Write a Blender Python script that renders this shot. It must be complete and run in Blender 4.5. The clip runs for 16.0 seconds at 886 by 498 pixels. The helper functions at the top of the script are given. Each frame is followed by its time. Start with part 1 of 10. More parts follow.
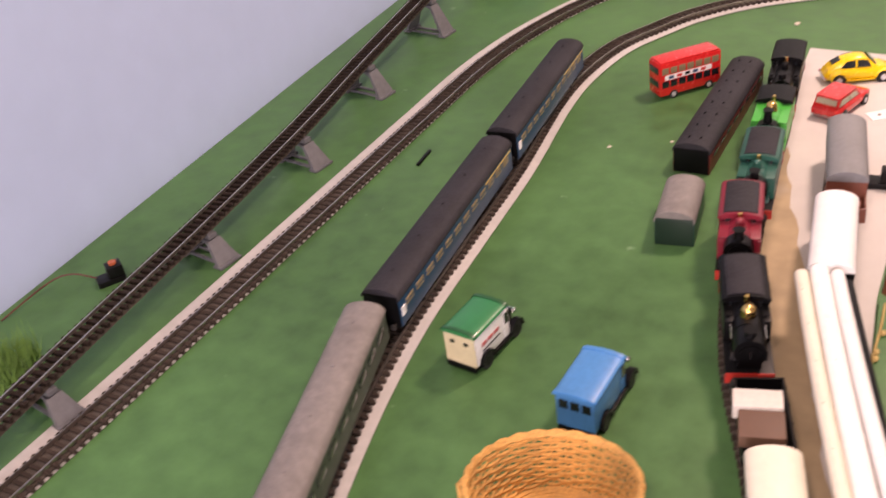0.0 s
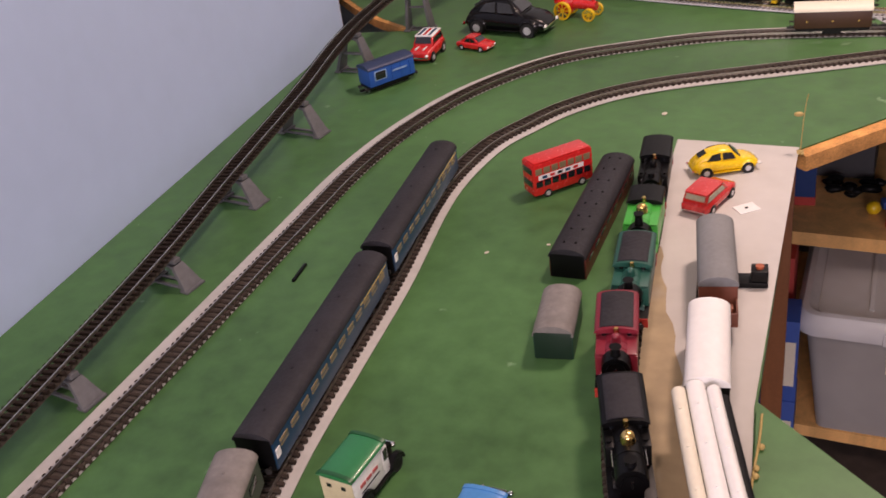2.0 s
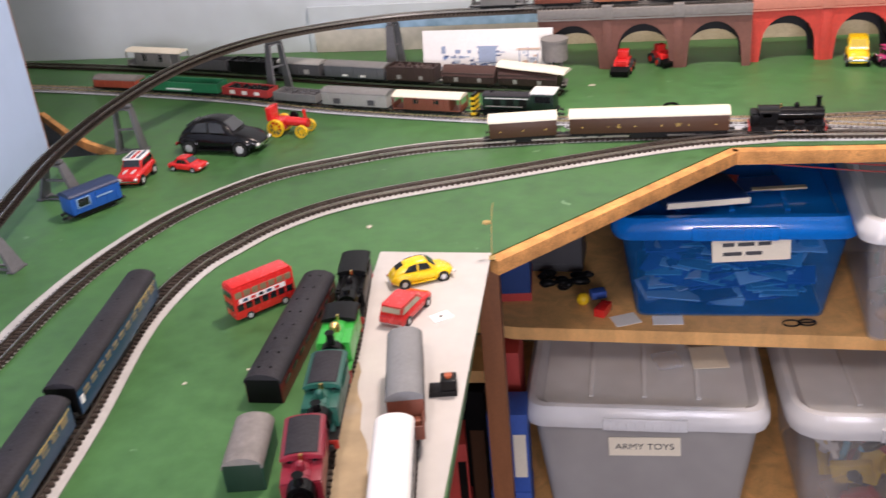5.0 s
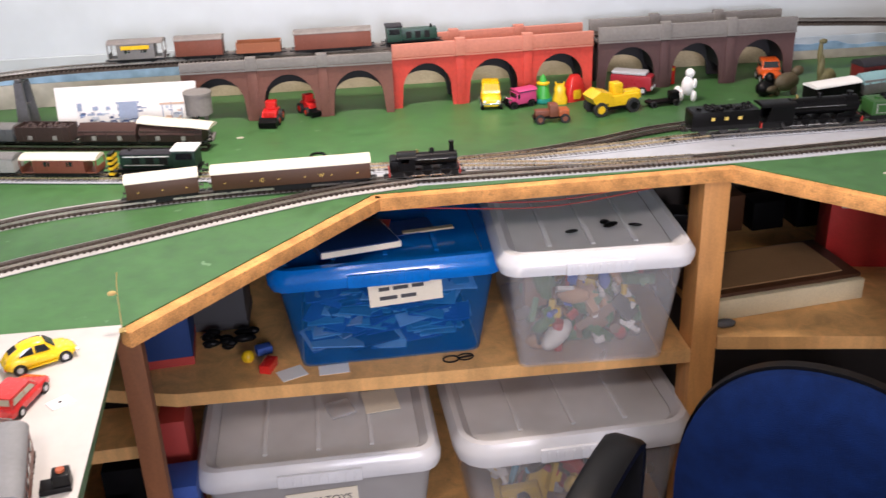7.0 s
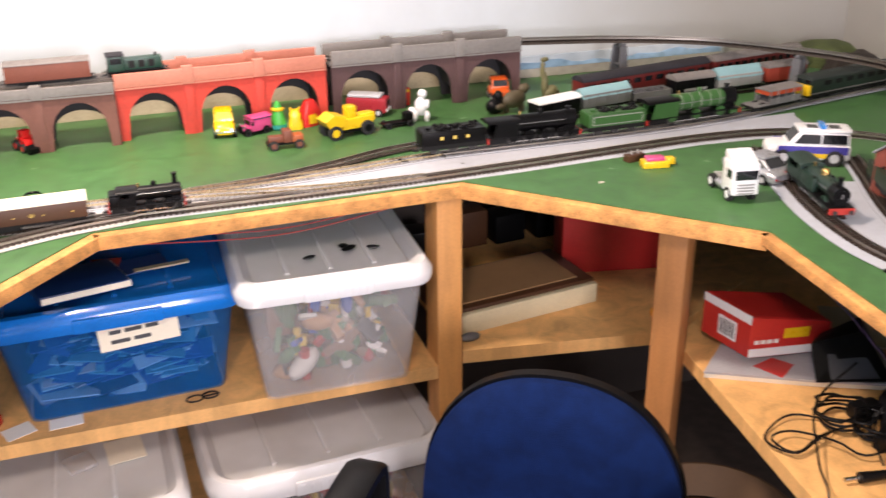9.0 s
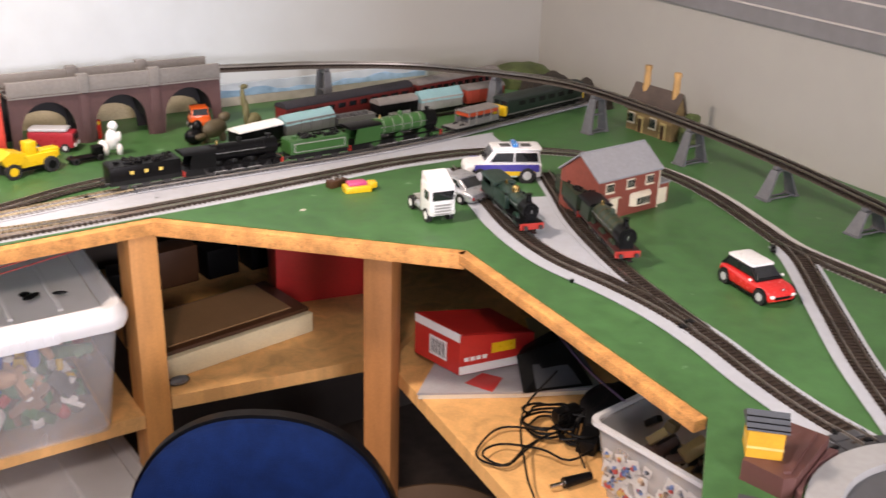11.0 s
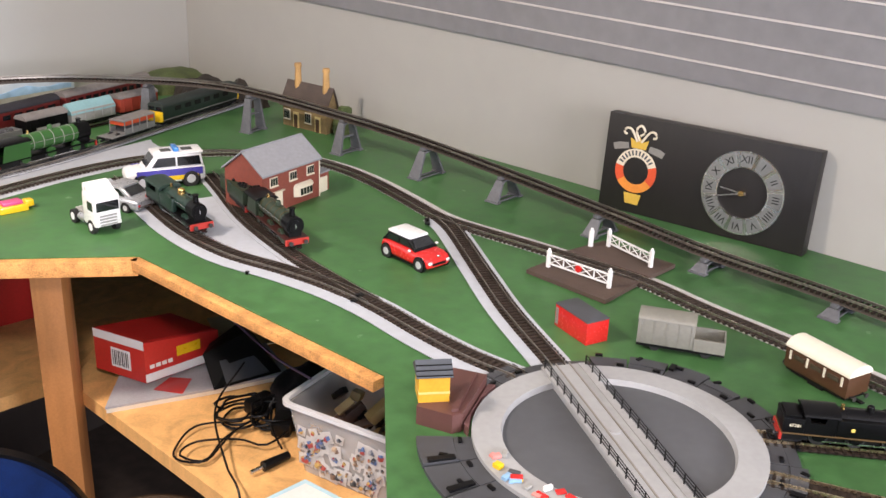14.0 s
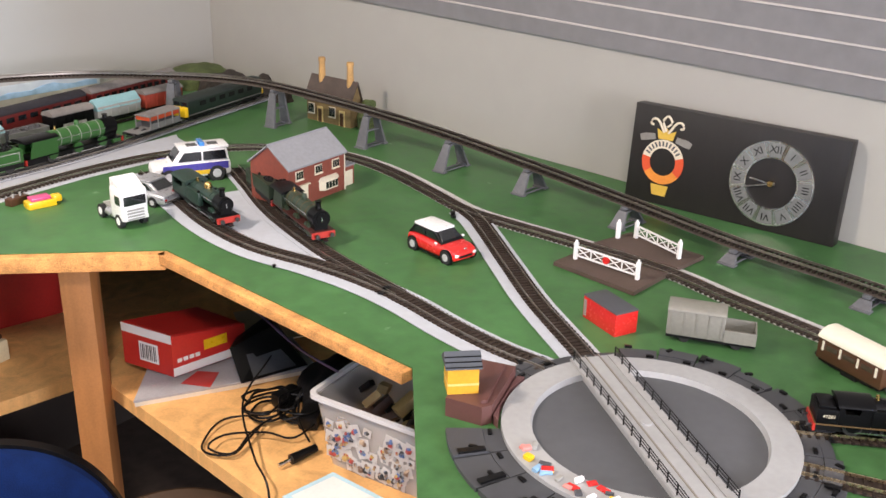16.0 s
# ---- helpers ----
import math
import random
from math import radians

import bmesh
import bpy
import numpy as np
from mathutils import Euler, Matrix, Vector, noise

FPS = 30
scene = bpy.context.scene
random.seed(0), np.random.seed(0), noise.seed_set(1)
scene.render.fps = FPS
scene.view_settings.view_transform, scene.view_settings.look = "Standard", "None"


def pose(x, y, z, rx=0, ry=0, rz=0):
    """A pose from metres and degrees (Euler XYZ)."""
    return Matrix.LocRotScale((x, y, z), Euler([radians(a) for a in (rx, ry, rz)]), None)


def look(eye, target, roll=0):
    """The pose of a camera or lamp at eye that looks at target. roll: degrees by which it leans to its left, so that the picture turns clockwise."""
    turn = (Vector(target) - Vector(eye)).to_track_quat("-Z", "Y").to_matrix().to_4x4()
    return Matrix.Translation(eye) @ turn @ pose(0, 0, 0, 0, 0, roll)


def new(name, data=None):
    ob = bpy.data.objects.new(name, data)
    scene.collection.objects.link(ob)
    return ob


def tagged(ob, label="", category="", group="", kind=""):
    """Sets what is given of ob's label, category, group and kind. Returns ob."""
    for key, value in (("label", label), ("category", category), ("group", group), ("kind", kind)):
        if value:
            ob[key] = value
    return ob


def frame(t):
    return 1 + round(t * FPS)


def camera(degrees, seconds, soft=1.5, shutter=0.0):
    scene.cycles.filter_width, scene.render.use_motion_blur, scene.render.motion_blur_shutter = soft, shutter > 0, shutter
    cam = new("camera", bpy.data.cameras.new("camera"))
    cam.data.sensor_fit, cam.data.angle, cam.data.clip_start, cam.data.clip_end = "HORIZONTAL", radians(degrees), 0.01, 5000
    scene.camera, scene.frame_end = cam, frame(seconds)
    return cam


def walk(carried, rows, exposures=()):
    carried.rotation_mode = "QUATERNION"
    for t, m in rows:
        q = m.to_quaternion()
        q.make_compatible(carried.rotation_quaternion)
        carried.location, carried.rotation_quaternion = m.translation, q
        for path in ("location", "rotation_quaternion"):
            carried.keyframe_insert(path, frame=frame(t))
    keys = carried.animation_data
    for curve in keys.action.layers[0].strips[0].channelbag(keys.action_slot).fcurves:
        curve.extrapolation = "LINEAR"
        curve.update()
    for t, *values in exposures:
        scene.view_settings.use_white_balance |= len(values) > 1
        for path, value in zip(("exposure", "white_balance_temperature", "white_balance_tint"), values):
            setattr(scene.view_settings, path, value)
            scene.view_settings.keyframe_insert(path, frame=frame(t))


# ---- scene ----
cam = camera(48.5, 16.0, shutter=0.5)
PATH = [
    (0, (0.32, 0.242, 1.421), (-0.671, 1.591, 0.326), -9.1),
    (0.5, (0.374, 0.283, 1.426), (-0.661, 1.633, 0.376), -8.7),
    (1, (0.379, 0.301, 1.434), (-0.658, 1.659, 0.394), -9.1),
    (1.5, (0.351, 0.309, 1.444), (-0.563, 1.749, 0.399), -9.3),
    (2, (0.322, 0.302, 1.454), (-0.514, 1.804, 0.433), -8.6),
    (2.5, (0.326, 0.313, 1.456), (-0.444, 1.864, 0.455), -7.5),
    (3, (0.334, 0.325, 1.46), (-0.34, 1.932, 0.477), -6.6),
    (3.2, (0.339, 0.324, 1.464), (-0.294, 1.949, 0.486), -6.1),
    (5.3, (0.414, 0.345, 1.465), (0.074, 2.104, 0.577), -4.7),
    (5.5, (0.422, 0.35, 1.471), (0.156, 2.122, 0.583), -3.8),
    (6, (0.455, 0.353, 1.475), (0.344, 2.15, 0.602), -2.9),
    (6.5, (0.475, 0.367, 1.469), (0.534, 2.17, 0.605), -1.8),
    (7, (0.49, 0.376, 1.464), (0.651, 2.178, 0.613), -2.2),
    (7.5, (0.505, 0.386, 1.458), (0.748, 2.177, 0.601), -2.2),
    (8, (0.521, 0.394, 1.456), (0.873, 2.169, 0.604), -1.3),
    (8.5, (0.54, 0.393, 1.457), (1.007, 2.15, 0.623), -0.8),
    (9, (0.577, 0.378, 1.457), (1.158, 2.109, 0.64), -0.6),
    (9.2, (0.582, 0.374, 1.453), (1.225, 2.087, 0.643), -0.5),
    (11.3, (0.663, 0.384, 1.44), (1.776, 1.862, 0.682), 2.3),
    (11.5, (0.661, 0.373, 1.437), (1.824, 1.812, 0.678), 2.6),
    (12, (0.646, 0.345, 1.439), (1.918, 1.677, 0.658), 2.6),
    (12.5, (0.633, 0.332, 1.444), (2.019, 1.551, 0.674), 2.6),
    (13, (0.623, 0.325, 1.448), (2.099, 1.431, 0.674), 2.8),
    (13.5, (0.614, 0.325, 1.452), (2.128, 1.402, 0.709), 2.7),
    (14, (0.616, 0.324, 1.456), (2.127, 1.407, 0.718), 2.3),
    (14.5, (0.613, 0.32, 1.456), (2.124, 1.408, 0.725), 2.2),
    (15, (0.612, 0.323, 1.453), (2.131, 1.401, 0.725), 2.3),
    (15.5, (0.614, 0.327, 1.451), (2.111, 1.428, 0.713), 1.7),
    (16, (0.614, 0.331, 1.45), (2.096, 1.447, 0.702), 1.5),
]
walk(cam, [(t, look(eye, target, roll)) for t, eye, target, roll in PATH], exposures=[(0, -0.60, 7150, 31), (0.5, -0.80, 7050, 31), (1, -1.12, 6850, 28), (2, -1.1, 6800, 27), (3, -1.06, 6750, 24), (5.5, -0.42, 6000, 14), (7.5, -0.26, 6000, 12), (9, 0.14, 6450, 14), (11.5, -0.02, 6400, 13), (12.5, -0.06, 6250, 10), (13, 0.20, 6150, 10), (16, 0.20, 6150, 9)])

# ---- world and lights ----
B = 0.9            # height of the layout's surface
world = bpy.data.worlds.new("world")
scene.world = world
world.use_nodes = True
world.node_tree.nodes["Background"].inputs["Color"].default_value = (0.75, 0.85, 1.0, 1)
world.node_tree.nodes["Background"].inputs["Strength"].default_value = 0.12


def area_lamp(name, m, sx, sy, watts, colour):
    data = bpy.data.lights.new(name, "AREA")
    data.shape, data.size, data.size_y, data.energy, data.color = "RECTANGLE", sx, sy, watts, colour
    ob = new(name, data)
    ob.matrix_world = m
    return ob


# The window and ceiling lamp are out of view; rear lamp is added fill.
area_lamp("window_daylight", look((0.90, -1.44, 1.40), (0.45, 2.0, 0.70)), 1.0, 0.9, 82, (0.98, 0.90, 0.93))
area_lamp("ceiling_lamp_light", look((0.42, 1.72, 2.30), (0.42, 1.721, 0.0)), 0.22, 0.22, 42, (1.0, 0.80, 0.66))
area_lamp("rear_fill_light", look((0.22, -0.10, 2.30), (0.30, 0.6, 0.9)), 0.20, 0.20, 24, (1.0, 0.80, 0.66))

# ---- materials ----
MATS = {}


def mat(name, colour, rough=0.5, metal=0.0, vary=0.12, scale=40.0, bump=0.0, coat=0.0, alpha=None, trans=0.0, tint=None, spot=None, spec=0.5):
    """A surface with colour variation at two scales and a fine relief."""
    if name in MATS:
        return MATS[name]
    m = bpy.data.materials.new(name)
    m.use_nodes = True
    n, l = m.node_tree.nodes, m.node_tree.links
    p = n["Principled BSDF"]
    p.inputs["Roughness"].default_value = rough
    p.inputs["Metallic"].default_value = metal
    p.inputs["Coat Weight"].default_value = coat
    p.inputs["Specular IOR Level"].default_value = spec
    co = n.new("ShaderNodeTexCoord")
    a, b = n.new("ShaderNodeTexNoise"), n.new("ShaderNodeTexNoise")
    a.inputs["Scale"].default_value, b.inputs["Scale"].default_value = scale * 0.16, scale * 3.0
    a.inputs["Detail"].default_value, b.inputs["Detail"].default_value = 4.0, 5.0
    l.new(co.outputs["Object"], a.inputs["Vector"])
    l.new(co.outputs["Object"], b.inputs["Vector"])
    mix = n.new("ShaderNodeMath")
    mix.operation = "MULTIPLY_ADD"
    mix.inputs[1].default_value = 0.6
    l.new(a.outputs["Fac"], mix.inputs[0])
    half = n.new("ShaderNodeMath")
    half.operation = "MULTIPLY"
    half.inputs[1].default_value = 0.4
    l.new(b.outputs["Fac"], half.inputs[0])
    l.new(half.outputs[0], mix.inputs[2])
    ramp = n.new("ShaderNodeValToRGB")
    lo = [max(0.0, c * (1 - vary * 1.6)) for c in colour]
    hi = [min(1.0, c * (1 + vary * 1.6)) for c in (tint or colour)]
    ramp.color_ramp.elements[0].position, ramp.color_ramp.elements[0].color = 0.3, (*lo, 1)
    ramp.color_ramp.elements[1].position, ramp.color_ramp.elements[1].color = 0.7, (*hi, 1)
    l.new(mix.outputs[0], ramp.inputs[0])
    out = ramp.outputs[0]
    if spot:
        s = n.new("ShaderNodeTexNoise")
        s.inputs["Scale"].default_value, s.inputs["Detail"].default_value = spot[1], 6.0
        l.new(co.outputs["Object"], s.inputs["Vector"])
        cut = n.new("ShaderNodeValToRGB")
        cut.color_ramp.elements[0].position, cut.color_ramp.elements[1].position = spot[2], spot[2] + (spot[3] if len(spot) > 3 else 0.05)
        l.new(s.outputs["Fac"], cut.inputs[0])
        mm = n.new("ShaderNodeMix")
        mm.data_type = "RGBA"
        mm.inputs["B"].default_value = (*spot[0], 1)
        l.new(cut.outputs[0], mm.inputs["Factor"])
        l.new(out, mm.inputs["A"])
        out = mm.outputs["Result"]
    l.new(out, p.inputs["Base Color"])
    rr = n.new("ShaderNodeMapRange")
    rr.inputs["To Min"].default_value, rr.inputs["To Max"].default_value = max(0.02, rough - 0.1), min(1.0, rough + 0.1)
    l.new(b.outputs["Fac"], rr.inputs["Value"])
    l.new(rr.outputs[0], p.inputs["Roughness"])
    if bump:
        bp = n.new("ShaderNodeBump")
        bp.inputs["Strength"].default_value, bp.inputs["Distance"].default_value = bump, 0.002
        l.new(b.outputs["Fac"], bp.inputs["Height"])
        l.new(bp.outputs[0], p.inputs["Normal"])
    if trans:
        p.inputs["Transmission Weight"].default_value = trans
        p.inputs["IOR"].default_value = 1.15
    if alpha is not None:
        p.inputs["Alpha"].default_value = alpha
    MATS[name] = m
    return m


def wood(name, colour, scale=6.0, rough=0.6):
    """Sawn timber with grain along its length and a few darker streaks."""
    if name in MATS:
        return MATS[name]
    m = bpy.data.materials.new(name)
    m.use_nodes = True
    n, l = m.node_tree.nodes, m.node_tree.links
    p = n["Principled BSDF"]
    p.inputs["Roughness"].default_value = rough
    co, mp = n.new("ShaderNodeTexCoord"), n.new("ShaderNodeMapping")
    mp.inputs["Scale"].default_value = (scale, scale, scale * 0.12)
    l.new(co.outputs["Object"], mp.inputs["Vector"])
    w, g = n.new("ShaderNodeTexNoise"), n.new("ShaderNodeTexNoise")
    w.inputs["Scale"].default_value, w.inputs["Detail"].default_value, w.inputs["Distortion"].default_value = 5.0, 6.0, 1.2
    g.inputs["Scale"].default_value, g.inputs["Detail"].default_value = 260.0, 3.0
    l.new(mp.outputs[0], w.inputs["Vector"])
    l.new(co.outputs["Object"], g.inputs["Vector"])
    add = n.new("ShaderNodeMath")
    add.operation = "MULTIPLY_ADD"
    add.inputs[1].default_value = 0.75
    q = n.new("ShaderNodeMath")
    q.operation = "MULTIPLY"
    q.inputs[1].default_value = 0.25
    l.new(g.outputs["Fac"], q.inputs[0])
    l.new(w.outputs["Fac"], add.inputs[0])
    l.new(q.outputs[0], add.inputs[2])
    ramp = n.new("ShaderNodeValToRGB")
    ramp.color_ramp.elements[0].position, ramp.color_ramp.elements[0].color = 0.33, (*[c * 0.76 for c in colour], 1)
    ramp.color_ramp.elements[1].position, ramp.color_ramp.elements[1].color = 0.66, (*[min(1, c * 1.18) for c in colour], 1)
    l.new(add.outputs[0], ramp.inputs[0])
    l.new(ramp.outputs[0], p.inputs["Base Color"])
    bp = n.new("ShaderNodeBump")
    bp.inputs["Strength"].default_value, bp.inputs["Distance"].default_value = 0.25, 0.002
    l.new(add.outputs[0], bp.inputs["Height"])
    l.new(bp.outputs[0], p.inputs["Normal"])
    MATS[name] = m
    return m


GREEN = mat("green_baseboard_paint", (0.047, 0.127, 0.040), 0.42, vary=0.22, scale=14, bump=0.15, tint=(0.060, 0.152, 0.050), spot=((0.15, 0.27, 0.14), 30, 0.70), spec=0.3)
PALEPAINT = mat("pale_trackbed_paint", (0.45, 0.475, 0.52), 0.55, vary=0.08, scale=30, bump=0.1)
GREYPAINT = mat("grey_trackbed_paint", (0.45, 0.44, 0.425), 0.6, vary=0.1, scale=30, bump=0.1)
BUFF = mat("buff_card_surface", (0.50, 0.485, 0.46), 0.7, vary=0.08, scale=12, spot=((0.42, 0.30, 0.16), 5, 0.62))
WALL = mat("white_wall_paint", (0.62, 0.61, 0.59), 0.8, vary=0.03, scale=8, bump=0.1)
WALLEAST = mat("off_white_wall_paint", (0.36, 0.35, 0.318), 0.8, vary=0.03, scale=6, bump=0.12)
WALLSKY = mat("pale_sky_paper", (0.55, 0.61, 0.64), 0.8, vary=0.05, scale=6, bump=0.1)


def sky_wall():
    """Pale sky wall paint with the corner's weaker light put into its colour."""
    m = mat("sky_paint_corner_shade", (0.55, 0.61, 0.64), 0.8, vary=0.05, scale=6, bump=0.1)
    n, l = m.node_tree.nodes, m.node_tree.links
    p = n["Principled BSDF"]
    sky_colour = p.inputs["Base Color"].links[0].from_socket
    co, sep, no = n.new("ShaderNodeTexCoord"), n.new("ShaderNodeSeparateXYZ"), n.new("ShaderNodeTexNoise")
    no.inputs["Scale"].default_value, no.inputs["Detail"].default_value = 3.0, 5.0
    l.new(co.outputs["Object"], sep.inputs[0])
    l.new(co.outputs["Object"], no.inputs["Vector"])
    add = n.new("ShaderNodeMath")
    add.operation = "MULTIPLY_ADD"
    add.inputs[1].default_value = 0.25
    l.new(no.outputs["Fac"], add.inputs[0])
    l.new(sep.outputs["X"], add.inputs[2])
    # noise-loosened ramp from the sky paint down to the darker corner tone
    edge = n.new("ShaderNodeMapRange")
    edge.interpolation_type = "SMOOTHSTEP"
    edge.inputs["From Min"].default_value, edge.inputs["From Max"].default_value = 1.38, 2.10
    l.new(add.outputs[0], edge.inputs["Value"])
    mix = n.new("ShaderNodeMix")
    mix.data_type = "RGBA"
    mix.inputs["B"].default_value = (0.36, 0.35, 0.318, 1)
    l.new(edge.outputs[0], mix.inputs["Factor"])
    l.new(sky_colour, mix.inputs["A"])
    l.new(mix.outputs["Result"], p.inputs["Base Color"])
    return m


WALLNORTH = sky_wall()
WALLBLUE = mat("pale_blue_wall_paint", (0.41, 0.525, 0.735), 0.8, vary=0.03, scale=8, bump=0.1)
PINE = wood("pine_timber", (0.60, 0.285, 0.085))
PINEDARK = wood("stained_timber", (0.28, 0.105, 0.038))
CHIPB = wood("shelf_board", (0.74, 0.42, 0.155), 4.0)
CHIPEDGE = mat("rough_chipboard_edge", (0.60, 0.29, 0.088), 0.85, vary=0.4, scale=170, bump=0.5, spot=((0.40, 0.19, 0.062), 150, 0.56, 0.18))
RAIL = mat("nickel_rail", (0.50, 0.46, 0.41), 0.34, 1.0, scale=100)
RAILG = mat("brassy_rail", (0.78, 0.64, 0.42), 0.28, 1.0, scale=100)
SLEEPER = mat("brown_black_sleepers", (0.019, 0.013, 0.010), 0.7, scale=200, vary=0.2, spec=0.15)
BALLAST = mat("dark_ballast_strip", (0.048, 0.036, 0.029), 0.9, scale=400, vary=0.35, bump=0.5, spec=0.1)
GREYPL = mat("grey_plastic", (0.11, 0.112, 0.12), 0.5, scale=60, vary=0.2)
DKGREY = mat("dark_grey_plastic", (0.065, 0.068, 0.075), 0.5, scale=60)
BLACK = mat("black_plastic", (0.005, 0.005, 0.0055), 0.35, scale=90, spec=0.2)
SOOT = mat("sooty_black", (0.004, 0.004, 0.0045), 0.35, scale=150, vary=0.25, spec=0.14)
STEEL = mat("bright_steel", (0.6, 0.6, 0.6), 0.25, 1.0, scale=90)
BRASS = mat("brass", (0.75, 0.5, 0.18), 0.25, 1.0, scale=90)
WHITE = mat("white_plastic", (0.78, 0.78, 0.76), 0.45, scale=60, vary=0.04)
CREAM = mat("cream_roof_paint", (0.72, 0.68, 0.55), 0.5, scale=60, vary=0.05)
RED = mat("red_enamel", (0.55, 0.022, 0.018), 0.3, scale=60, coat=0.3)
YELLOW = mat("yellow_enamel", (0.78, 0.50, 0.01), 0.3, scale=60, coat=0.3)
GLASSDK = mat("dark_window_glass", (0.012, 0.014, 0.017), 0.12, scale=30, coat=0.5)


def plain(name, r, g, b, rough=0.45, coat=0.0, vary=0.1, scale=80, metal=0.0, bump=0.0):
    return mat(name, (r, g, b), rough, metal, vary=vary, scale=scale, coat=coat, bump=bump)


# ---- mesh helpers ----
def box(bm, x0, x1, y0, y1, z0, z1, bevel=0.0, taper=1.0):
    r = bmesh.ops.create_cube(bm, size=1.0)
    for v in r["verts"]:
        s = taper if v.co.z > 0 else 1.0
        v.co = ((x0 + x1) / 2 + v.co.x * (x1 - x0) * s, (y0 + y1) / 2 + v.co.y * (y1 - y0) * s, (z0 + z1) / 2 + v.co.z * (z1 - z0))
    if bevel:
        es = {e for v in r["verts"] for e in v.link_edges}
        bmesh.ops.bevel(bm, geom=list(es), offset=bevel, segments=2, affect="EDGES", profile=0.6)
    return bm


def cyl(bm, p0, p1, r0, r1=None, seg=14, caps=True):
    p0, p1 = Vector(p0), Vector(p1)
    r1 = r0 if r1 is None else r1
    d = p1 - p0
    m = Matrix.Translation((p0 + p1) / 2) @ d.to_track_quat("Z", "Y").to_matrix().to_4x4()
    bmesh.ops.create_cone(bm, cap_ends=caps, segments=seg, radius1=max(r0, 1e-5), radius2=max(r1, 1e-5), depth=d.length, matrix=m)
    return bm


def ball(bm, c, rx, ry=None, rz=None, seg=14):
    ry, rz = rx if ry is None else ry, rx if rz is None else rz
    bmesh.ops.create_uvsphere(bm, u_segments=seg, v_segments=max(6, seg // 2 + 2), radius=1.0, matrix=Matrix.Translation(c) @ Matrix.Diagonal((rx, ry, rz, 1)))
    return bm


def prism(bm, outline, z0, z1, m=None):
    """A solid from an outline in x, y between two heights."""
    a = [bm.verts.new((x, y, z0)) for x, y in outline]
    b = [bm.verts.new((x, y, z1)) for x, y in outline]
    k = len(outline)
    fs = [bm.faces.new(a[::-1]), bm.faces.new(b)]
    for i in range(k):
        fs.append(bm.faces.new((a[i], a[(i + 1) % k], b[(i + 1) % k], b[i])))
    if m is not None:
        bmesh.ops.transform(bm, matrix=m, verts=a + b)
    bmesh.ops.recalc_face_normals(bm, faces=fs)
    return bm


def side_prism(bm, outline, y0, y1):
    """A solid from an outline in x, z, spanning y0 to y1."""
    return prism(bm, outline, -y1, -y0, Matrix.Rotation(radians(90), 4, "X"))


def loft(bm, rings, close=True, caps=True):
    """Joins rings of equal point counts into one skin."""
    vs = [[bm.verts.new(p) for p in ring] for ring in rings]
    k = len(vs[0])
    fs = []
    for a, b in zip(vs, vs[1:]):
        for i in range(k if close else k - 1):
            fs.append(bm.faces.new((a[i], a[(i + 1) % k], b[(i + 1) % k], b[i])))
    if caps:
        fs += [bm.faces.new(vs[0][::-1]), bm.faces.new(vs[-1])]
    bmesh.ops.recalc_face_normals(bm, faces=fs)
    return bm


def lathe(bm, profile, seg=24, at=(0, 0, 0)):
    """Turns a profile of (radius, height) about z."""
    rings = [[(at[0] + r * math.cos(2 * math.pi * i / seg), at[1] + r * math.sin(2 * math.pi * i / seg), at[2] + z) for i in range(seg)] for r, z in profile]
    return loft(bm, rings, True, False)


def tube(bm, pts, r, seg=8):
    """A round rod along points."""
    pts = [Vector(p) for p in pts]
    rings = []
    for i, p in enumerate(pts):
        d = (pts[min(i + 1, len(pts) - 1)] - pts[max(i - 1, 0)]).normalized()
        u = d.cross(Vector((0, 0, 1)))
        u = u.normalized() if u.length > 1e-4 else Vector((1, 0, 0))
        v = u.cross(d)
        rings.append([p + u * r * math.cos(2 * math.pi * k / seg) + v * r * math.sin(2 * math.pi * k / seg) for k in range(seg)])
    return loft(bm, rings)


def spline(pts, step):
    """Even points along a smooth curve through the given ones."""
    pts = [Vector(p) if len(p) == 3 else Vector((*p, 0)) for p in pts]
    q = [pts[0] * 2 - pts[1], *pts, pts[-1] * 2 - pts[-2]]
    fine = []
    for a, b, c, d in zip(q, q[1:], q[2:], q[3:]):
        for i in range(24):
            t = i / 24
            fine.append(0.5 * (2 * b + (c - a) * t + (2 * a - 5 * b + 4 * c - d) * t * t + (3 * b - a - 3 * c + d) * t ** 3))
    fine.append(pts[-1])
    out, left = [fine[0]], step
    for a, b in zip(fine, fine[1:]):
        seg, at = (b - a).length, 0.0
        while seg - at >= left:
            at += left
            out.append(a.lerp(b, at / seg))
            left = step
        left -= seg - at
    return out


def mesh_of(bm, name, material, smooth=40):
    me = bpy.data.meshes.new(name)
    bm.to_mesh(me)
    bm.free()
    if material:
        me.materials.append(material)
    if smooth:
        for f in me.polygons:
            f.use_smooth = True
        me.set_sharp_from_angle(angle=radians(smooth))
    return me


def part(name, bm, material, parent, label="", kind=""):
    ob = new(name, mesh_of(bm, name, material))
    ob.parent = parent
    return tagged(ob, label, kind=kind)


def thing(name, m, label, category, group="", kind=""):
    ob = new(name)
    ob.empty_display_size = 0.01
    if m is not None:
        ob.matrix_world = m
    return tagged(ob, label, category, group, kind)


def solid(name, bm, material, label, category, kind="", m=None, group=""):
    ob = new(name, mesh_of(bm, name, material))
    if m is not None:
        ob.matrix_world = m
    return tagged(ob, label, category, group, kind)


def bmnew():
    return bmesh.new()


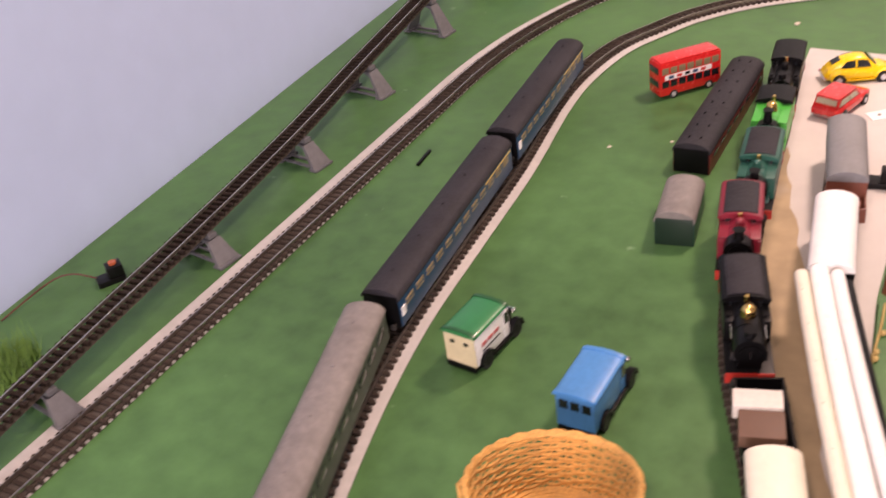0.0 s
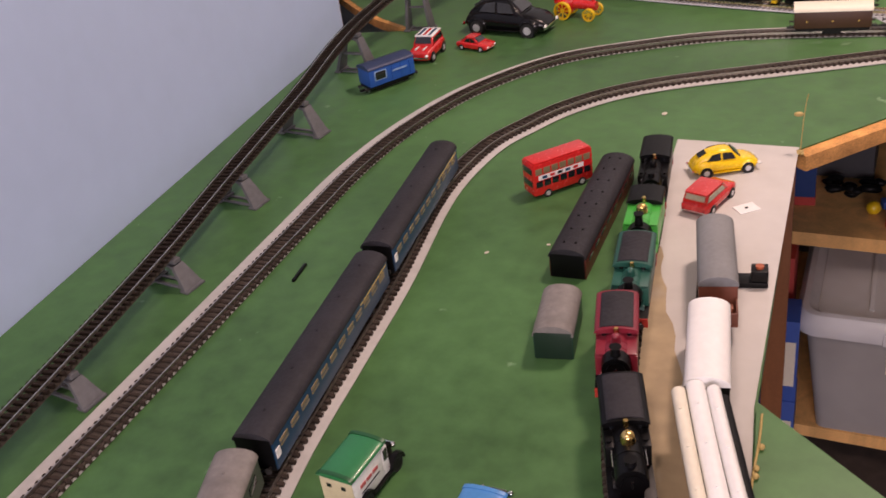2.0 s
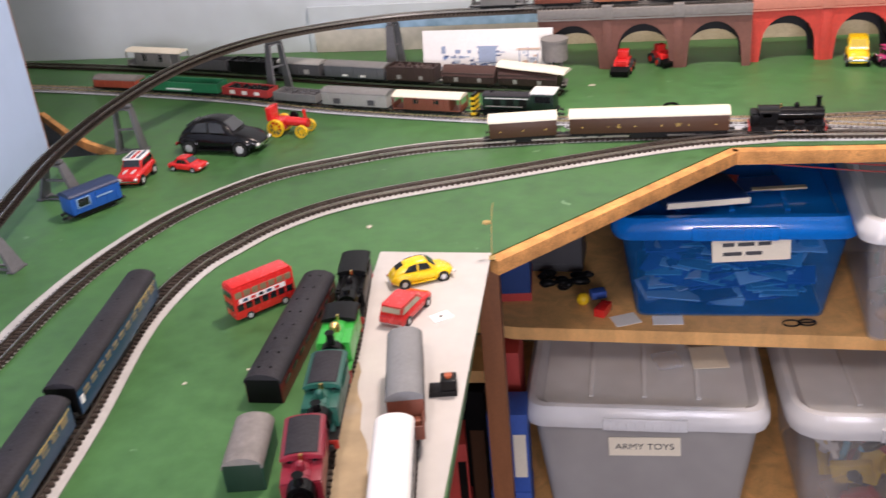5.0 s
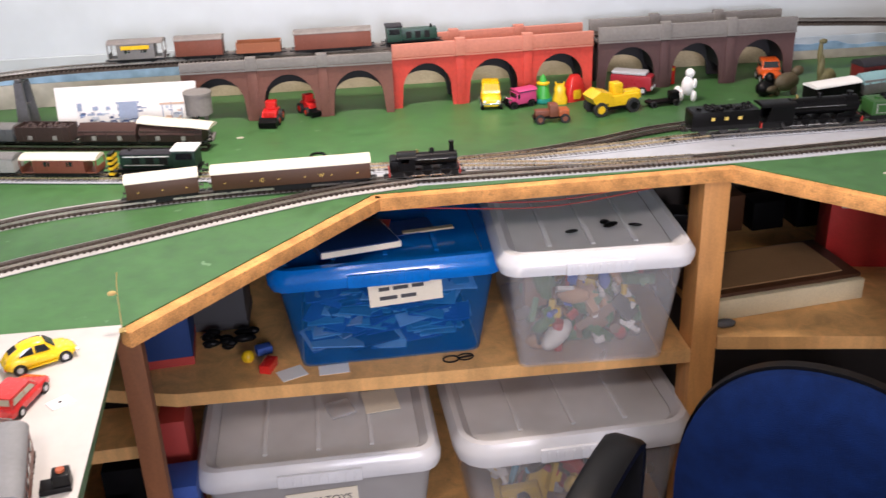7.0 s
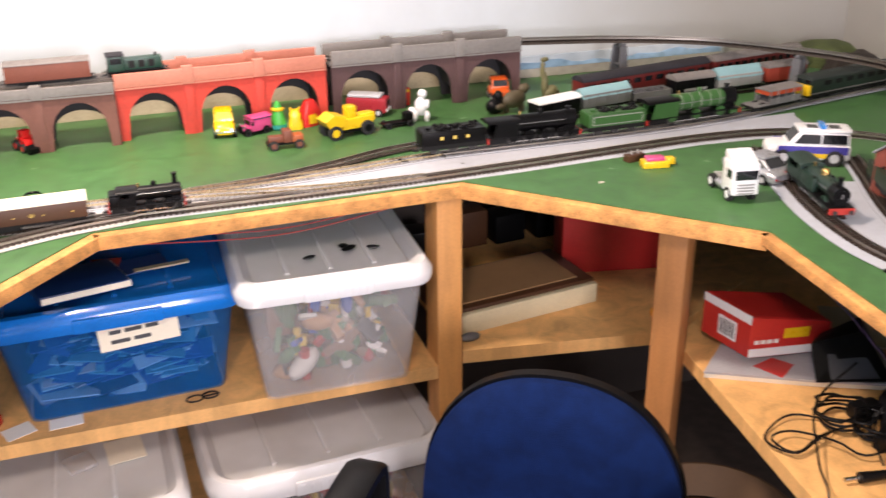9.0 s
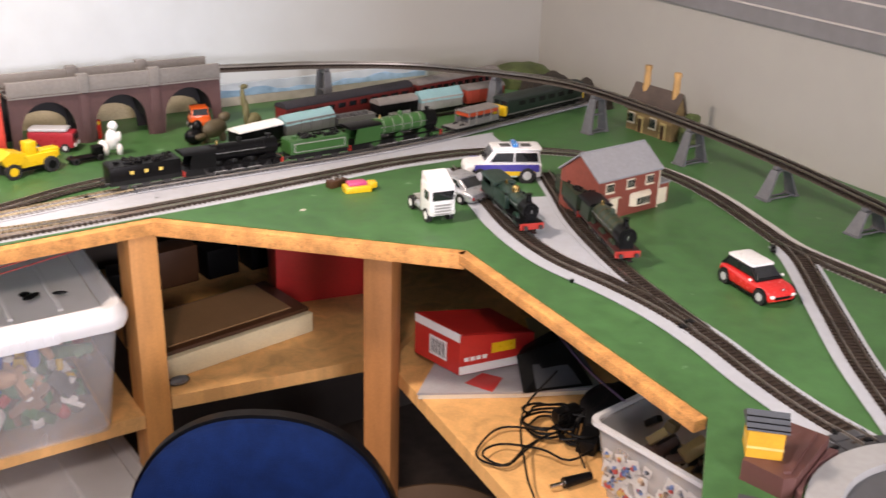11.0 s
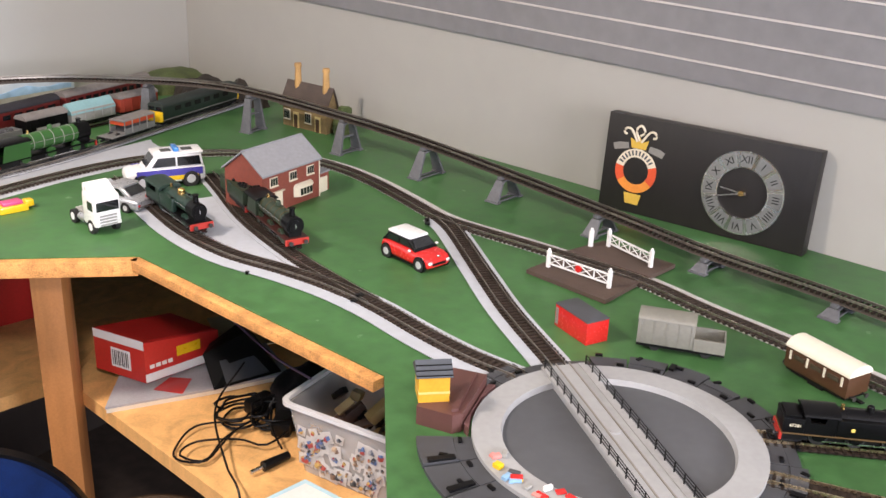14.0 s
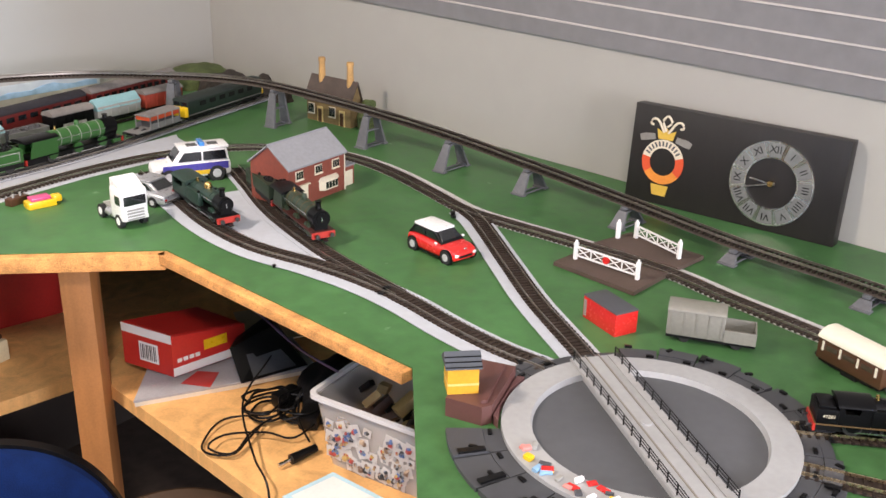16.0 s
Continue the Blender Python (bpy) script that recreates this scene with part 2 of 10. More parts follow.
def on(x, y, deg=0.0, z=0.0):
    """A pose on the layout, turned about the vertical."""
    return pose(x, y, B + z, 0, 0, deg)


def between(p, q, z=0.0):
    """The pose at the middle of two plan points, with x along from p to q, and the distance."""
    d = Vector((q[0] - p[0], q[1] - p[1]))
    return on((p[0] + q[0]) / 2, (p[1] + q[1]) / 2, math.degrees(math.atan2(d.y, d.x)), z), d.length


# ---- the room ----
CEIL = 2.42


def slab(name, x0, x1, y0, y1, z0, z1, material, label, category):
    return solid(name, box(bmnew(), x0, x1, y0, y1, z0, z1), material, label, category, "structure")


FLOORM = mat("grey_brown_carpet", (0.07, 0.052, 0.042), 0.95, vary=0.2, scale=200, bump=0.4)
slab("floor", -1.6, 2.5, -1.7, 2.7, -0.05, 0.0, FLOORM, "dark grey-brown carpet on the floor", "floor")
slab("ceiling", -1.6, 2.5, -1.7, 2.7, CEIL, CEIL + 0.05, WALL, "white painted ceiling", "ceiling")
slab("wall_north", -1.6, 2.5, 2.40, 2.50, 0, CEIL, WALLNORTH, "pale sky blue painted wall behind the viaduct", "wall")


def east_x(y):
    """The east wall stands out of square with the room."""
    return 2.160 + 0.106 * (y - 0.85)


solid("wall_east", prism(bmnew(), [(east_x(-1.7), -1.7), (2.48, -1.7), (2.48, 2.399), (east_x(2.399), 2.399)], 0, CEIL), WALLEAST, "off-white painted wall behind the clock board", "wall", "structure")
slab("wall_south_low", -0.4, 1.895, -1.6, -1.5, 0, 0.98, WALL, "white wall under the window", "wall")
slab("wall_south_high", -0.4, 1.895, -1.6, -1.5, 2.12, CEIL, WALL, "white wall over the window", "wall")
slab("wall_south_west", -0.4, -0.02, -1.6, -1.5, 0.98, 2.12, WALL, "white wall beside the window", "wall")
slab("wall_south_east", 1.52, 1.895, -1.6, -1.5, 0.98, 2.12, WALL, "white wall beside the window", "wall")
bm = bmnew()
prism(bm, [(-0.28, -1.6), (-0.627, 1.765), (-0.70, 1.765), (-0.40, -1.6)], 0, CEIL)
solid("wall_west", bm, WALLBLUE, "pale blue painted wall beside the raised track", "wall", "structure")
slab("wall_recess", -1.6, -0.66, 1.72, 1.764, 0, CEIL, WALLBLUE, "pale blue wall of the recess", "wall")
slab("wall_recess_end", -1.6, -1.5, 1.765, 2.40, 0, CEIL, WALL, "white end wall of the recess", "wall")
slab("trim", -0.706, -0.640, 1.766, 1.786, 0, CEIL, PINEDARK, "dark brown strip at the wall's end", "trim")

# ---- baseboard ----
# the board is cut away round the end of the west wall
GAP = [(-0.860, 2.010), (-0.790, 2.000), (-0.730, 1.945), (-0.663, 1.884), (-0.585, 1.826), (-0.512, 1.786)]
OUTLINE = [(-0.43, -0.10), (0.27, -0.10), (0.30, 0.30), (0.55, 0.50), (0.334, 0.866), (0.232, 0.944), (0.197, 1.42), (0.512, 1.788), (1.09, 1.806), (1.435, 1.457), (1.392, 0.956), (1.205, 0.798), (1.15, 0.74), (1.15, -0.10),
           (east_x(-0.10) - 0.003, -0.10), (east_x(2.398) - 0.003, 2.398), (-1.498, 2.398), (-1.498, 2.012), *GAP, (-0.622, 1.766), (-0.587, 1.40), (-0.50, 0.55)]
solid("baseboard", prism(bmnew(), OUTLINE, B - 0.012, B), GREEN, "green painted layout baseboard along three walls", "board", "structure")


def edge_strip(p, q, h, t=0.018, name="trim"):
    m, ln = between(p, q)
    ob = solid(name, box(bmnew(), -t, 0, -h + 0.003, -0.0015, -ln / 2, ln / 2, 0.0015), CHIPEDGE, "bare chipboard edging along the board's front edge", "batten", "structure")
    # timber grain runs along the batten
    ob.matrix_world = m @ Matrix(((0, 0, 1, 0), (1, 0, 0, 0), (0, 1, 0, 0), (0, 0, 0, 1)))
    return ob


edge_strip((0.197, 1.42), (0.512, 1.788), 0.025)
edge_strip((0.512, 1.788), (1.09, 1.806), 0.026)
edge_strip((1.09, 1.806), (1.435, 1.457), 0.028)
edge_strip((1.435, 1.457), (1.392, 0.956), 0.019)

# ---- track ----
OUTER = [(-0.27, -0.08), (-0.284, 0.30), (-0.296, 0.60), (-0.310, 0.90), (-0.320, 1.11), (-0.326, 1.28), (-0.310, 1.42), (-0.268, 1.55), (-0.185, 1.67), (-0.068, 1.742), (0.05, 1.790), (0.225, 1.820), (0.40, 1.832), (0.60, 1.828), (0.90, 1.826), (1.20, 1.838), (1.40, 1.852),
         (1.56, 1.860), (1.70, 1.848), (1.82, 1.800), (1.90, 1.725), (1.945, 1.63), (1.951, 1.536), (1.930, 1.43), (1.892, 1.32), (1.857, 1.222), (1.85, 1.13), (1.848, 1.025), (1.838, 0.86), (1.806, 0.74), (1.778, 0.62), (1.745, 0.50), (1.69, 0.30), (1.62, -0.05)]
INNER = [(0.04, 0.30), (-0.035, 0.47), (-0.089, 0.627), (-0.122, 0.764), (-0.140, 0.90), (-0.157, 1.037), (-0.184, 1.19), (-0.190, 1.28), (-0.180, 1.37), (-0.156, 1.43), (-0.122, 1.495), (-0.066, 1.558), (0.014, 1.610), (0.150, 1.672), (0.31, 1.745), (0.45, 1.800), (0.58, 1.826)]
BACK = [(-1.1, 2.20), (-0.72, 2.135), (-0.42, 2.068), (-0.19, 1.992), (0.08, 1.932), (0.24, 1.908), (0.55, 1.893), (0.75, 1.898), (0.90, 1.910), (1.00, 1.924), (1.099, 1.936)]
SPUR = [(0.66, 1.897), (0.78, 1.910), (0.90, 1.944), (1.00, 1.982), (1.08, 2.000), (1.18, 2.016), (1.279, 2.034)]
CROSS = [(0.56, 1.890), (0.66, 1.876), (0.80, 1.850), (0.92, 1.836), (1.04, 1.833)]
LOOP = [(1.10, 1.936), (1.20, 1.936), (1.37, 1.935), (1.55, 1.938), (1.70, 1.954), (1.86, 1.986), (2.00, 2.013), (2.19, 2.049)]
BACK2 = [(-1.1, 2.36), (-0.74, 2.292), (-0.35, 2.195), (-0.10, 2.128), (0.24, 2.055)]
EAST2 = [(1.28, 2.035), (1.42, 2.074), (1.55, 2.097), (1.70, 2.110), (1.86, 2.120), (2.07, 2.134)]
EAST3 = [(1.41, 2.134), (1.58, 2.166), (1.75, 2.196), (1.92, 2.224), (2.06, 2.246)]
BRANCH = [(1.857, 1.222), (1.822, 1.167), (1.716, 1.042), (1.629, 0.938), (1.548, 0.826), (1.5295, 0.8025)]
YARD = [(1.64, 1.78), (1.591, 1.635), (1.542, 1.49), (1.522, 1.365), (1.532, 1.251), (1.534, 1.162), (1.524, 1.075), (1.503, 0.984), (1.490, 0.906), (1.487, 0.842), (1.4845, 0.826)]
YARD2 = [(1.76, 1.68), (1.713, 1.589), (1.64, 1.45), (1.580, 1.29), (1.548, 1.17), (1.53, 1.09)]
SIDING = [(0.046, 1.36), (0.076, 1.20), (0.092, 1.08), (0.117, 0.95), (0.156, 0.82), (0.211, 0.70), (0.236, 0.60)]
SIDING2 = [(0.150, 1.18), (0.178, 1.03), (0.205, 0.90), (0.258, 0.75), (0.302, 0.63)]
ELEV_W = [(-0.29, 0.25, 0.026), (-0.34, 0.55, 0.030), (-0.372, 0.78, 0.033), (-0.403, 0.98, 0.036), (-0.438, 1.166, 0.041), (-0.468, 1.367, 0.051), (-0.506, 1.60, 0.066), (-0.487, 1.80, 0.087), (-0.43, 1.98, 0.101), (-0.32, 2.13, 0.104), (-0.12, 2.24, 0.103), (0.10, 2.262, 0.103), (0.30, 2.255, 0.104)]
ELEV_E = [(1.37, 2.285, 0.106), (1.60, 2.27, 0.096), (1.79, 2.215, 0.088), (1.918, 2.10, 0.084), (2.00, 1.985, 0.082), (2.034, 1.845, 0.080), (2.046, 1.60, 0.068), (2.035, 1.386, 0.058), (2.02, 1.202, 0.044), (1.98, 0.990, 0.036), (1.953, 0.791, 0.022), (1.919, 0.596, 0.021), (1.87, 0.35, 0.016), (1.78, -0.02, 0.012)]


def ribbon(bm, pts, half, z0, z1, shift=0.0):
    rings = []
    for i, p in enumerate(pts):
        d = pts[min(i + 1, len(pts) - 1)] - pts[max(i - 1, 0)]
        s = Vector((-d.y, d.x, 0)).normalized()
        a, b = p + s * (shift - half), p + s * (shift + half)
        rings.append([(a.x, a.y, B + p.z + z0), (b.x, b.y, B + p.z + z0), (b.x, b.y, B + p.z + z1), (a.x, a.y, B + p.z + z1)])
    return loft(bm, rings)


DUSTB = mat("dusty_brown_ballast", (0.085, 0.072, 0.062), 0.9, scale=400, vary=0.3, bump=0.5, spec=0.1)
DARKS = mat("brown_sleepers", (0.040, 0.030, 0.024), 0.8, scale=200, vary=0.3, spec=0.15)
DUSTG = mat("dusty_grey_ballast", (0.36, 0.37, 0.39), 0.9, scale=400, vary=0.25, bump=0.5, spec=0.1)
DUSTS = mat("dusty_sleepers", (0.25, 0.245, 0.245), 0.8, scale=200, vary=0.3, spec=0.15)


def track(route, label, rail=RAIL, bed=None, sleeper=SLEEPER, pitch=0.0086, lift=0.0, base=True, basemat=BALLAST, bedmat=None, width=0.0145):
    th = thing("railway_track", pose(0, 0, 0), label, "railway track", "model railway tracks", "structure")
    fine = spline(route, 0.012)
    if base:
        part("ballast", ribbon(bmnew(), fine, width, 0.0016 + lift, 0.0034 + lift), basemat, th)
    verts, faces = [], []
    ties = spline(route, pitch)
    for i in range(1, len(ties) - 1):
        p, d = ties[i], (ties[i + 1] - ties[i - 1])
        d.normalize()
        s = Vector((-d.y, d.x, 0)).normalized()
        k = len(verts)
        for z in (0.0015, 0.0052):
            for u, v in ((-1, -1), (1, -1), (1, 1), (-1, 1)):
                q = p + s * u * 0.0152 + d * v * 0.0017
                verts.append((q.x, q.y, B + q.z + z + lift))
        for f in ((3, 2, 1, 0), (4, 5, 6, 7), (0, 1, 5, 4), (1, 2, 6, 5), (2, 3, 7, 6), (3, 0, 4, 7)):
            faces.append([k + j for j in f])
    me = bpy.data.meshes.new("sleepers")
    me.from_pydata(verts, [], faces)
    me.materials.append(sleeper)
    ob = new("sleepers", me)
    ob.parent = th
    tagged(ob, kind="stuff")
    for sh in (-0.0087, 0.0087):
        part("rail", ribbon(bmnew(), fine, 0.00075, 0.005 + lift, 0.0083 + lift, sh), rail, th)
    if bed:
        part("painted_bed", ribbon(bmnew(), fine, bed[0], 0.0004 + bed[2], 0.0014 + bed[2], bed[1]), bedmat or PALEPAINT, th, "grey painted strip under the track")
    return th


track(OUTER, "outer main line of nickel silver track on grey painted bed", bed=(0.0225, 0.0085, 0.0), width=0.0118, basemat=DUSTB, bedmat=GREYPAINT, sleeper=DARKS)
track(INNER, "inner loop track curving into the main line", bed=(0.0195, -0.005, 0.0006), bedmat=GREYPAINT, width=0.0118, basemat=DUSTB, sleeper=DARKS)
track(SPUR, "spur track curving off behind the express engines", sleeper=DARKS, basemat=DUSTB, lift=0.0004)
track(CROSS, "crossover track joining the main line to the back road", RAILG, sleeper=DUSTS, basemat=DUSTG, lift=0.0002)
track(BACK, "back road track in front of the viaduct", RAILG, bed=(0.02, 0, 0.0012), sleeper=DUSTS, basemat=DUSTG)
track(LOOP, "station loop track under the express engines", bed=(0.02, 0, 0.0018), sleeper=DUSTS, basemat=DUSTG)
solid("painted_apron", prism(bmnew(), [(0.45, 1.812), (0.60, 1.807), (0.90, 1.806), (1.20, 1.811), (1.40, 1.824), (1.56, 1.833), (1.68, 1.826), (1.79, 1.79), (1.83, 1.93), (1.60, 1.946), (1.37, 1.950), (1.10, 1.946), (0.95, 1.912), (0.80, 1.895), (0.45, 1.897)], B + 0.0001, B + 0.00035), PALEPAINT, "grey painted strip between the station tracks", "painted strip", "structure")
track(BACK2, "rear siding track holding goods wagons")
track(EAST2, "storage siding track behind the express engines")
track(EAST3, "storage siding track beside the wall")
track(BRANCH, "short branch track leading to the turntable", sleeper=DARKS, bed=(0.026, -0.004, 0.0012))
track(YARD, "yard track running down to the turntable", sleeper=DARKS, bed=(0.030, -0.006, 0.0012))
track(YARD2, "second yard track joining the first at a point", sleeper=DARKS, bed=(0.018, -0.004, 0.0018))
track(SIDING, "shed siding track holding a row of engines", RAIL, sleeper=DARKS, basemat=DUSTB)
track(SIDING2, "second shed siding track holding coaches", RAIL)


DECKB = mat("brown_deck_plastic", (0.085, 0.068, 0.055), 0.6, scale=60, vary=0.2, spec=0.2)


def raised(route, feet, label):
    th = track(route, label, lift=0.002, base=False)
    fine = spline(route, 0.012)
    for sh in (-0.0087, 0.0087):
        part("deck_beam", ribbon(bmnew(), fine, 0.0016, -0.0022, 0.0033, sh), DECKB, th, "dark brown plastic beam under the rail")
    for x, y, h, a in feet:
        pier(x, y, h, a)


def pier(x, y, h, a):
    """An open A-shaped plastic pier: two thin splayed plates, a slotted base bar, tie bars and a clip cap."""
    th = thing("track_pier", on(x, y, a), "grey plastic A-frame pier carrying the raised track", "bridge pier", "raised track piers")
    wd, top = min(0.019 + h * 0.26, max(0.020, 0.061 - h * 0.45)), max(0.010, h - 0.009)
    for s in (-1, 1):
        bm = bmnew()
        loft(bm, [[(s * wd + dx, dy, 0.003) for dx, dy in ((-0.0024, -0.013), (0.0024, -0.013), (0.0024, 0.013), (-0.0024, 0.013))],
                  [(s * 0.0135 + dx, dy, top) for dx, dy in ((-0.0022, -0.0075), (0.0022, -0.0075), (0.0022, 0.0075), (-0.0022, 0.0075))]])
        part("leg", bm, GREYPL, th)
        bm = box(bmnew(), s * wd - 0.006, s * wd + 0.006, -0.014, 0.014, 0, 0.0032, 0.0008)
        part("foot", bm, GREYPL, th)
        part("base_bar", box(bmnew(), -wd + 0.006, wd - 0.006, s * 0.006 - 0.0016, s * 0.006 + 0.0016, 0.0002, 0.0026), GREYPL, th)
    bm = bmnew()
    rings = []
    for i in range(9):
        u = -1 + i / 4
        z = top - 0.0045 * u * u
        rings.append([(u * 0.0145, -0.0065, z - 0.0022), (u * 0.0145, 0.0065, z - 0.0022), (u * 0.0145, 0.0065, z + 0.0014), (u * 0.0145, -0.0065, z + 0.0014)])
    part("arched_cap", loft(bm, rings), GREYPL, th)
    part("top_clip", box(bmnew(), -0.0165, 0.0165, -0.005, 0.005, top + 0.0015, h - 0.0024, 0.0006), GREYPL, th)
    n = 0 if h < 0.06 else 1
    for k in range(1, n + 1):
        f = k / (n + 1.0)
        w = wd + (0.0135 - wd) * f - 0.002
        part("tie_bar", box(bmnew(), -w, w, -0.0022, 0.0022, 0.003 + (top - 0.003) * f - 0.0016, 0.003 + (top - 0.003) * f + 0.0016), GREYPL, th)


raised(ELEV_W, [(-0.343, 0.56, 0.031, -6), (-0.374, 0.79, 0.034, -6), (-0.403, 0.983, 0.037, -6), (-0.438, 1.166, 0.042, -6), (-0.468, 1.367, 0.052, -6), (-0.506, 1.597, 0.067, -2), (-0.487, 1.795, 0.088, 8), (-0.33, 2.12, 0.105, 52), (-0.12, 2.24, 0.104, 80)], "raised loop of track climbing on piers beside the wall")
raised(ELEV_E, [(1.62, 2.266, 0.096, 95), (1.935, 2.068, 0.085, 30), (2.034, 1.851, 0.081, 6), (2.05, 1.60, 0.071, -2), (2.035, 1.386, 0.059, -4), (2.02, 1.202, 0.046, -6), (1.98, 0.99, 0.037, -8), (1.953, 0.796, 0.023, -8), (1.919, 0.596, 0.022, -8)], "raised loop of track descending on piers past the clock")

# painted and bare areas of the board
bm = prism(bmnew(), [(0.200, 1.425), (0.055, 1.425), (0.072, 1.25), (0.085, 1.12), (0.11, 0.95), (0.165, 0.80), (0.22, 0.66), (0.26, 0.62), (0.247, 0.83), (0.230, 0.944)], B + 0.0005, B + 0.0018)
solid("shed_yard_surface", bm, BUFF, "bare grey card surface of the shed yard with brown stains", "yard surface", "structure")
bm = prism(bmnew(), [(0.28, 1.845), (0.50, 1.845), (0.98, 1.845), (1.35, 1.87), (1.62, 1.876), (1.785, 1.86), (1.84, 1.945), (1.30, 1.93), (1.0, 1.91), (0.55, 1.905), (0.24, 1.90)], B + 0.0005, B + 0.0012)
solid("station_area_surface", bm, PALEPAINT, "pale grey painted area between the station tracks", "painted ground", "structure")
bm = prism(bmnew(), [(1.603, 1.615), (1.556, 1.49), (1.536, 1.365), (1.545, 1.25), (1.546, 1.17), (1.572, 1.29), (1.632, 1.45), (1.698, 1.575)], B + 0.0005, B + 0.001)
solid("yard_wedge_surface", bm, PALEPAINT, "pale grey painted wedge between the yard tracks", "painted ground", "structure")

TANCARD = mat("tan_yard_card", (0.36, 0.28, 0.17), 0.75, vary=0.25, scale=14, spot=((0.47, 0.42, 0.35), 9, 0.56, 0.2))
TANLINE = spline([(0.096, 1.170), (0.108, 1.10), (0.124, 1.03), (0.150, 0.945), (0.166, 0.895), (0.190, 0.82), (0.214, 0.75), (0.246, 0.66)], 0.02)
sides = [[], []]
for k, v in enumerate(TANLINE):
    half = 0.019 * min(1.0, 0.06 + k / 9) + 0.0022 * math.sin(k * 1.9)
    sides[0].append((v[0] - half, v[1] - half * 0.4))
    sides[1].append((v[0] + half, v[1] + half * 0.4))
solid("tan_strip", prism(bmnew(), sides[1] + sides[0][::-1], B + 0.0019, B + 0.0023), TANCARD, "tan strip of bare card between the shed sidings", "yard surface", "structure")

# ---- viaduct ----
GREYSTONE = mat("grey_moulded_stone", (0.19, 0.18, 0.17), 0.7, scale=60, vary=0.15, bump=0.2)


# near-black tone that puts the shade under the arches into the colour
ARCHSHADE = mat("arch_shade_tone", (0.022, 0.021, 0.024), 0.8)


def viaduct(m, ln, h, brickcol, capcol, label, parapet):
    """Three arches through a brick wall, with piers, a string course and parapets."""
    th = thing("viaduct", m, label, "viaduct", "viaduct sections")
    d, n = 0.078, 3
    r, gap = ln / 3 * 0.36, ln / 3
    for y, nm in ((0.0, "front_wall"), (d - 0.006, "rear_wall")):
        out = [(-ln / 2, 0)]
        for k in range(n):
            cx = -ln / 2 + gap * (k + 0.5)
            for i in range(17):
                a = math.pi * (1 - i / 16)
                # rear arches cut lower so their dark inner face shows as shade
                low = 0.62 if y else 1.0
                out.append((cx + r * math.cos(a) * (1.0 if 0 < i < 16 else 1.06), (h * 0.33 * low + (h * 0.50) * low * math.sin(a)) if 0 < i < 16 else 0.0))
        out += [(ln / 2, 0), (ln / 2, h), (-ln / 2, h)]
        part(nm, side_prism(bmnew(), out, y, y + 0.006), ARCHSHADE if y else brickcol, th)
    for k in range(n):
        cx = -ln / 2 + gap * (k + 0.5)
        bm = bmnew()
        rings = []
        for i in range(17):
            a = math.pi * (1 - i / 16)
            x, z = cx + (r + 0.001) * math.cos(a), h * 0.33 + (h * 0.50 + 0.001) * math.sin(a)
            rings.append([(x, 0.0065, z), (x, d - 0.0065, z), (x, d - 0.0065, z + 0.003), (x, 0.0065, z + 0.003)])
        loft(bm, rings)
        part("arch_lining", bm, ARCHSHADE, th)
    part("deck", box(bmnew(), -ln / 2, ln / 2, 0.0065, d - 0.0065, h - 0.008, h - 0.002), capcol, th)
    pz = h + parapet
    for y0, y1 in ((-0.004, 0.005), (d - 0.005, d + 0.004)):
        part("parapet", box(bmnew(), -ln / 2, ln / 2, y0, y1, h - 0.003, pz, 0.0008), capcol, th)
        for k in range(1, n):
            x = -ln / 2 + gap * k
            part("pilaster", box(bmnew(), x - 0.010, x + 0.010, y0 - 0.0025, y1 + 0.0025, h - 0.006, pz + 0.005, 0.0008), capcol, th)
    for k in range(1, n):
        x = -ln / 2 + gap * k
        part("buttress", box(bmnew(), x - 0.0085, x + 0.0085, -0.0035, -0.0003, 0.0, h - 0.008, 0.0006), brickcol, th)
    part("string_course", box(bmnew(), -ln / 2, ln / 2, -0.005, -0.0042, h - 0.0065, h - 0.0035), capcol, th)
    return th


def brickmat(name, colour):
    """Small scale moulded brickwork with recessed joints."""
    if name in MATS:
        return MATS[name]
    m = mat(name, colour, 0.6, vary=0.18, scale=50)
    n, l = m.node_tree.nodes, m.node_tree.links
    br, co, mp, bp = n.new("ShaderNodeTexBrick"), n.new("ShaderNodeTexCoord"), n.new("ShaderNodeMapping"), n.new("ShaderNodeBump")
    mp.inputs["Rotation"].default_value = (radians(90), 0, 0)
    br.inputs["Scale"].default_value, br.inputs["Mortar Size"].default_value = 130.0, 0.03
    l.new(co.outputs["Object"], mp.inputs["Vector"])
    l.new(mp.outputs[0], br.inputs["Vector"])
    bp.inputs["Strength"].default_value, bp.inputs["Distance"].default_value, bp.invert = 0.5, 0.0008, True
    l.new(br.outputs["Fac"], bp.inputs["Height"])
    l.new(bp.outputs[0], n["Principled BSDF"].inputs["Normal"])
    return m


BROWNBRICK = brickmat("brown_brickwork", (0.165, 0.068, 0.050))
REDBRICK = brickmat("red_brickwork", (0.55, 0.05, 0.03))
PURPLEBRICK = brickmat("purple_brown_brickwork", (0.085, 0.042, 0.042))
SALMON = mat("salmon_parapet", (0.50, 0.19, 0.13), 0.6, scale=60)
viaduct(on(0.3735, 2.205, -0.8), 0.394, 0.103, BROWNBRICK, GREYSTONE, "brown brick viaduct section with grey stone parapets", 0.014)
viaduct(on(0.7685, 2.232, 2.6), 0.394, 0.103, REDBRICK, SALMON, "bright red brick viaduct section with salmon parapets", 0.022)
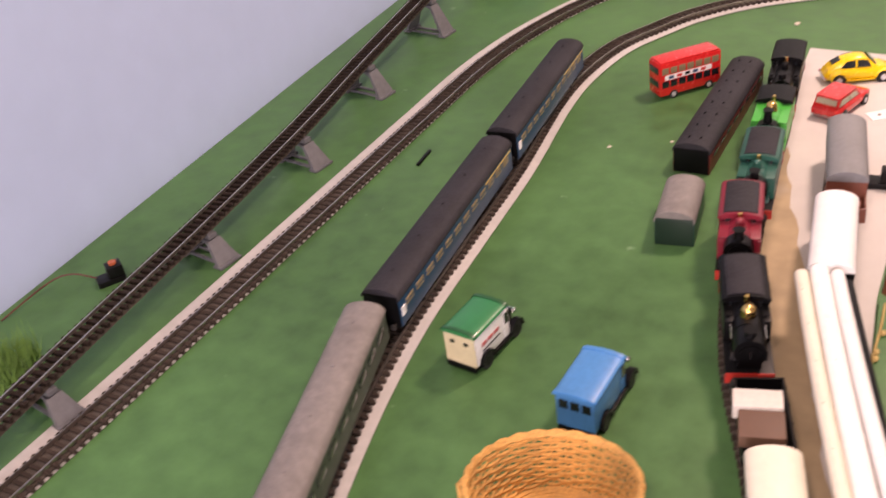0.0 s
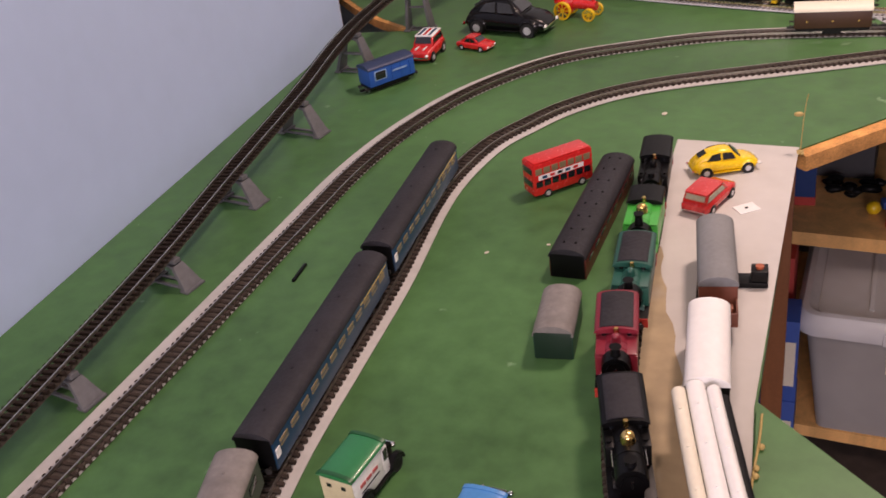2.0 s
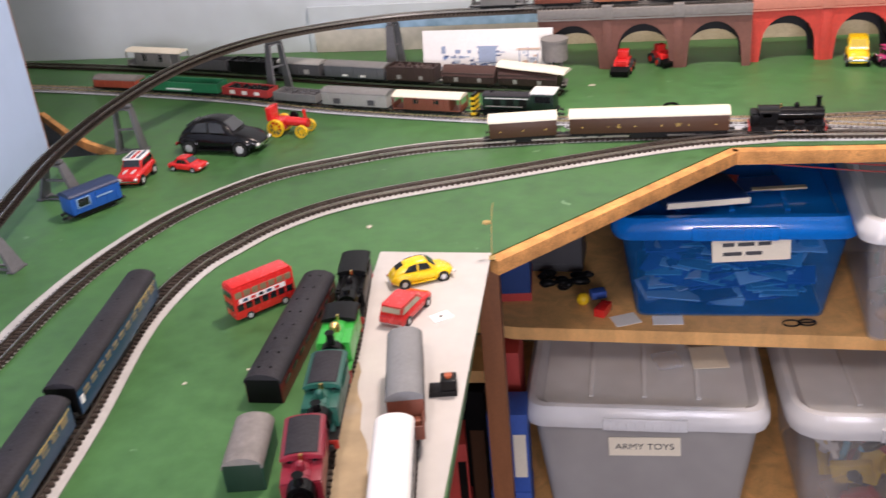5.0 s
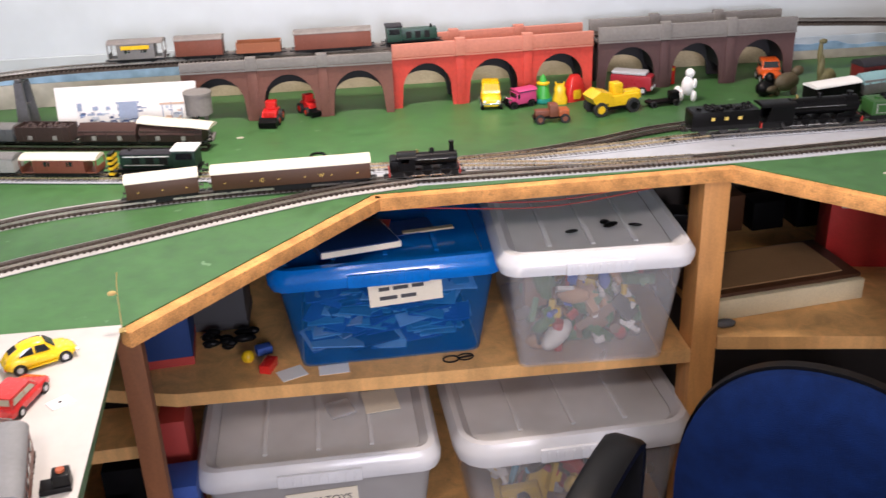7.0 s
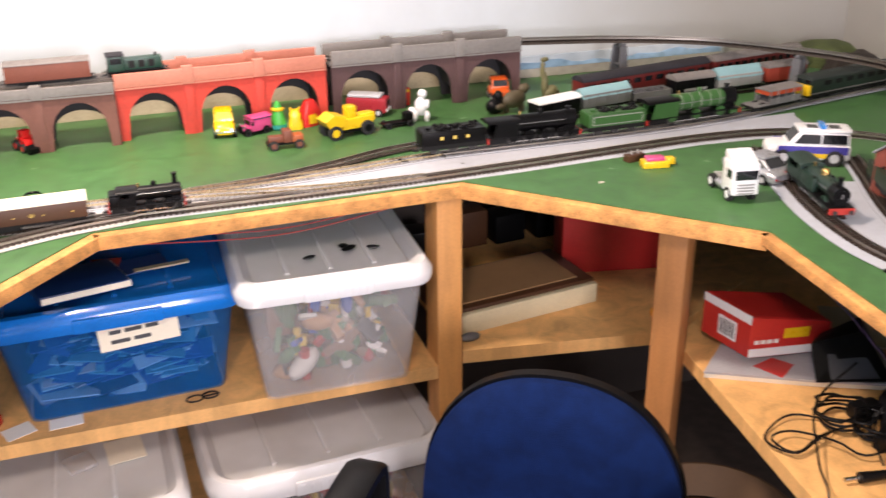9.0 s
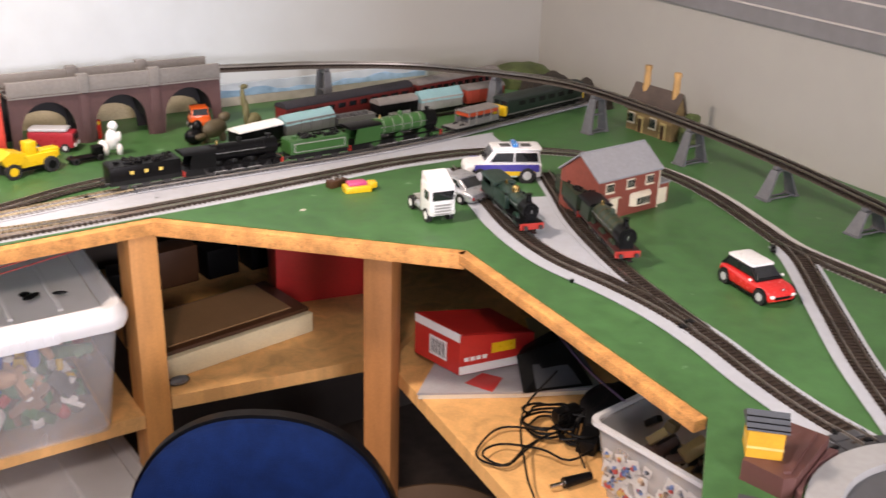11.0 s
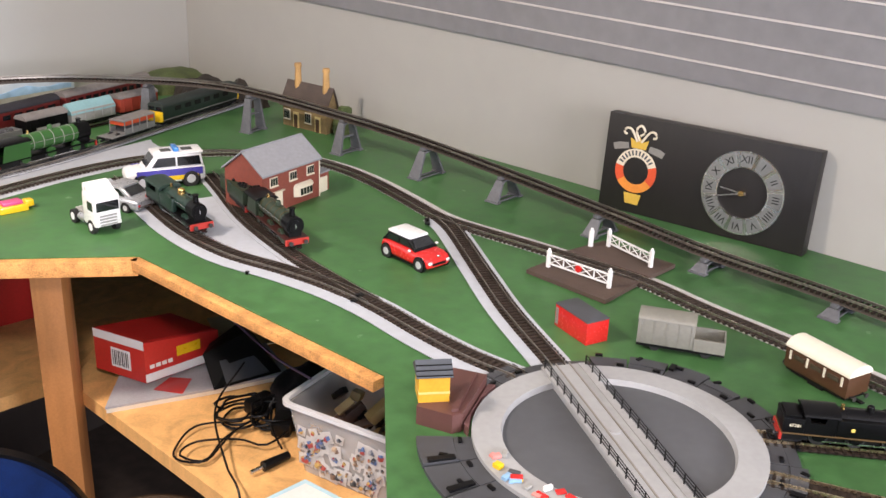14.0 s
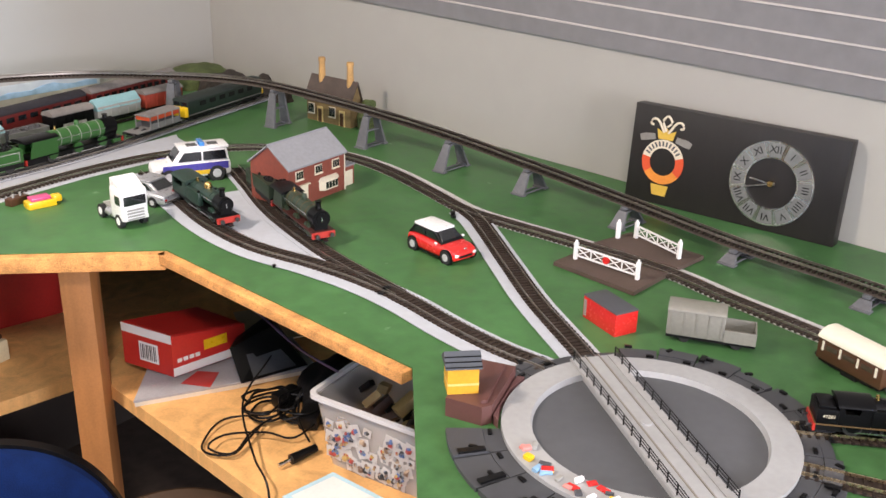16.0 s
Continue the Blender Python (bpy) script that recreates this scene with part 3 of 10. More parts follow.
viaduct(on(1.180, 2.253, 0.0), 0.402, 0.103, PURPLEBRICK, GREYSTONE, "purple-brown brick viaduct section with grey parapets", 0.024)

# ---- shelving under the layout ----
def post(x, y, a, w, dp, z0, z1, material, label="sawn pine post holding up the layout"):
    return solid("shelf_post", box(bmnew(), -w / 2, w / 2, -dp / 2, dp / 2, z0, z1, 0.002), material, label, "post", "", pose(x, y, 0, 0, 0, a), "layout posts")


post(1.068, 1.838, 2, 0.045, 0.06, 0, B - 0.0125, PINE)
post(0.166, 1.570, 6, 0.032, 0.034, 0, B - 0.0125, PINEDARK, "dark stained timber post under the layout")
post(1.388, 1.618, -46, 0.046, 0.06, 0, B - 0.0125, wood("aged_pine", (0.40, 0.175, 0.055)))


def shelf(outline, z, t, label):
    return solid("shelf_board", prism(bmnew(), outline, z - t, z), CHIPB, label, "shelf", "", None, "shelf boards")


shelf([(0.16, 1.802), (1.044, 1.802), (1.044, 2.39), (-0.2, 2.39), (-0.2, 1.9)], 0.560, 0.025, "plain timber shelf holding lidded storage boxes")
shelf([(1.092, 1.805), (1.47, 1.745), (1.95, 2.0), (1.95, 2.39), (1.092, 2.39)], 0.580, 0.025, "plain timber shelf in the corner")
shelf([(1.425, 1.66), (1.357, 1.10), (1.357, 0.9), (2.14, 0.9), (2.14, 1.95), (1.8, 1.89)], 0.620, 0.025, "plain timber shelf cluttered with cables and a red box")
shelf([(0.16, 1.78), (1.044, 1.78), (1.044, 2.39), (-0.2, 2.39), (-0.2, 1.9)], 0.16, 0.025, "low timber shelf under the storage boxes")
shelf([(-0.2, 1.76), (0.11, 1.78), (0.11, 1.9), (-0.21, 1.9)], 0.48, 0.025, "timber shelf in shadow holding toy boxes")

# ---- rolling stock ----
RUBBER = plain("black_rubber", 0.015, 0.015, 0.016, 0.7)
WHEELB = plain("dark_wheel_steel", 0.03, 0.028, 0.027, 0.45)
UNDER = mat("black_underframe", (0.008, 0.008, 0.008), 0.5, scale=80, spec=0.2)
ROOFDK = mat("dark_grey_roof", (0.028, 0.027, 0.032), 0.6, vary=0.3, scale=90, bump=0.3, spot=((0.011, 0.010, 0.013), 30, 0.5, 0.3), spec=0.18)
ROOFGR = mat("mid_grey_roof", (0.19, 0.175, 0.165), 0.6, vary=0.2, scale=60, bump=0.2, spot=((0.10, 0.09, 0.085), 34, 0.5, 0.35))
BUFRED = plain("buffer_beam_red", 0.42, 0.03, 0.02, 0.4)
GOLD = plain("yellow_lining", 0.75, 0.55, 0.12, 0.4)
LIGHTGOLD = plain("cream_number_paint", 0.72, 0.66, 0.48, 0.5)


def wheelset(parent, x, y, r, w=0.0028, material=None, name="wheel"):
    bm = cyl(bmnew(), (x, y - w / 2, r), (x, y + w / 2, r), r, seg=18)
    cyl(bm, (x, y - w * 0.8, r), (x, y + w * 0.8, r), r * 0.3, seg=8)
    wheel = part(name, bm, material or WHEELB, parent)
    return wheel


def bogie(th, x, r=0.0065, half=0.016, base=0.0083):
    """A bogie: side frames with axle boxes, and two axles of wheels as its parts."""
    bm = bmnew()
    for s in (-1, 1):
        box(bm, x - half - 0.004, x + half + 0.004, s * 0.0125 - 0.0012, s * 0.0125 + 0.0012, base + 0.003, base + 0.0085)
        for k in (-1, 1):
            box(bm, x + k * half * 0.72 - 0.002, x + k * half * 0.72 + 0.002, s * 0.0142 - 0.001, s * 0.0142 + 0.001, base + 0.002, base + 0.007)
    box(bm, x - 0.004, x + 0.004, -0.012, 0.012, base + 0.006, base + 0.010)
    b = part("bogie", bm, UNDER, th)
    for k in (-1, 1):
        for s in (-1, 1):
            w = part("wheel", cyl(bmnew(), (x + k * half * 0.72, s * 0.0085 - 0.0013, base + r), (x + k * half * 0.72, s * 0.0085 + 0.0013, base + r), r, seg=14), WHEELB, b)


def buffers(th, L, z=0.0185, y=0.0105):
    for k in (-1, 1):
        for s in (-1, 1):
            bm = cyl(bmnew(), (k * L / 2, s * y, z), (k * (L / 2 + 0.005), s * y, z), 0.0013, seg=8)
            cyl(bm, (k * (L / 2 + 0.005), s * y, z), (k * (L / 2 + 0.0062), s * y, z), 0.0031, seg=10)
            part("buffer", bm, WHEELB, th)
        part("coupling", box(bmnew(), min(k * L / 2, k * (L / 2 + 0.010)), max(k * L / 2, k * (L / 2 + 0.010)), -0.003, 0.003, 0.0125, 0.014), UNDER, th)


def roof_section(hw, eave, rise, n=11, over=0.0008):
    pts = [(-(hw + over), eave - 0.0005)]
    for i in range(n):
        a = math.pi * (1 - i / (n - 1))
        pts.append(((hw + over) * math.cos(a), eave + rise * math.sin(a)))
    pts.append((hw + over, eave - 0.0005))
    return pts


def arc_roof(bm, L, hw, eave, rise, over=0.001):
    sec = roof_section(hw, eave, rise)
    return loft(bm, [[(x, y, z) for y, z in sec] for x in (-L / 2 - over, L / 2 + over)])


def end_infill(bm, L, hw, eave, rise):
    sec = roof_section(hw - 0.0012, eave, rise - 0.0012, over=0.0)
    return loft(bm, [[(x, y, z) for y, z in sec] for x in (-L / 2 + 0.0002, L / 2 - 0.0002)])


def coach(p, q, label, body, roof, windows=0, hw=0.0172, floor=0.0165, eave=0.044, rise=0.0095, glass=None, band=None, vents=0, bogies=True, wheels4=False, lift=0.0, group="model coaches", category="model coach", letters=None, doors=0, lining=None, posts=False, end=None, frames=None, size=1.0):
    m, L = between(p, q, lift)
    m, L = m @ Matrix.Scale(size, 4), L / size
    th = thing("model_coach", m, label, category, group)
    bm = box(bmnew(), -L / 2, L / 2, -hw, hw, floor, eave, 0.0008)
    part("body", bm, body, th)
    part("end_panel", end_infill(bmnew(), L, hw, eave, rise), body if not glass else SOOT, th)
    rf = part("roof", arc_roof(bmnew(), L, hw, eave, rise), roof, th)
    if band:
        for s in (-1, 1):
            part("livery_band", box(bmnew(), -L / 2 + 0.001, L / 2 - 0.001, s * hw - 0.0004, s * hw + 0.0004, floor + 0.011, eave - 0.004), band, th)
    if windows:
        step = (L - 0.016) / windows
        for i in range(windows):
            x = -L / 2 + 0.008 + step * (i + 0.5)
            for s in (-1, 1):
                w = part("window", box(bmnew(), x - step * 0.33, x + step * 0.33, s * hw - 0.0008, s * hw + 0.0008, floor + 0.0145, eave - 0.006, 0.0006), glass or GLASSDK, th)
                if frames:
                    part("number_panel" if i == windows - 1 else "window_rail", box(bmnew(), *((-L / 2 + 0.002, -L / 2 + 0.0085) if i == windows - 1 else (x - step * 0.33, x + step * 0.33)), s * hw - 0.0010, s * hw + 0.0010, *((floor + 0.010, floor + 0.0185) if i == windows - 1 else (eave - 0.0095, eave - 0.0088))), WHITE if i == windows - 1 else frames, th)
    for i in range(doors):
        x = -L / 2 + (i + 0.5) * L / doors
        for s in (-1, 1):
            part("door_handle", box(bmnew(), x - 0.0012, x + 0.0012, s * hw - 0.001, s * hw + 0.001, floor + 0.010, floor + 0.0112), GOLD, th)
    if end:
        for s in (-1, 1):
            part("end_wall", box(bmnew(), s * (L / 2 + 0.0006) - 0.0005, s * (L / 2 + 0.0006) + 0.0005, -hw + 0.001, hw - 0.001, floor + 0.0005, eave + rise * 0.35, 0.0003), end, th)
    if posts:
        for i in range(windows + 1):
            x = -L / 2 + 0.008 + step * i
            for s in (-1, 1):
                part("post", box(bmnew(), x - 0.0013, x + 0.0013, s * hw - 0.0011, s * hw + 0.0011, floor + 0.012, eave - 0.003), CREAM, th, "cream post")
    if lining:
        for s in (-1, 1):
            part("lining", box(bmnew(), L / 2 - 0.075, L / 2 - 0.004, s * (hw + 0.0002) - 0.0003, s * (hw + 0.0002) + 0.0003, eave - 0.0042, eave - 0.0037), lining, th)
    for i in range(vents):
        x = -L / 2 + (i + 0.5) * L / vents
        for y in (-0.006, 0.006) if vents > 6 else (0.0,):
            ball_z = eave + rise * math.sqrt(max(0, 1 - (y / hw) ** 2))
            part("vent", cyl(bmnew(), (x, y, ball_z - 0.0005), (x, y, ball_z + 0.0014), 0.0014, 0.001, seg=8), SOOT if vents > 6 else roof, rf)
    if bogies:
        bm = box(bmnew(), -L / 2 + 0.002, L / 2 - 0.002, -hw + 0.003, hw - 0.003, floor - 0.004, floor - 0.0002)
        box(bm, -L * 0.12, L * 0.12, -hw + 0.004, hw - 0.004, floor - 0.010, floor - 0.004)
        part("underframe", bm, UNDER, th)
        if wheels4:
            for k in (-1, 1):
                for s in (-1, 1):
                    wheelset(th, k * L * 0.28, s * 0.0085, 0.0075).location.z = 0.0083
            for s in (-1, 1):
                part("axle_guard", box(bmnew(), -L * 0.34, L * 0.34, s * 0.0125 - 0.001, s * 0.0125 + 0.001, 0.012, floor - 0.001), UNDER, th)
        else:
            bogie(th, -L / 2 + 0.035)
            bogie(th, L / 2 - 0.035)
        buffers(th, L)
    for x, ch in (letters or ()):
        for s in (-1, 1):
            letter(th, ch, x * s * -1 if s > 0 else x, s * (hw + 0.0006), floor + 0.011, 0.0085, GOLD, s)
    return th


def letter(parent, ch, x, y, z, size, material, side):
    cu = bpy.data.curves.new("lettering", "FONT")
    cu.body, cu.size, cu.align_x, cu.align_y, cu.extrude = ch, size, "CENTER", "CENTER", 0.0001
    tmp = bpy.data.objects.new("tmp", cu)
    me = bpy.data.meshes.new_from_object(tmp)
    bpy.data.objects.remove(tmp)
    me.materials.append(material)
    ob = new("lettering", me)
    ob.parent = parent
    ob.matrix_local = pose(x, y, z, 90, 0, 0 if side < 0 else 180)
    return ob


def wagon(p, q, label, body, kind="open", roof=None, hw=0.0165, floor=0.0175, top=0.032, eave=0.040, load=None, marks=None, lift=0.0, stripe=None, group="model goods wagons", rise=0.006, ridge=False, size=1.0):
    """A four-wheeled goods wagon: open, van, or brake van with verandas."""
    m, L = between(p, q, lift)
    m, L = m @ Matrix.Scale(size, 4), L / size
    th = thing("model_wagon", m, label, "model wagon", group)
    if kind == "open":
        bm = bmnew()
        for s in (-1, 1):
            box(bm, -L / 2, L / 2, s * hw - 0.0008, s * hw + 0.0008, floor, top)
        box(bm, -L / 2, -L / 2 + 0.0016, -hw + 0.0008, hw - 0.0008, floor, top)
        box(bm, L / 2 - 0.0016, L / 2, -hw + 0.0008, hw - 0.0008, floor, top)
        part("body", bm, body, th)
        part("floor_panel", box(bmnew(), -L / 2 + 0.002, L / 2 - 0.002, -hw + 0.001, hw - 0.001, floor, floor + 0.0015), UNDER, th)
        for i in range(4):
            x = -L / 2 + (i + 0.5) * L / 4
            for s in (-1, 1):
                part("strap", box(bmnew(), x - 0.0008, x + 0.0008, s * (hw + 0.001) - 0.0003, s * (hw + 0.001) + 0.0003, floor, top), body, th)
        if load:
            bm = bmnew()
            random.seed(7)
            for i in range(60):
                ball(bm, (random.uniform(-L / 2 + 0.005, L / 2 - 0.005), random.uniform(-hw + 0.004, hw - 0.004), top - 0.004 + random.uniform(-0.002, 0.002)), 0.004, 0.004, 0.003, 6)
            part("load", bm, load, th, kind="stuff")
    else:
        x0 = -L / 2 if kind == "van" else -L / 2 + L * 0.16
        x1 = L / 2 if kind == "van" else L / 2 - L * 0.16
        part("body", box(bmnew(), x0, x1, -hw, hw, floor, eave, 0.0006), body, th)
        if ridge:
            sec = [(-hw - 0.001, eave - 0.006), (-hw * 0.94, eave), (-0.002, eave + rise), (0.002, eave + rise), (hw * 0.94, eave), (hw + 0.001, eave - 0.006)]
            part("roof", loft(bmnew(), [[(x, y, z - dz) for y, z in sec] for x, dz in ((-L / 2 - 0.001, 0.001), (-L * 0.2, 0.0), (L * 0.25, 0.0008), (L / 2 + 0.001, 0.0))]), roof or ROOFGR, th, "draped tarpaulin with a ridge")
        else:
            part("roof", arc_roof(bmnew(), L, hw, eave, rise), roof or ROOFGR, th)
            part("end_panel", end_infill(bmnew(), x1 - x0 + 0.001, hw, eave, rise - 0.0002), body, th)
        if kind == "brake":
            for k in (-1, 1):
                bm = box(bmnew(), min(k * L / 2, k * L * 0.34), max(k * L / 2, k * L * 0.34), -hw, hw, floor, floor + 0.0015)
                box(bm, k * L / 2 - 0.0008, k * L / 2 + 0.0008, -hw, hw, floor + 0.0015, floor + 0.010)
                for s in (-1, 1):
                    box(bm, k * L / 2 - 0.001, k * L / 2 + 0.001, s * hw - 0.001, s * hw + 0.001, floor + 0.010, eave)
                part("veranda", bm, body, th)
            for i in range(2):
                for s in (-1, 1):
                    part("window", box(bmnew(), (i - 0.5) * L * 0.3 - 0.005, (i - 0.5) * L * 0.3 + 0.005, s * hw - 0.0008, s * hw + 0.0008, floor + 0.012, eave - 0.003), GLASSDK, th)
        for i in range(5):
            x = x0 + (i + 0.5) * (x1 - x0) / 5
            for s in (-1, 1):
                part("strap", box(bmnew(), x - 0.0007, x + 0.0007, s * hw - 0.0009, s * hw + 0.0009, floor + 0.001, eave - 0.001), body, th)
    for x, w, h, mm in (marks or ()):
        for s in (-1, 1):
            part("marking", box(bmnew(), x - w / 2, x + w / 2, s * (hw + 0.0012) - 0.0003, s * (hw + 0.0012) + 0.0003, floor + 0.003, floor + 0.003 + h), mm, th)
    if stripe:
        for s in (-1, 1):
            part("stripe", box(bmnew(), -L * 0.26, L * 0.26, s * (hw + 0.0011) - 0.0003, s * (hw + 0.0011) + 0.0003, eave - 0.010, eave - 0.003), stripe, th)
    part("underframe", box(bmnew(), -L / 2, L / 2, -hw + 0.002, hw - 0.002, floor - 0.0035, floor - 0.0002), UNDER, th)
    for s in (-1, 1):
        part("axle_guard", box(bmnew(), -L * 0.36, L * 0.36, s * 0.0125 - 0.001, s * 0.0125 + 0.001, 0.0115, floor - 0.0036), UNDER, th)
        for k in (-1, 1):
            wheelset(th, k * L * 0.27, s * 0.0085, 0.0068).location.z = 0.0083
    buffers(th, L, 0.0165)
    return th


def steam_loco(p, q, label, body, cab_roof=None, side_tanks=0.62, saddle=False, boiler=None, dome=None, beam=None, wheels=3, wheel=None, tall=0.048, chimney=0.016, cab_back=True, number=False, bands=None, cylinders=False, boiler_r=0.0105, lift=0.0, running=None, group="model steam engines", cab_share=0.30, bunker=0.0, flat_top=False, roof_panel=None, size=1.0):
    """A steam engine, its front at q: frames, running plate, boiler, smokebox, chimney, dome, cab, tanks, wheels and rods."""
    m, L = between(p, q, lift)
    m, L = m @ Matrix.Scale(size, 4), L / size
    th = thing("model_locomotive", m, label, "model locomotive", group)
    boiler, dome, beam, cab_roof, wheel, running = boiler or body, dome or body, beam or BUFRED, cab_roof or body, wheel or WHEELB, running or SOOT
    hw, zr = 0.0165, 0.0235
    zb = zr + 0.0035 + boiler_r
    part("running_plate", box(bmnew(), -L / 2, L / 2, -hw, hw, zr - 0.0018, zr, 0.0004), running, th)
    bm = box(bmnew(), -L / 2 + 0.002, L / 2 - 0.002, -0.0075, 0.0075, 0.011, zr - 0.002)
    part("frame", bm, UNDER, th)
    for k in (-1, 1):
        part("buffer_beam", box(bmnew(), k * L / 2 - 0.0012, k * L / 2 + 0.0012, -hw, hw, zr - 0.0085, zr - 0.0002), beam, th)
    x_cab = -L / 2 + L * cab_share
    x_smoke = L / 2 - L * 0.17
    bz = cyl(bmnew(), (x_cab, 0, zb), (x_smoke, 0, zb), boiler_r, seg=22)
    bo = part("boiler", bz, boiler, th)
    sm = cyl(bmnew(), (x_smoke, 0, zb), (L / 2 - L * 0.035, 0, zb), boiler_r * 1.06, seg=22)
    cyl(sm, (L / 2 - L * 0.035, 0, zb), (L / 2 - L * 0.035 + 0.0015, 0, zb), boiler_r * 0.72, seg=18)
    box(sm, x_smoke, L / 2 - L * 0.04, -boiler_r * 0.75, boiler_r * 0.75, zr + 0.0003, zb)
    smoke = part("smokebox", sm, SOOT, th)
    part("door_handle", box(bmnew(), L / 2 - L * 0.035 + 0.0015, L / 2 - L * 0.035 + 0.0022, -0.0006, 0.0006, zb - 0.003, zb + 0.003), STEEL, smoke)
    xc = (x_smoke + L / 2 - L * 0.035) / 2
    bm = cyl(bmnew(), (xc, 0, zb + boiler_r * 0.98), (xc, 0, zb + boiler_r + chimney * 0.75), 0.0042, 0.0034, seg=14)
    cyl(bm, (xc, 0, zb + boiler_r + chimney * 0.75), (xc, 0, zb + boiler_r + chimney), 0.0036, 0.0048, seg=14)
    part("chimney", bm, SOOT, th)
    xd = (x_cab + x_smoke) / 2 + L * 0.03
    dr = 0.0056 if dome is BRASS else 0.0042
    bm = cyl(bmnew(), (xd, 0, zb + boiler_r * 0.95), (xd, 0, zb + boiler_r + 0.004), dr, dr * 0.9, seg=14)
    ball(bm, (xd, 0, zb + boiler_r + 0.004), dr * 0.92, dr * 0.92, dr * 0.75, 12)
    part("dome", bm, dome, th, "polished brass dome" if dome is BRASS else "")
    part("safety_valve", cyl(bmnew(), (x_cab + L * 0.07, 0, zb + boiler_r * 0.9), (x_cab + L * 0.07, 0, zb + boiler_r + 0.005), 0.0022, 0.0018, seg=10), BRASS, th)
    nb = 5 if bands else 3
    for i in range(nb):
        x = x_cab + (i + 0.7) * (x_smoke - x_cab) / (nb + 0.2)
        part("boiler_band", cyl(bmnew(), (x - 0.0005, 0, zb), (x + 0.0005, 0, zb), boiler_r + 0.0004, seg=22), bands or boiler, bo)
    # cab
    cz = tall - 0.004
    xr = -L / 2 + L * bunker
    if bunker:
        bm = box(bmnew(), -L / 2 + 0.001, xr + 0.001, -hw + 0.0003, hw - 0.0003, zr, zr + 0.0165, 0.0006)
        bk = part("bunker", bm, body, th)
        part("coal", box(bmnew(), -L / 2 + 0.003, xr - 0.002, -hw + 0.003, hw - 0.003, zr + 0.0166, zr + 0.019, 0.0008), SOOT, bk)
    for s in (-1, 1):
        bm = side_prism(bmnew(), [(xr + 0.001, zr), (x_cab + 0.003, zr), (x_cab + 0.003, cz), (x_cab - L * 0.05, cz), (x_cab - L * 0.06, zr + 0.013), (xr + L * 0.05, zr + 0.013), (xr + L * 0.04, cz), (xr + 0.001, cz)] if cab_back else
                        [(-L / 2 + 0.008, zr), (x_cab + 0.003, zr), (x_cab + 0.003, cz), (-L / 2 + 0.014, cz), (-L / 2 + 0.010, zr + 0.010)], s * (hw - 0.001) - 0.0007, s * (hw - 0.001) + 0.0007)
        part("cab_side", bm, body, th)
    part("cab_front", box(bmnew(), x_cab + 0.0008, x_cab + 0.0024, -hw + 0.002, hw - 0.002, zr, cz), body, th)
    for s in (-1, 1):
        part("cab_window", cyl(bmnew(), (x_cab + 0.0024, s * 0.009, cz - 0.004), (x_cab + 0.0030, s * 0.009, cz - 0.004), 0.0026, seg=12), GLASSDK, th)
    if cab_back:
        part("cab_rear", box(bmnew(), xr + 0.001, xr + 0.0026, -hw + 0.002, hw - 0.002, zr, cz), body, th)
        if not bunker:
            part("coal", box(bmnew(), -L / 2 + 0.003, -L / 2 + L * 0.06, -hw + 0.003, hw - 0.003, zr + 0.001, zr + 0.014), SOOT, th)
    bm = bmnew()
    sec = roof_section(hw, cz, 0.0045)
    loft(bm, [[(x, y, z) for y, z in sec] for x in (xr - 0.001, x_cab + 0.006)])
    part("cab_roof", bm, cab_roof, th)
    if side_tanks:
        xt = x_cab + 0.003 + (x_smoke - x_cab) * side_tanks
        for s in (-1, 1):
            tk = part("side_tank", box(bmnew(), x_cab + 0.0035, xt, s * 0.0128 - 0.0034, s * 0.0128 + 0.0034, zr, zr + 0.0185, 0.0009), body, th)
            part("filler_cap", cyl(bmnew(), (xt - 0.006, s * 0.0128, zr + 0.0183), (xt - 0.006, s * 0.0128, zr + 0.0203), 0.002, seg=10), SOOT, tk)
            if number:
                if number is not True:
                    letter(tk, number, (-L / 2 + 0.013), s * 0.0172, zr + 0.009, 0.0052, LIGHTGOLD, s)
                else:
                    part("number_bars", box(bmnew(), x_cab + 0.010, x_cab + 0.020, s * 0.0163 - 0.0003, s * 0.0163 + 0.0003, zr + 0.011, zr + 0.0135), GOLD, tk)
                xm = (x_cab + xt) / 2 - (0.012 if number is not True else 0.0)
                part("crest", cyl(bmnew(), (xm, s * 0.0162, zr + 0.009), (xm, s * 0.0166, zr + 0.009), 0.0022, seg=12), GOLD, tk)
    if flat_top:
        xt = x_cab + 0.003 + (x_smoke - x_cab) * side_tanks
        part("tank_top", box(bmnew(), x_cab + 0.0036, xt - 0.0004, -0.0158, 0.0158, zr + 0.0186, zr + 0.0205, 0.0012), body, th)
    if roof_panel:
        sec = roof_section(hw * 0.78, cz + 0.0022, 0.0032)
        part("roof_panel", loft(bmnew(), [[(x, y, z) for y, z in sec] for x in (xr + 0.002, x_cab + 0.003)]), roof_panel, th)
    if saddle:
        part("saddle_tank", loft(bmnew(), [[(x, (boiler_r + 0.0035) * math.cos(a), zb + (boiler_r + 0.0035) * math.sin(a)) for a in [radians(-20 + 220 * i / 14) for i in range(15)]] for x in (x_cab + 0.004, x_smoke + 0.002)]), body, th)
    rw = 0.0098 if wheels > 2 else 0.011
    xs = [-L * 0.22 + i * L * 0.52 / (wheels - 1) for i in range(wheels)]
    for x in xs:
        for s in (-1, 1):
            wl = wheelset(th, x, s * 0.0085, rw, material=wheel, name="driving_wheel")
            wl.location.z = 0.0083
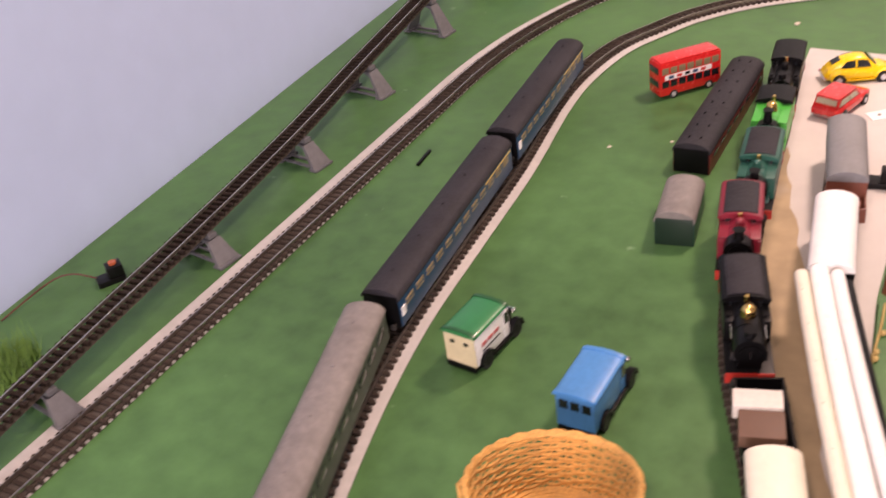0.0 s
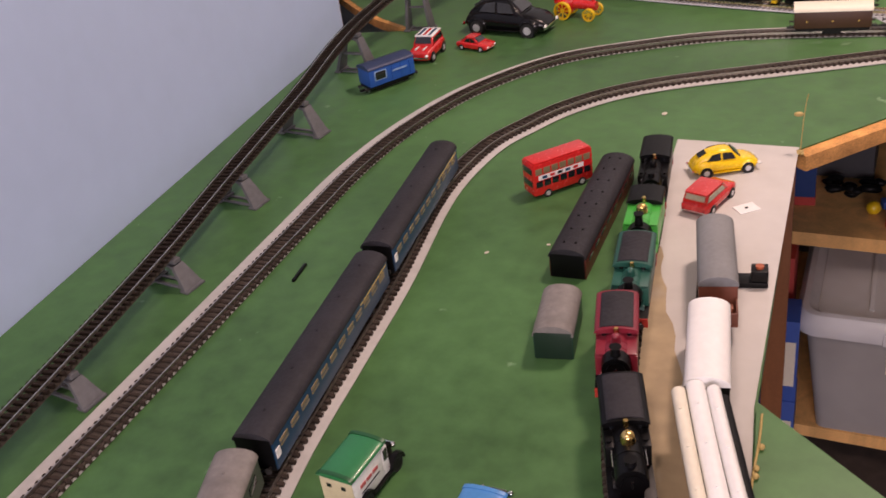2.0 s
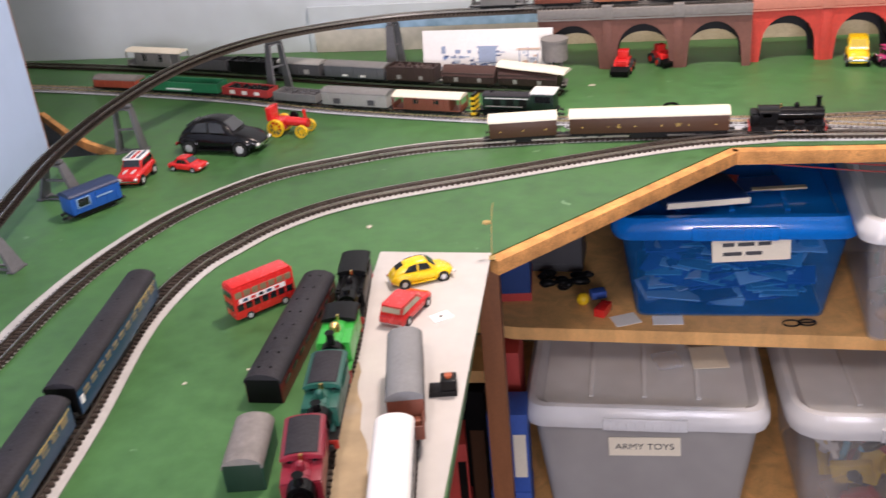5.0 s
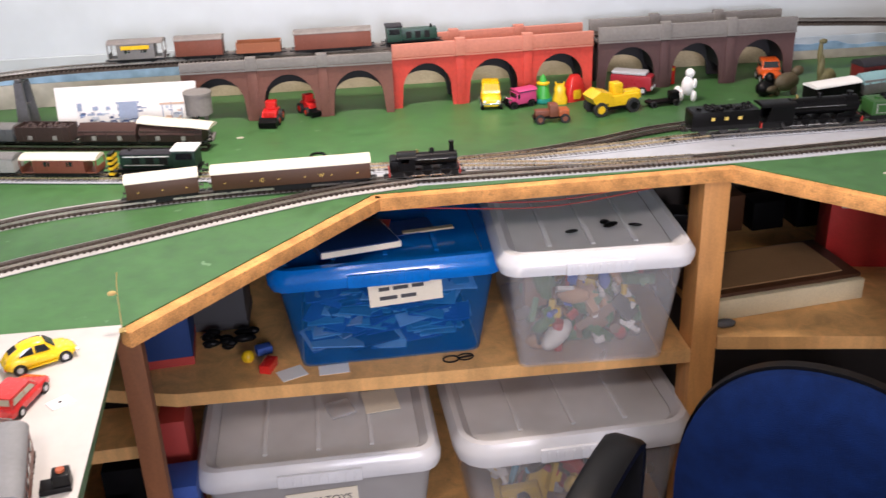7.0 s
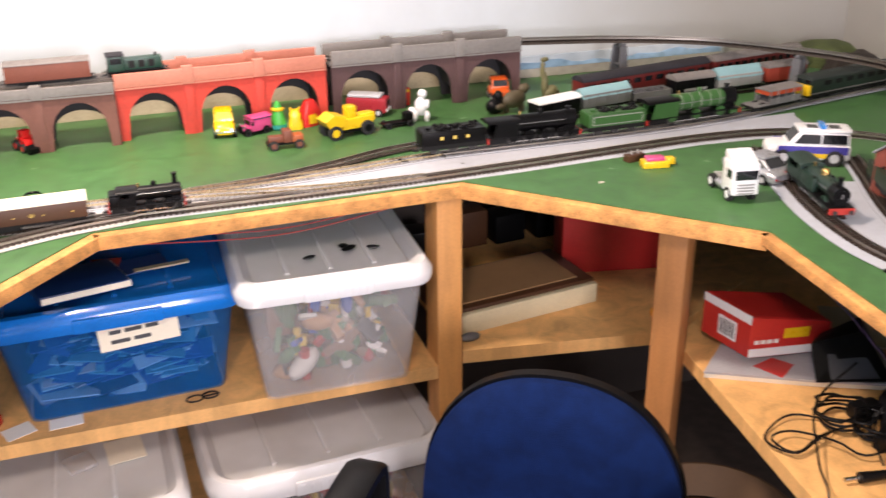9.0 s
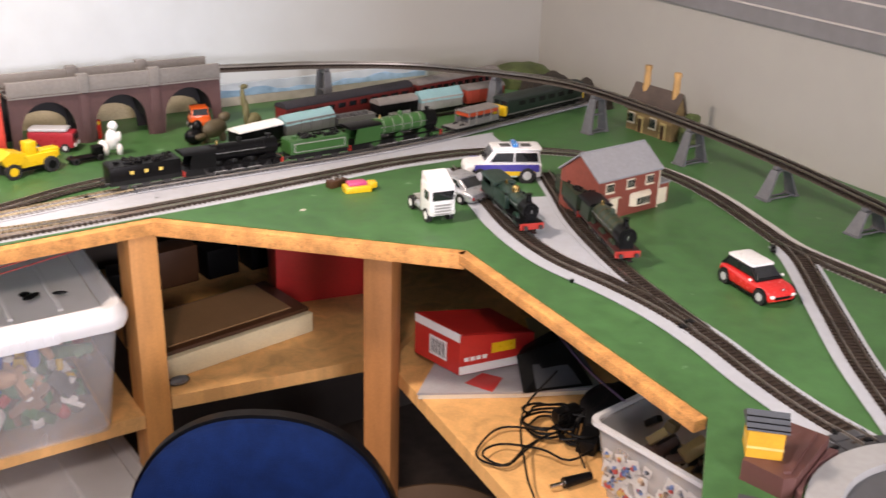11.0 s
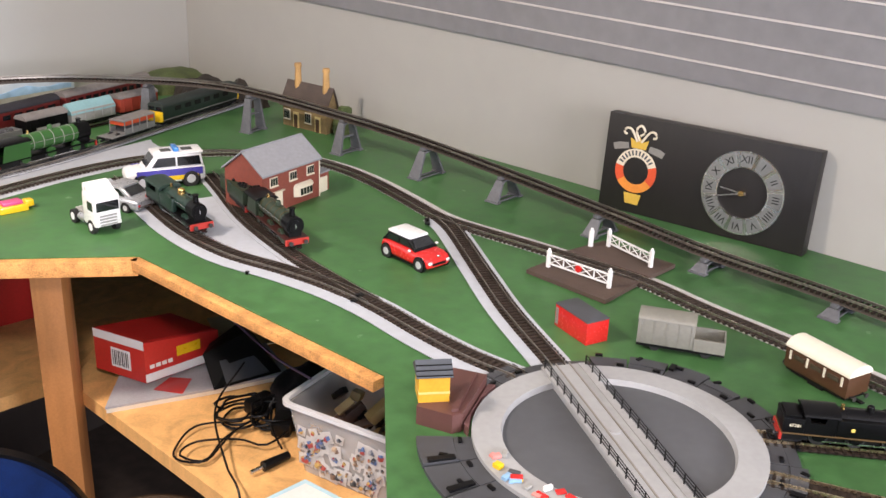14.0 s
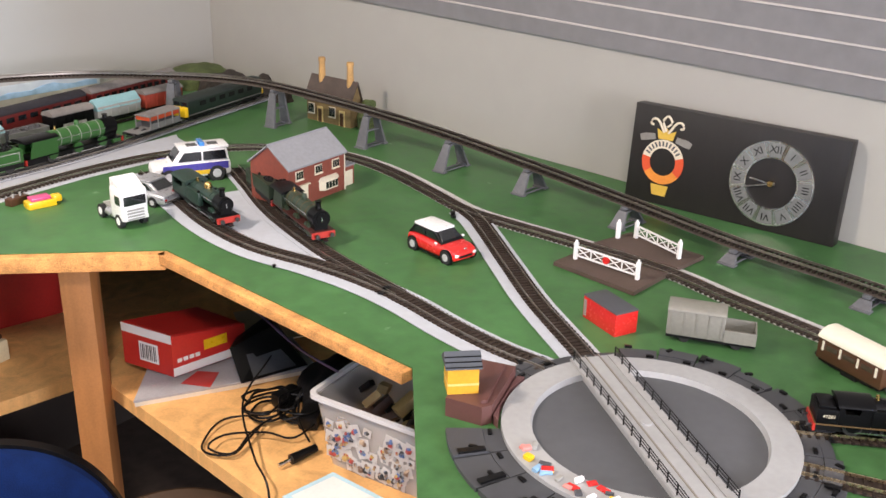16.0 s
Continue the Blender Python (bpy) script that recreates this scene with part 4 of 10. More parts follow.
        for s in (-1, 1):
            part("splasher", cyl(bmnew(), (x, s * 0.0105 - 0.002, zr - 0.002), (x, s * 0.0105 + 0.002, zr - 0.002), rw * 0.82, seg=18), body, th)
    for s in (-1, 1):
        part("coupling_rod", box(bmnew(), xs[0] - 0.002, xs[-1] + 0.002, s * 0.0112 - 0.0006, s * 0.0112 + 0.0006, 0.0083 + rw - 0.005, 0.0083 + rw - 0.0034), STEEL, th)
        if cylinders:
            part("cylinder", cyl(bmnew(), (xs[-1] + L * 0.10, s * 0.0125, 0.0185), (xs[-1] + L * 0.18, s * 0.0125, 0.0185), 0.0042, seg=12), body, th)
        part("handrail", tube(bmnew(), [(x_cab + 0.004, s * (boiler_r + 0.0012), zb + 0.002), (x_smoke, s * (boiler_r + 0.0012), zb + 0.002)], 0.0005, 6), STEEL, th)
    buffers(th, L, zr - 0.0045)
    return th


def tender(p, q, label, body, load=SOOT, panel=None, marks=True, lift=0.0, size=1.0):
    m, L = between(p, q, lift)
    m, L = m @ Matrix.Scale(size, 4), L / size
    th = thing("model_tender", m, label, "model tender", "engine tenders")
    hw, zr = 0.0165, 0.0225
    bm = box(bmnew(), -L / 2, L / 2, -hw, hw, zr, zr + 0.0195, 0.0008)
    part("body", bm, body, th)
    part("coping", box(bmnew(), -L / 2 + 0.002, L / 2 - 0.002, -hw - 0.0006, hw + 0.0006, zr + 0.0195, zr + 0.0205), body, th)
    bm = bmnew()
    random.seed(11)
    for i in range(50):
        ball(bm, (random.uniform(-L * 0.25, L * 0.42), random.uniform(-0.011, 0.011), zr + 0.0205 + random.uniform(-0.001, 0.0025)), 0.0035, 0.0032, 0.0025, 6)
    part("coal", bm, load, th, kind="stuff")
    part("water_filler", cyl(bmnew(), (-L * 0.36, 0, zr + 0.020), (-L * 0.36, 0, zr + 0.0235), 0.004, seg=14), body, th)
    if panel:
        for s in (-1, 1):
            part("panel", box(bmnew(), -L / 2 + 0.006, L / 2 - 0.006, s * hw - 0.0005, s * hw + 0.0005, zr + 0.003, zr + 0.0165), panel[0], th)
            part("panel_inner", box(bmnew(), -L / 2 + 0.0075, L / 2 - 0.0075, s * hw - 0.0008, s * hw + 0.0008, zr + 0.0042, zr + 0.0153), panel[1], th)
    if marks:
        for k in (-1, 0, 1):
            for s in (-1, 1):
                part("lettering_bar", box(bmnew(), k * L * 0.2 - 0.0025, k * L * 0.2 + 0.0025, s * (hw + 0.0008) - 0.0003, s * (hw + 0.0008) + 0.0003, zr + 0.008, zr + 0.0125), GOLD, th)
    part("frame", box(bmnew(), -L / 2, L / 2, -hw + 0.002, hw - 0.002, zr - 0.007, zr - 0.0002), UNDER, th)
    for i in range(3):
        for s in (-1, 1):
            wheelset(th, (i - 1) * L * 0.3, s * 0.0085, 0.0075).location.z = 0.0083
    buffers(th, L, zr - 0.003)
    return th


def diesel(p, q, label, body, nose, L_cab=0.0, roof=None, shunter=False, lift=0.0, windows=0, size=1.0):
    m, L = between(p, q, lift)
    m, L = m @ Matrix.Scale(size, 4), L / size
    th = thing("model_diesel", m, label, "model locomotive", "model diesel engines")
    hw, z0 = 0.0165, 0.0185
    roof = roof or ROOFDK
    if shunter:
        part("bonnet", box(bmnew(), -L / 2 + L * 0.30, L / 2 - 0.004, -0.011, 0.011, z0 + 0.003, z0 + 0.024, 0.002), body, th)
        cb = part("cab", box(bmnew(), -L / 2 + 0.003, -L / 2 + L * 0.30, -hw, hw, z0 + 0.003, z0 + 0.030, 0.001), body, th)
        for s in (-1, 1):
            part("window", box(bmnew(), -L / 2 + 0.007, -L / 2 + L * 0.26, s * hw - 0.0006, s * hw + 0.0006, z0 + 0.017, z0 + 0.027), GLASSDK, cb)
            for i in range(3):
                part("grille", box(bmnew(), -L * 0.12 + i * L * 0.17, -L * 0.12 + i * L * 0.17 + L * 0.10, s * 0.011 - 0.0006, s * 0.011 + 0.0006, z0 + 0.007, z0 + 0.020), UNDER, th)
        part("cab_roof", box(bmnew(), -L / 2 + 0.001, -L / 2 + L * 0.32, -hw - 0.001, hw + 0.001, z0 + 0.030, z0 + 0.033, 0.001), roof, th)
        part("exhaust", cyl(bmnew(), (L * 0.36, 0, z0 + 0.023), (L * 0.36, 0, z0 + 0.030), 0.0022, seg=10), SOOT, th)
        part("running_plate", box(bmnew(), -L / 2, L / 2, -hw, hw, z0, z0 + 0.0028), SOOT, th)
        for i in range(3):
            for s in (-1, 1):
                wheelset(th, (i - 1) * L * 0.25, s * 0.0085, 0.0085).location.z = 0.0083
        part("frame", box(bmnew(), -L / 2 + 0.004, L / 2 - 0.004, -0.012, 0.012, 0.011, z0 - 0.0002), UNDER, th)
    else:
        part("body", box(bmnew(), -L / 2 + 0.006, L / 2 - 0.006, -hw, hw, z0, z0 + 0.026, 0.0015), body, th)
        part("roof", arc_roof(bmnew(), L - 0.012, hw, z0 + 0.026, 0.007, 0.0), roof, th)
        for k in (-1, 1):
            bm = bmnew()
            loft(bm, [[(k * (L / 2 - 0.006), -hw, z0), (k * (L / 2 - 0.006), hw, z0), (k * (L / 2 - 0.006), hw, z0 + 0.017), (k * (L / 2 - 0.006), -hw, z0 + 0.017)],
                      [(k * (L / 2), -hw + 0.002, z0), (k * (L / 2), hw - 0.002, z0), (k * (L / 2 - 0.001), hw - 0.002, z0 + 0.015), (k * (L / 2 - 0.001), -hw + 0.002, z0 + 0.015)]])
            part("nose", bm, nose, th, "warning yellow nose panel")
            for s in (-1, 1):
                part("cab_window", box(bmnew(), k * (L / 2 - 0.0062) - 0.0006, k * (L / 2 - 0.0062) + 0.0006, s * 0.008 - 0.006, s * 0.008 + 0.006, z0 + 0.018, z0 + 0.025), GLASSDK, th)
        for i in range(6):
            for s in (-1, 1):
                part("grille", box(bmnew(), -L * 0.33 + i * L * 0.12, -L * 0.33 + i * L * 0.12 + L * 0.07, s * hw - 0.0006, s * hw + 0.0006, z0 + 0.014, z0 + 0.022), UNDER, th)
        for s in (-1, 1):
            part("lining", box(bmnew(), -L / 2 + 0.008, L / 2 - 0.008, s * hw - 0.0005, s * hw + 0.0005, z0 + 0.0015, z0 + 0.003), ROOFGR, th)
        part("underframe", box(bmnew(), -L / 2 + 0.008, L / 2 - 0.008, -0.013, 0.013, z0 - 0.006, z0 - 0.0002), UNDER, th)
        bogie(th, -L * 0.32)
        bogie(th, L * 0.32)
    buffers(th, L, z0 - 0.001)
    return th

def brake_flat(p, q, label, size):
    """A grey flat wagon with a low cabin near one end: dropped sides, orange upper panel, corner posts and a flat roof."""
    m, L = between(p, q)
    m, L = m @ Matrix.Scale(size, 4), L / size
    th = thing("model_wagon", m, label, "model wagon", "model goods wagons")
    orange = plain("orange_red_van", 0.42, 0.06, 0.018, 0.5)
    part("deck", box(bmnew(), -L / 2, L / 2, -0.0165, 0.0165, 0.0165, 0.0185, 0.0005), WAGGREY, th)
    xa, xb = -L * 0.22, L * 0.44
    for s in (-1, 1):
        part("side_panel", box(bmnew(), xa, xb, s * 0.0155 - 0.0008, s * 0.0155 + 0.0008, 0.0186, 0.0275), WAGGREY, th)
        part("upper_panel", box(bmnew(), xa, xb, s * 0.0155 - 0.0010, s * 0.0155 + 0.0010, 0.0330, 0.0405), orange, th, "orange upper panel")
        for k in range(5):
            x = xa + (xb - xa) * k / 4
            part("post", box(bmnew(), x - 0.0008, x + 0.0008, s * 0.0168 - 0.0007, s * 0.0168 + 0.0007, 0.0186, 0.0405), LIGHTG if k in (1, 3) else WAGGREY, th)
        part("axle_guard", box(bmnew(), -L * 0.36, L * 0.36, s * 0.0125 - 0.001, s * 0.0125 + 0.001, 0.0105, 0.0129), UNDER, th)
        for k in (-1, 1):
            wheelset(th, k * L * 0.30, s * 0.0085, 0.0068).location.z = 0.0083
    part("cabin", box(bmnew(), xa + 0.010, xb - 0.010, -0.0130, 0.0130, 0.0186, 0.0404), WAGDK, th)
    for x in (xa, xb):
        part("end_rail", box(bmnew(), x - 0.0008, x + 0.0008, -0.0145, 0.0145, 0.0330, 0.0400), orange, th)
    part("roof", arc_roof(bmnew(), xb - xa + 0.004, 0.0165, 0.0407, 0.003), ROOFGR, th).location.x = (xa + xb) / 2
    part("underframe", box(bmnew(), -L / 2, L / 2, -0.014, 0.014, 0.0130, 0.0163), UNDER, th)
    buffers(th, L, 0.0165)
    return th


# ---- trains in the west ----
BLUE = plain("deep_blue_livery", 0.006, 0.042, 0.105, 0.35)
BLUEB = plain("blue_window_rail", 0.010, 0.045, 0.10, 0.35)
CHOC = plain("chocolate_livery", 0.066, 0.027, 0.011, 0.45, vary=0.15)
MAROON = plain("maroon_livery", 0.13, 0.016, 0.014, 0.4)
DKGREEN = plain("dark_green_livery", 0.008, 0.045, 0.028, 0.4)
MIDGREEN = plain("green_livery", 0.03, 0.10, 0.022, 0.4)
BRIGHTGREEN = plain("bright_green_plastic", 0.035, 0.36, 0.045, 0.35, coat=0.2)
BAUXITE = plain("bauxite_brown", 0.17, 0.05, 0.027, 0.55, vary=0.18)
DKBROWN = plain("dark_brown_wagon", 0.045, 0.027, 0.022, 0.6)
WAGGREY = plain("wagon_grey", 0.17, 0.17, 0.165, 0.6, vary=0.15)
WAGDK = plain("dark_wagon_grey", 0.055, 0.055, 0.06, 0.6)
LIGHTG = plain("light_wagon_grey", 0.30, 0.30, 0.28, 0.6)
WARMGLASS = plain("cream_lit_window", 0.20, 0.155, 0.085, 0.3)
TEAL = plain("pale_teal_load", 0.22, 0.38, 0.40, 0.6)

coach((-0.165, 1.038), (-0.197, 1.272), "dark blue bogie coach with a sooty grey roof", BLUE, ROOFDK, windows=11, glass=WARMGLASS, vents=5, lining=GOLD, end=SOOT, frames=BLUEB)
coach((-0.124, 0.748), (-0.162, 1.018), "dark blue bogie coach with a patched dark roof", BLUE, ROOFDK, windows=12, glass=WARMGLASS, vents=5, lining=GOLD, end=SOOT, frames=BLUEB)
coach((-0.040, 0.475), (-0.126, 0.728), "dull green bogie coach with a brownish grey roof", plain("dull_green_livery", 0.035, 0.055, 0.035, 0.5), ROOFGR, windows=10, vents=5)
# the goods engine and its two brown vans
steam_loco((0.540, 1.829), (0.650, 1.827), "small black tank engine hauling two brown vans", SOOT, side_tanks=0.0, number=False, chimney=0.016, bunker=0.12, cab_share=0.34)
coach((0.267, 1.823), (0.510, 1.831), "long chocolate brown van with a cream white roof", CHOC, CREAM, windows=0, doors=6, vents=3, letters=[(-0.045, "G"), (0.045, "W")], eave=0.042, rise=0.009)
coach((0.140, 1.806), (0.246, 1.821), "short chocolate brown brake van with a white roof", CHOC, CREAM, windows=0, wheels4=True, doors=3, eave=0.042, rise=0.009)
# bodies standing on the board
coach((0.021, 1.094), (0.011, 1.312), "maroon coach body without wheels lying on the board", MAROON, ROOFDK, windows=8, vents=8, bogies=False, lift=-0.0165, eave=0.041, rise=0.010, hw=0.0190, end=SOOT)
coach((0.051, 0.964), (0.038, 1.030), "short dark green coach body with a worn grey roof", DKGREEN, ROOFGR, vents=0, bogies=False, lift=-0.0165, eave=0.042, rise=0.011, hw=0.0180, end=plain("black_green_end", 0.006, 0.022, 0.013, 0.4))
# engines along the shed siding, fronts towards the camera end
steam_loco((0.055, 1.330), (0.073, 1.224), "black tank engine standing at the end of the shed siding", SOOT, side_tanks=0.8, cab_share=0.42, chimney=0.006, tall=0.052)
steam_loco((0.075, 1.206), (0.088, 1.118), "bright green plastic tank engine with a brass dome", BRIGHTGREEN, side_tanks=0.9, dome=BRASS, cab_roof=SOOT, running=BRIGHTGREEN, chimney=0.012, tall=0.050, flat_top=True, size=1.08)
steam_loco((0.090, 1.110), (0.108, 1.008), "dark green tank engine with a black cab roof", plain("blue_green_livery", 0.012, 0.085, 0.062, 0.4), side_tanks=0.85, cab_roof=MATS["blue_green_livery"], roof_panel=ROOFDK, cab_share=0.50, chimney=0.008, tall=0.052, flat_top=True, size=1.06)
steam_loco((0.1005, 1.004), (0.1255, 0.910), "maroon tank engine with a black roof", plain("crimson_livery", 0.20, 0.014, 0.028, 0.35), side_tanks=0.9, cab_roof=MATS["crimson_livery"], roof_panel=ROOFDK, cab_share=0.52, chimney=0.008, tall=0.052, flat_top=True, size=1.08)
steam_loco((0.133, 0.896), (0.172, 0.792), "black goods tank engine with a brass cap and red beam", SOOT, side_tanks=0.5, dome=BRASS, roof_panel=ROOFDK, cab_share=0.46, chimney=0.005, tall=0.051, cylinders=True, size=1.06)
wagon((0.181, 0.782), (0.208, 0.715), "dark flat wagon carrying a white box and machinery", SOOT, "open")
solid("wagon_crate", box(bmnew(), -0.015, 0.015, -0.013, 0.013, 0, 0.010, 0.001), plain("rusty_load", 0.13, 0.07, 0.045, 0.6), "brown crate riding on the dark flat wagon", "crate", "", on(0.199, 0.727, 18, 0.0325))
solid("wagon_box", box(bmnew(), -0.0165, 0.0165, -0.009, 0.009, 0, 0.012, 0.001), plain("dirty_white_box", 0.62, 0.58, 0.52, 0.6), "dirty white box riding on the dark flat wagon", "box", "", on(0.190, 0.748, 18, 0.0325))
coach((0.214, 0.700), (0.250, 0.600), "cream roofed coach at the siding's end", CHOC, CREAM, windows=5)
# second siding
th = coach((0.1795, 1.050), (0.154, 1.160), "red-brown coach with a grey roof and open veranda", BAUXITE, plain("cool_grey_roof", 0.19, 0.195, 0.20, 0.6, vary=0.12), windows=5)
part("veranda_floor", box(bmnew(), -0.082, -0.0568, -0.0165, 0.0165, 0.0165, 0.0195), BAUXITE, th)
part("veranda_rail", box(bmnew(), -0.082, -0.0805, -0.0165, 0.0165, 0.0196, 0.031, 0.0004), BAUXITE, th)
for s in (-1, 1):
    part("veranda_side", box(bmnew(), -0.0803, -0.0568, s * 0.0158 - 0.0007, s * 0.0158 + 0.0007, 0.0196, 0.031), BAUXITE, th)
part("veranda_bench", box(bmnew(), -0.068, -0.060, -0.013, 0.013, 0.0196, 0.027, 0.001), plain("salmon_bench", 0.40, 0.14, 0.08, 0.5), th)
coach((0.199, 0.910), (0.1785, 1.016), "dark coach with a plain white roof", SOOT, WHITE, windows=5)
coach((0.288, 0.655), (0.200, 0.898), "black coach body carrying loose roofs", SOOT, SOOT, windows=0, rise=0.003, eave=0.042)
for p, q, w, mm in (((0.272, 0.652), (0.180, 0.895), 0.0047, CREAM), ((0.286, 0.652), (0.1905, 0.906), 0.0066, WHITE), ((0.300, 0.655), (0.205, 0.904), 0.0046, WHITE)):
    m, L = between(p, q, 0.046)
    th = thing("coach_roof", m, "loose cream plastic coach roof laid lengthwise", "coach roof", "loose coach roofs")
    rings = []
    for k in range(9):
        x, bend = -L / 2 + L * k / 8, 0.0016 * (1 - (k / 4 - 1) ** 2)
        rings.append([(x, bend + y, z) for y, z in roof_section(w, 0, 0.0055)])
    rf = part("shell", loft(bmnew(), rings), mm, th)
    for k in range(6):
        part("vent", cyl(bmnew(), (-L * 0.4 + L * 0.16 * k, 0.002, 0.005), (-L * 0.4 + L * 0.16 * k, 0.002, 0.0068), 0.0012, seg=8), mm, rf)

# ---- goods wagons on the back sidings ----
wagon((-0.735, 2.138), (-0.630, 2.118), "rust-red open wagon with a grey sheet", plain("rust_red_wagon", 0.33, 0.06, 0.03, 0.55), "van", roof=ROOFGR, eave=0.033)
wagon((-0.615, 2.114), (-0.430, 2.072), "long green open wagon with white lettering", plain("fresh_green_wagon", 0.02, 0.17, 0.07, 0.45), "open", top=0.036, marks=[(0, 0.06, 0.003, WHITE)])
wagon((-0.418, 2.068), (-0.312, 2.036), "red open coal wagon with white lettering", plain("red_wagon", 0.33, 0.03, 0.03, 0.5), "open", load=SOOT, marks=[(-0.03, 0.012, 0.007, WHITE), (0.0, 0.012, 0.007, WHITE), (0.03, 0.012, 0.007, WHITE)])
wagon((-0.298, 2.028), (-0.205, 2.000), "grey open mineral wagon", WAGGREY, "open", load=WAGDK)
wagon((-0.192, 1.994), (-0.062, 1.964), "pale grey covered wagon with square hatches", LIGHTG, "van", roof=WAGGREY, marks=[(-0.035, 0.014, 0.010, WAGDK), (0.035, 0.014, 0.010, WAGDK)])
wagon((-0.050, 1.960), (0.076, 1.934), "brown brake van with a long cream roof", BAUXITE, "brake", roof=CREAM)
th = diesel((0.240, 1.910), (0.108, 1.931), "dark green shunting engine with a white cab roof", plain("bottle_green_livery", 0.006, 0.028, 0.016, 0.45), YELLOW, roof=WHITE, shunter=True, size=1.08)
part("bonnet_top", arc_roof(bmnew(), 0.076, 0.0105, 0.0424, 0.0035), ROOFDK, th).location.x = 0.0185
for s in (-1, 1):
    part("lining", box(bmnew(), -0.018, 0.052, s * 0.0112 - 0.0006, s * 0.0112 + 0.0006, 0.0385, 0.0398), WHITE, th)
    part("side_rail", box(bmnew(), -0.010, 0.050, s * 0.0160 - 0.0005, s * 0.0160 + 0.0005, 0.0270, 0.0282), LIGHTG, th)
th = thing("buffer_stop", on(0.095, 1.936, -10), "yellow and black striped buffer stop", "buffer stop")
for i in range(4):
    part("stripe", box(bmnew(), -0.004, 0.004, -0.012, 0.012, 0.010 + i * 0.009, 0.0145 + i * 0.009), YELLOW, th)
    part("gap_bar", box(bmnew(), -0.003, 0.003, -0.011, 0.011, 0.0146 + i * 0.009, 0.0189 + i * 0.009), SOOT, th)
part("foot", box(bmnew(), -0.006, 0.006, -0.013, 0.013, 0.0, 0.0098), SOOT, th)
wagon((-0.735, 2.290), (-0.595, 2.256), "grey brake van with a cream roof", WAGGREY, "brake", roof=CREAM, eave=0.048)
wagon((-0.58, 2.252), (-0.475, 2.226), "sooty dark grey open wagon", WAGDK, "open", top=0.038)
wagon((-0.468, 2.224), (-0.362, 2.198), "black open coal wagon", SOOT, "open", load=SOOT, top=0.040)
wagon((-0.349, 2.195), (-0.252, 2.168), "grey van with a pale roof and white panel", WAGDK, "van", roof=LIGHTG, marks=[(0.02, 0.012, 0.009, LIGHTG)])
wagon((-0.240, 2.166), (-0.110, 2.132), "slate grey covered wagon with white lettering", plain("slate_wagon", 0.10, 0.105, 0.115, 0.55), "van", roof=WAGGREY, marks=[(-0.02, 0.012, 0.004, WHITE), (0.02, 0.012, 0.004, WHITE)])
HOPPER = plain("brown_hopper", 0.040, 0.022, 0.018, 0.6, vary=0.25)
for p, q, kind, t in (((-0.104, 2.131), (-0.006, 2.108), "open", "dark brown open hopper wagon with two pale marks"), ((0.010, 2.104), (0.112, 2.083), "van", "dark brown hopper wagon under a pitched cover"), ((0.120, 2.081), (0.230, 2.057), "van", "dark brown hopper wagon under a loose cream roof")):
    wagon(p, q, t, HOPPER, kind, roof=plain("red_brown_cover", 0.055, 0.024, 0.018, 0.6, vary=0.2), top=0.042, eave=0.036, rise=0.010, ridge=True, load=HOPPER if kind == "open" else None, marks=[(-0.022, 0.007, 0.007, LIGHTG), (0.022, 0.007, 0.007, LIGHTG)], size=1.06)
m, L = between((0.118, 2.088), (0.246, 2.050), 0.047)
th = thing("coach_roof", m @ pose(0, 0, 0, 0, 5, 0), "loose cream plastic roof tilted across the brown wagons", "coach roof", "loose coach roofs")
part("shell", loft(bmnew(), [[(x, y, z + 0.0018 * math.sin(x * 30)) for y, z in roof_section(0.0185, 0, 0.006)] for x in (-L / 2, -L / 4, 0, L / 4, L / 2)]), CREAM, th)

# ---- train on the viaduct ----
wagon((0.045, 2.262), (0.146, 2.261), "grey brake van with a yellow panel on the viaduct", WAGGREY, "brake", roof=ROOFGR, lift=0.104, stripe=YELLOW, eave=0.046)
wagon((0.168, 2.260), (0.256, 2.258), "brown van with a grey roof on the viaduct", BAUXITE, "van", roof=ROOFGR, lift=0.104, eave=0.047)
wagon((0.281, 2.257), (0.364, 2.256), "light brown open wagon on the viaduct", plain("tan_wagon", 0.27, 0.09, 0.035, 0.55), "open", lift=0.104, top=0.036)
wagon((0.390, 2.255), (0.535, 2.258), "long brown van with a grey roof on the viaduct", BAUXITE, "van", roof=ROOFGR, lift=0.104, eave=0.047)
diesel((0.562, 2.258), (0.666, 2.264), "dark green diesel shunter on the viaduct", DKGREEN, DKGREEN, shunter=True, lift=0.104)
VIA = [(0.165, 2.262, 0.103), (0.37, 2.252, 0.103), (0.57, 2.258, 0.103), (0.77, 2.270, 0.103), (0.97, 2.286, 0.104), (1.18, 2.292, 0.104), (1.385, 2.292, 0.106)]
track(VIA, "track laid along the top of the viaduct", lift=-0.001, base=False)

# ---- express trains in the east ----
tender((1.058, 1.936), (1.176, 1.936), "black tender with gold lettering bars", SOOT, size=1.2)
steam_loco((1.180, 1.936), (1.358, 1.935), "large black express engine behind the main line", SOOT, side_tanks=0, cab_back=False, boiler_r=0.0125, tall=0.050, chimney=0.006, cylinders=True, wheels=4, number=True, size=1.17)
tender((1.374, 1.935), (1.490, 1.937), "apple green tender with a lined panel", MIDGREEN, panel=(LIGHTG, MIDGREEN), marks=False, size=1.2)
steam_loco((1.494, 1.938), (1.704, 1.954), "apple green express engine with white boiler bands", MIDGREEN, side_tanks=0, cab_back=False, boiler_r=0.0135, tall=0.052, chimney=0.006, cylinders=True, bands=LIGHTG, cab_roof=SOOT, size=1.2)
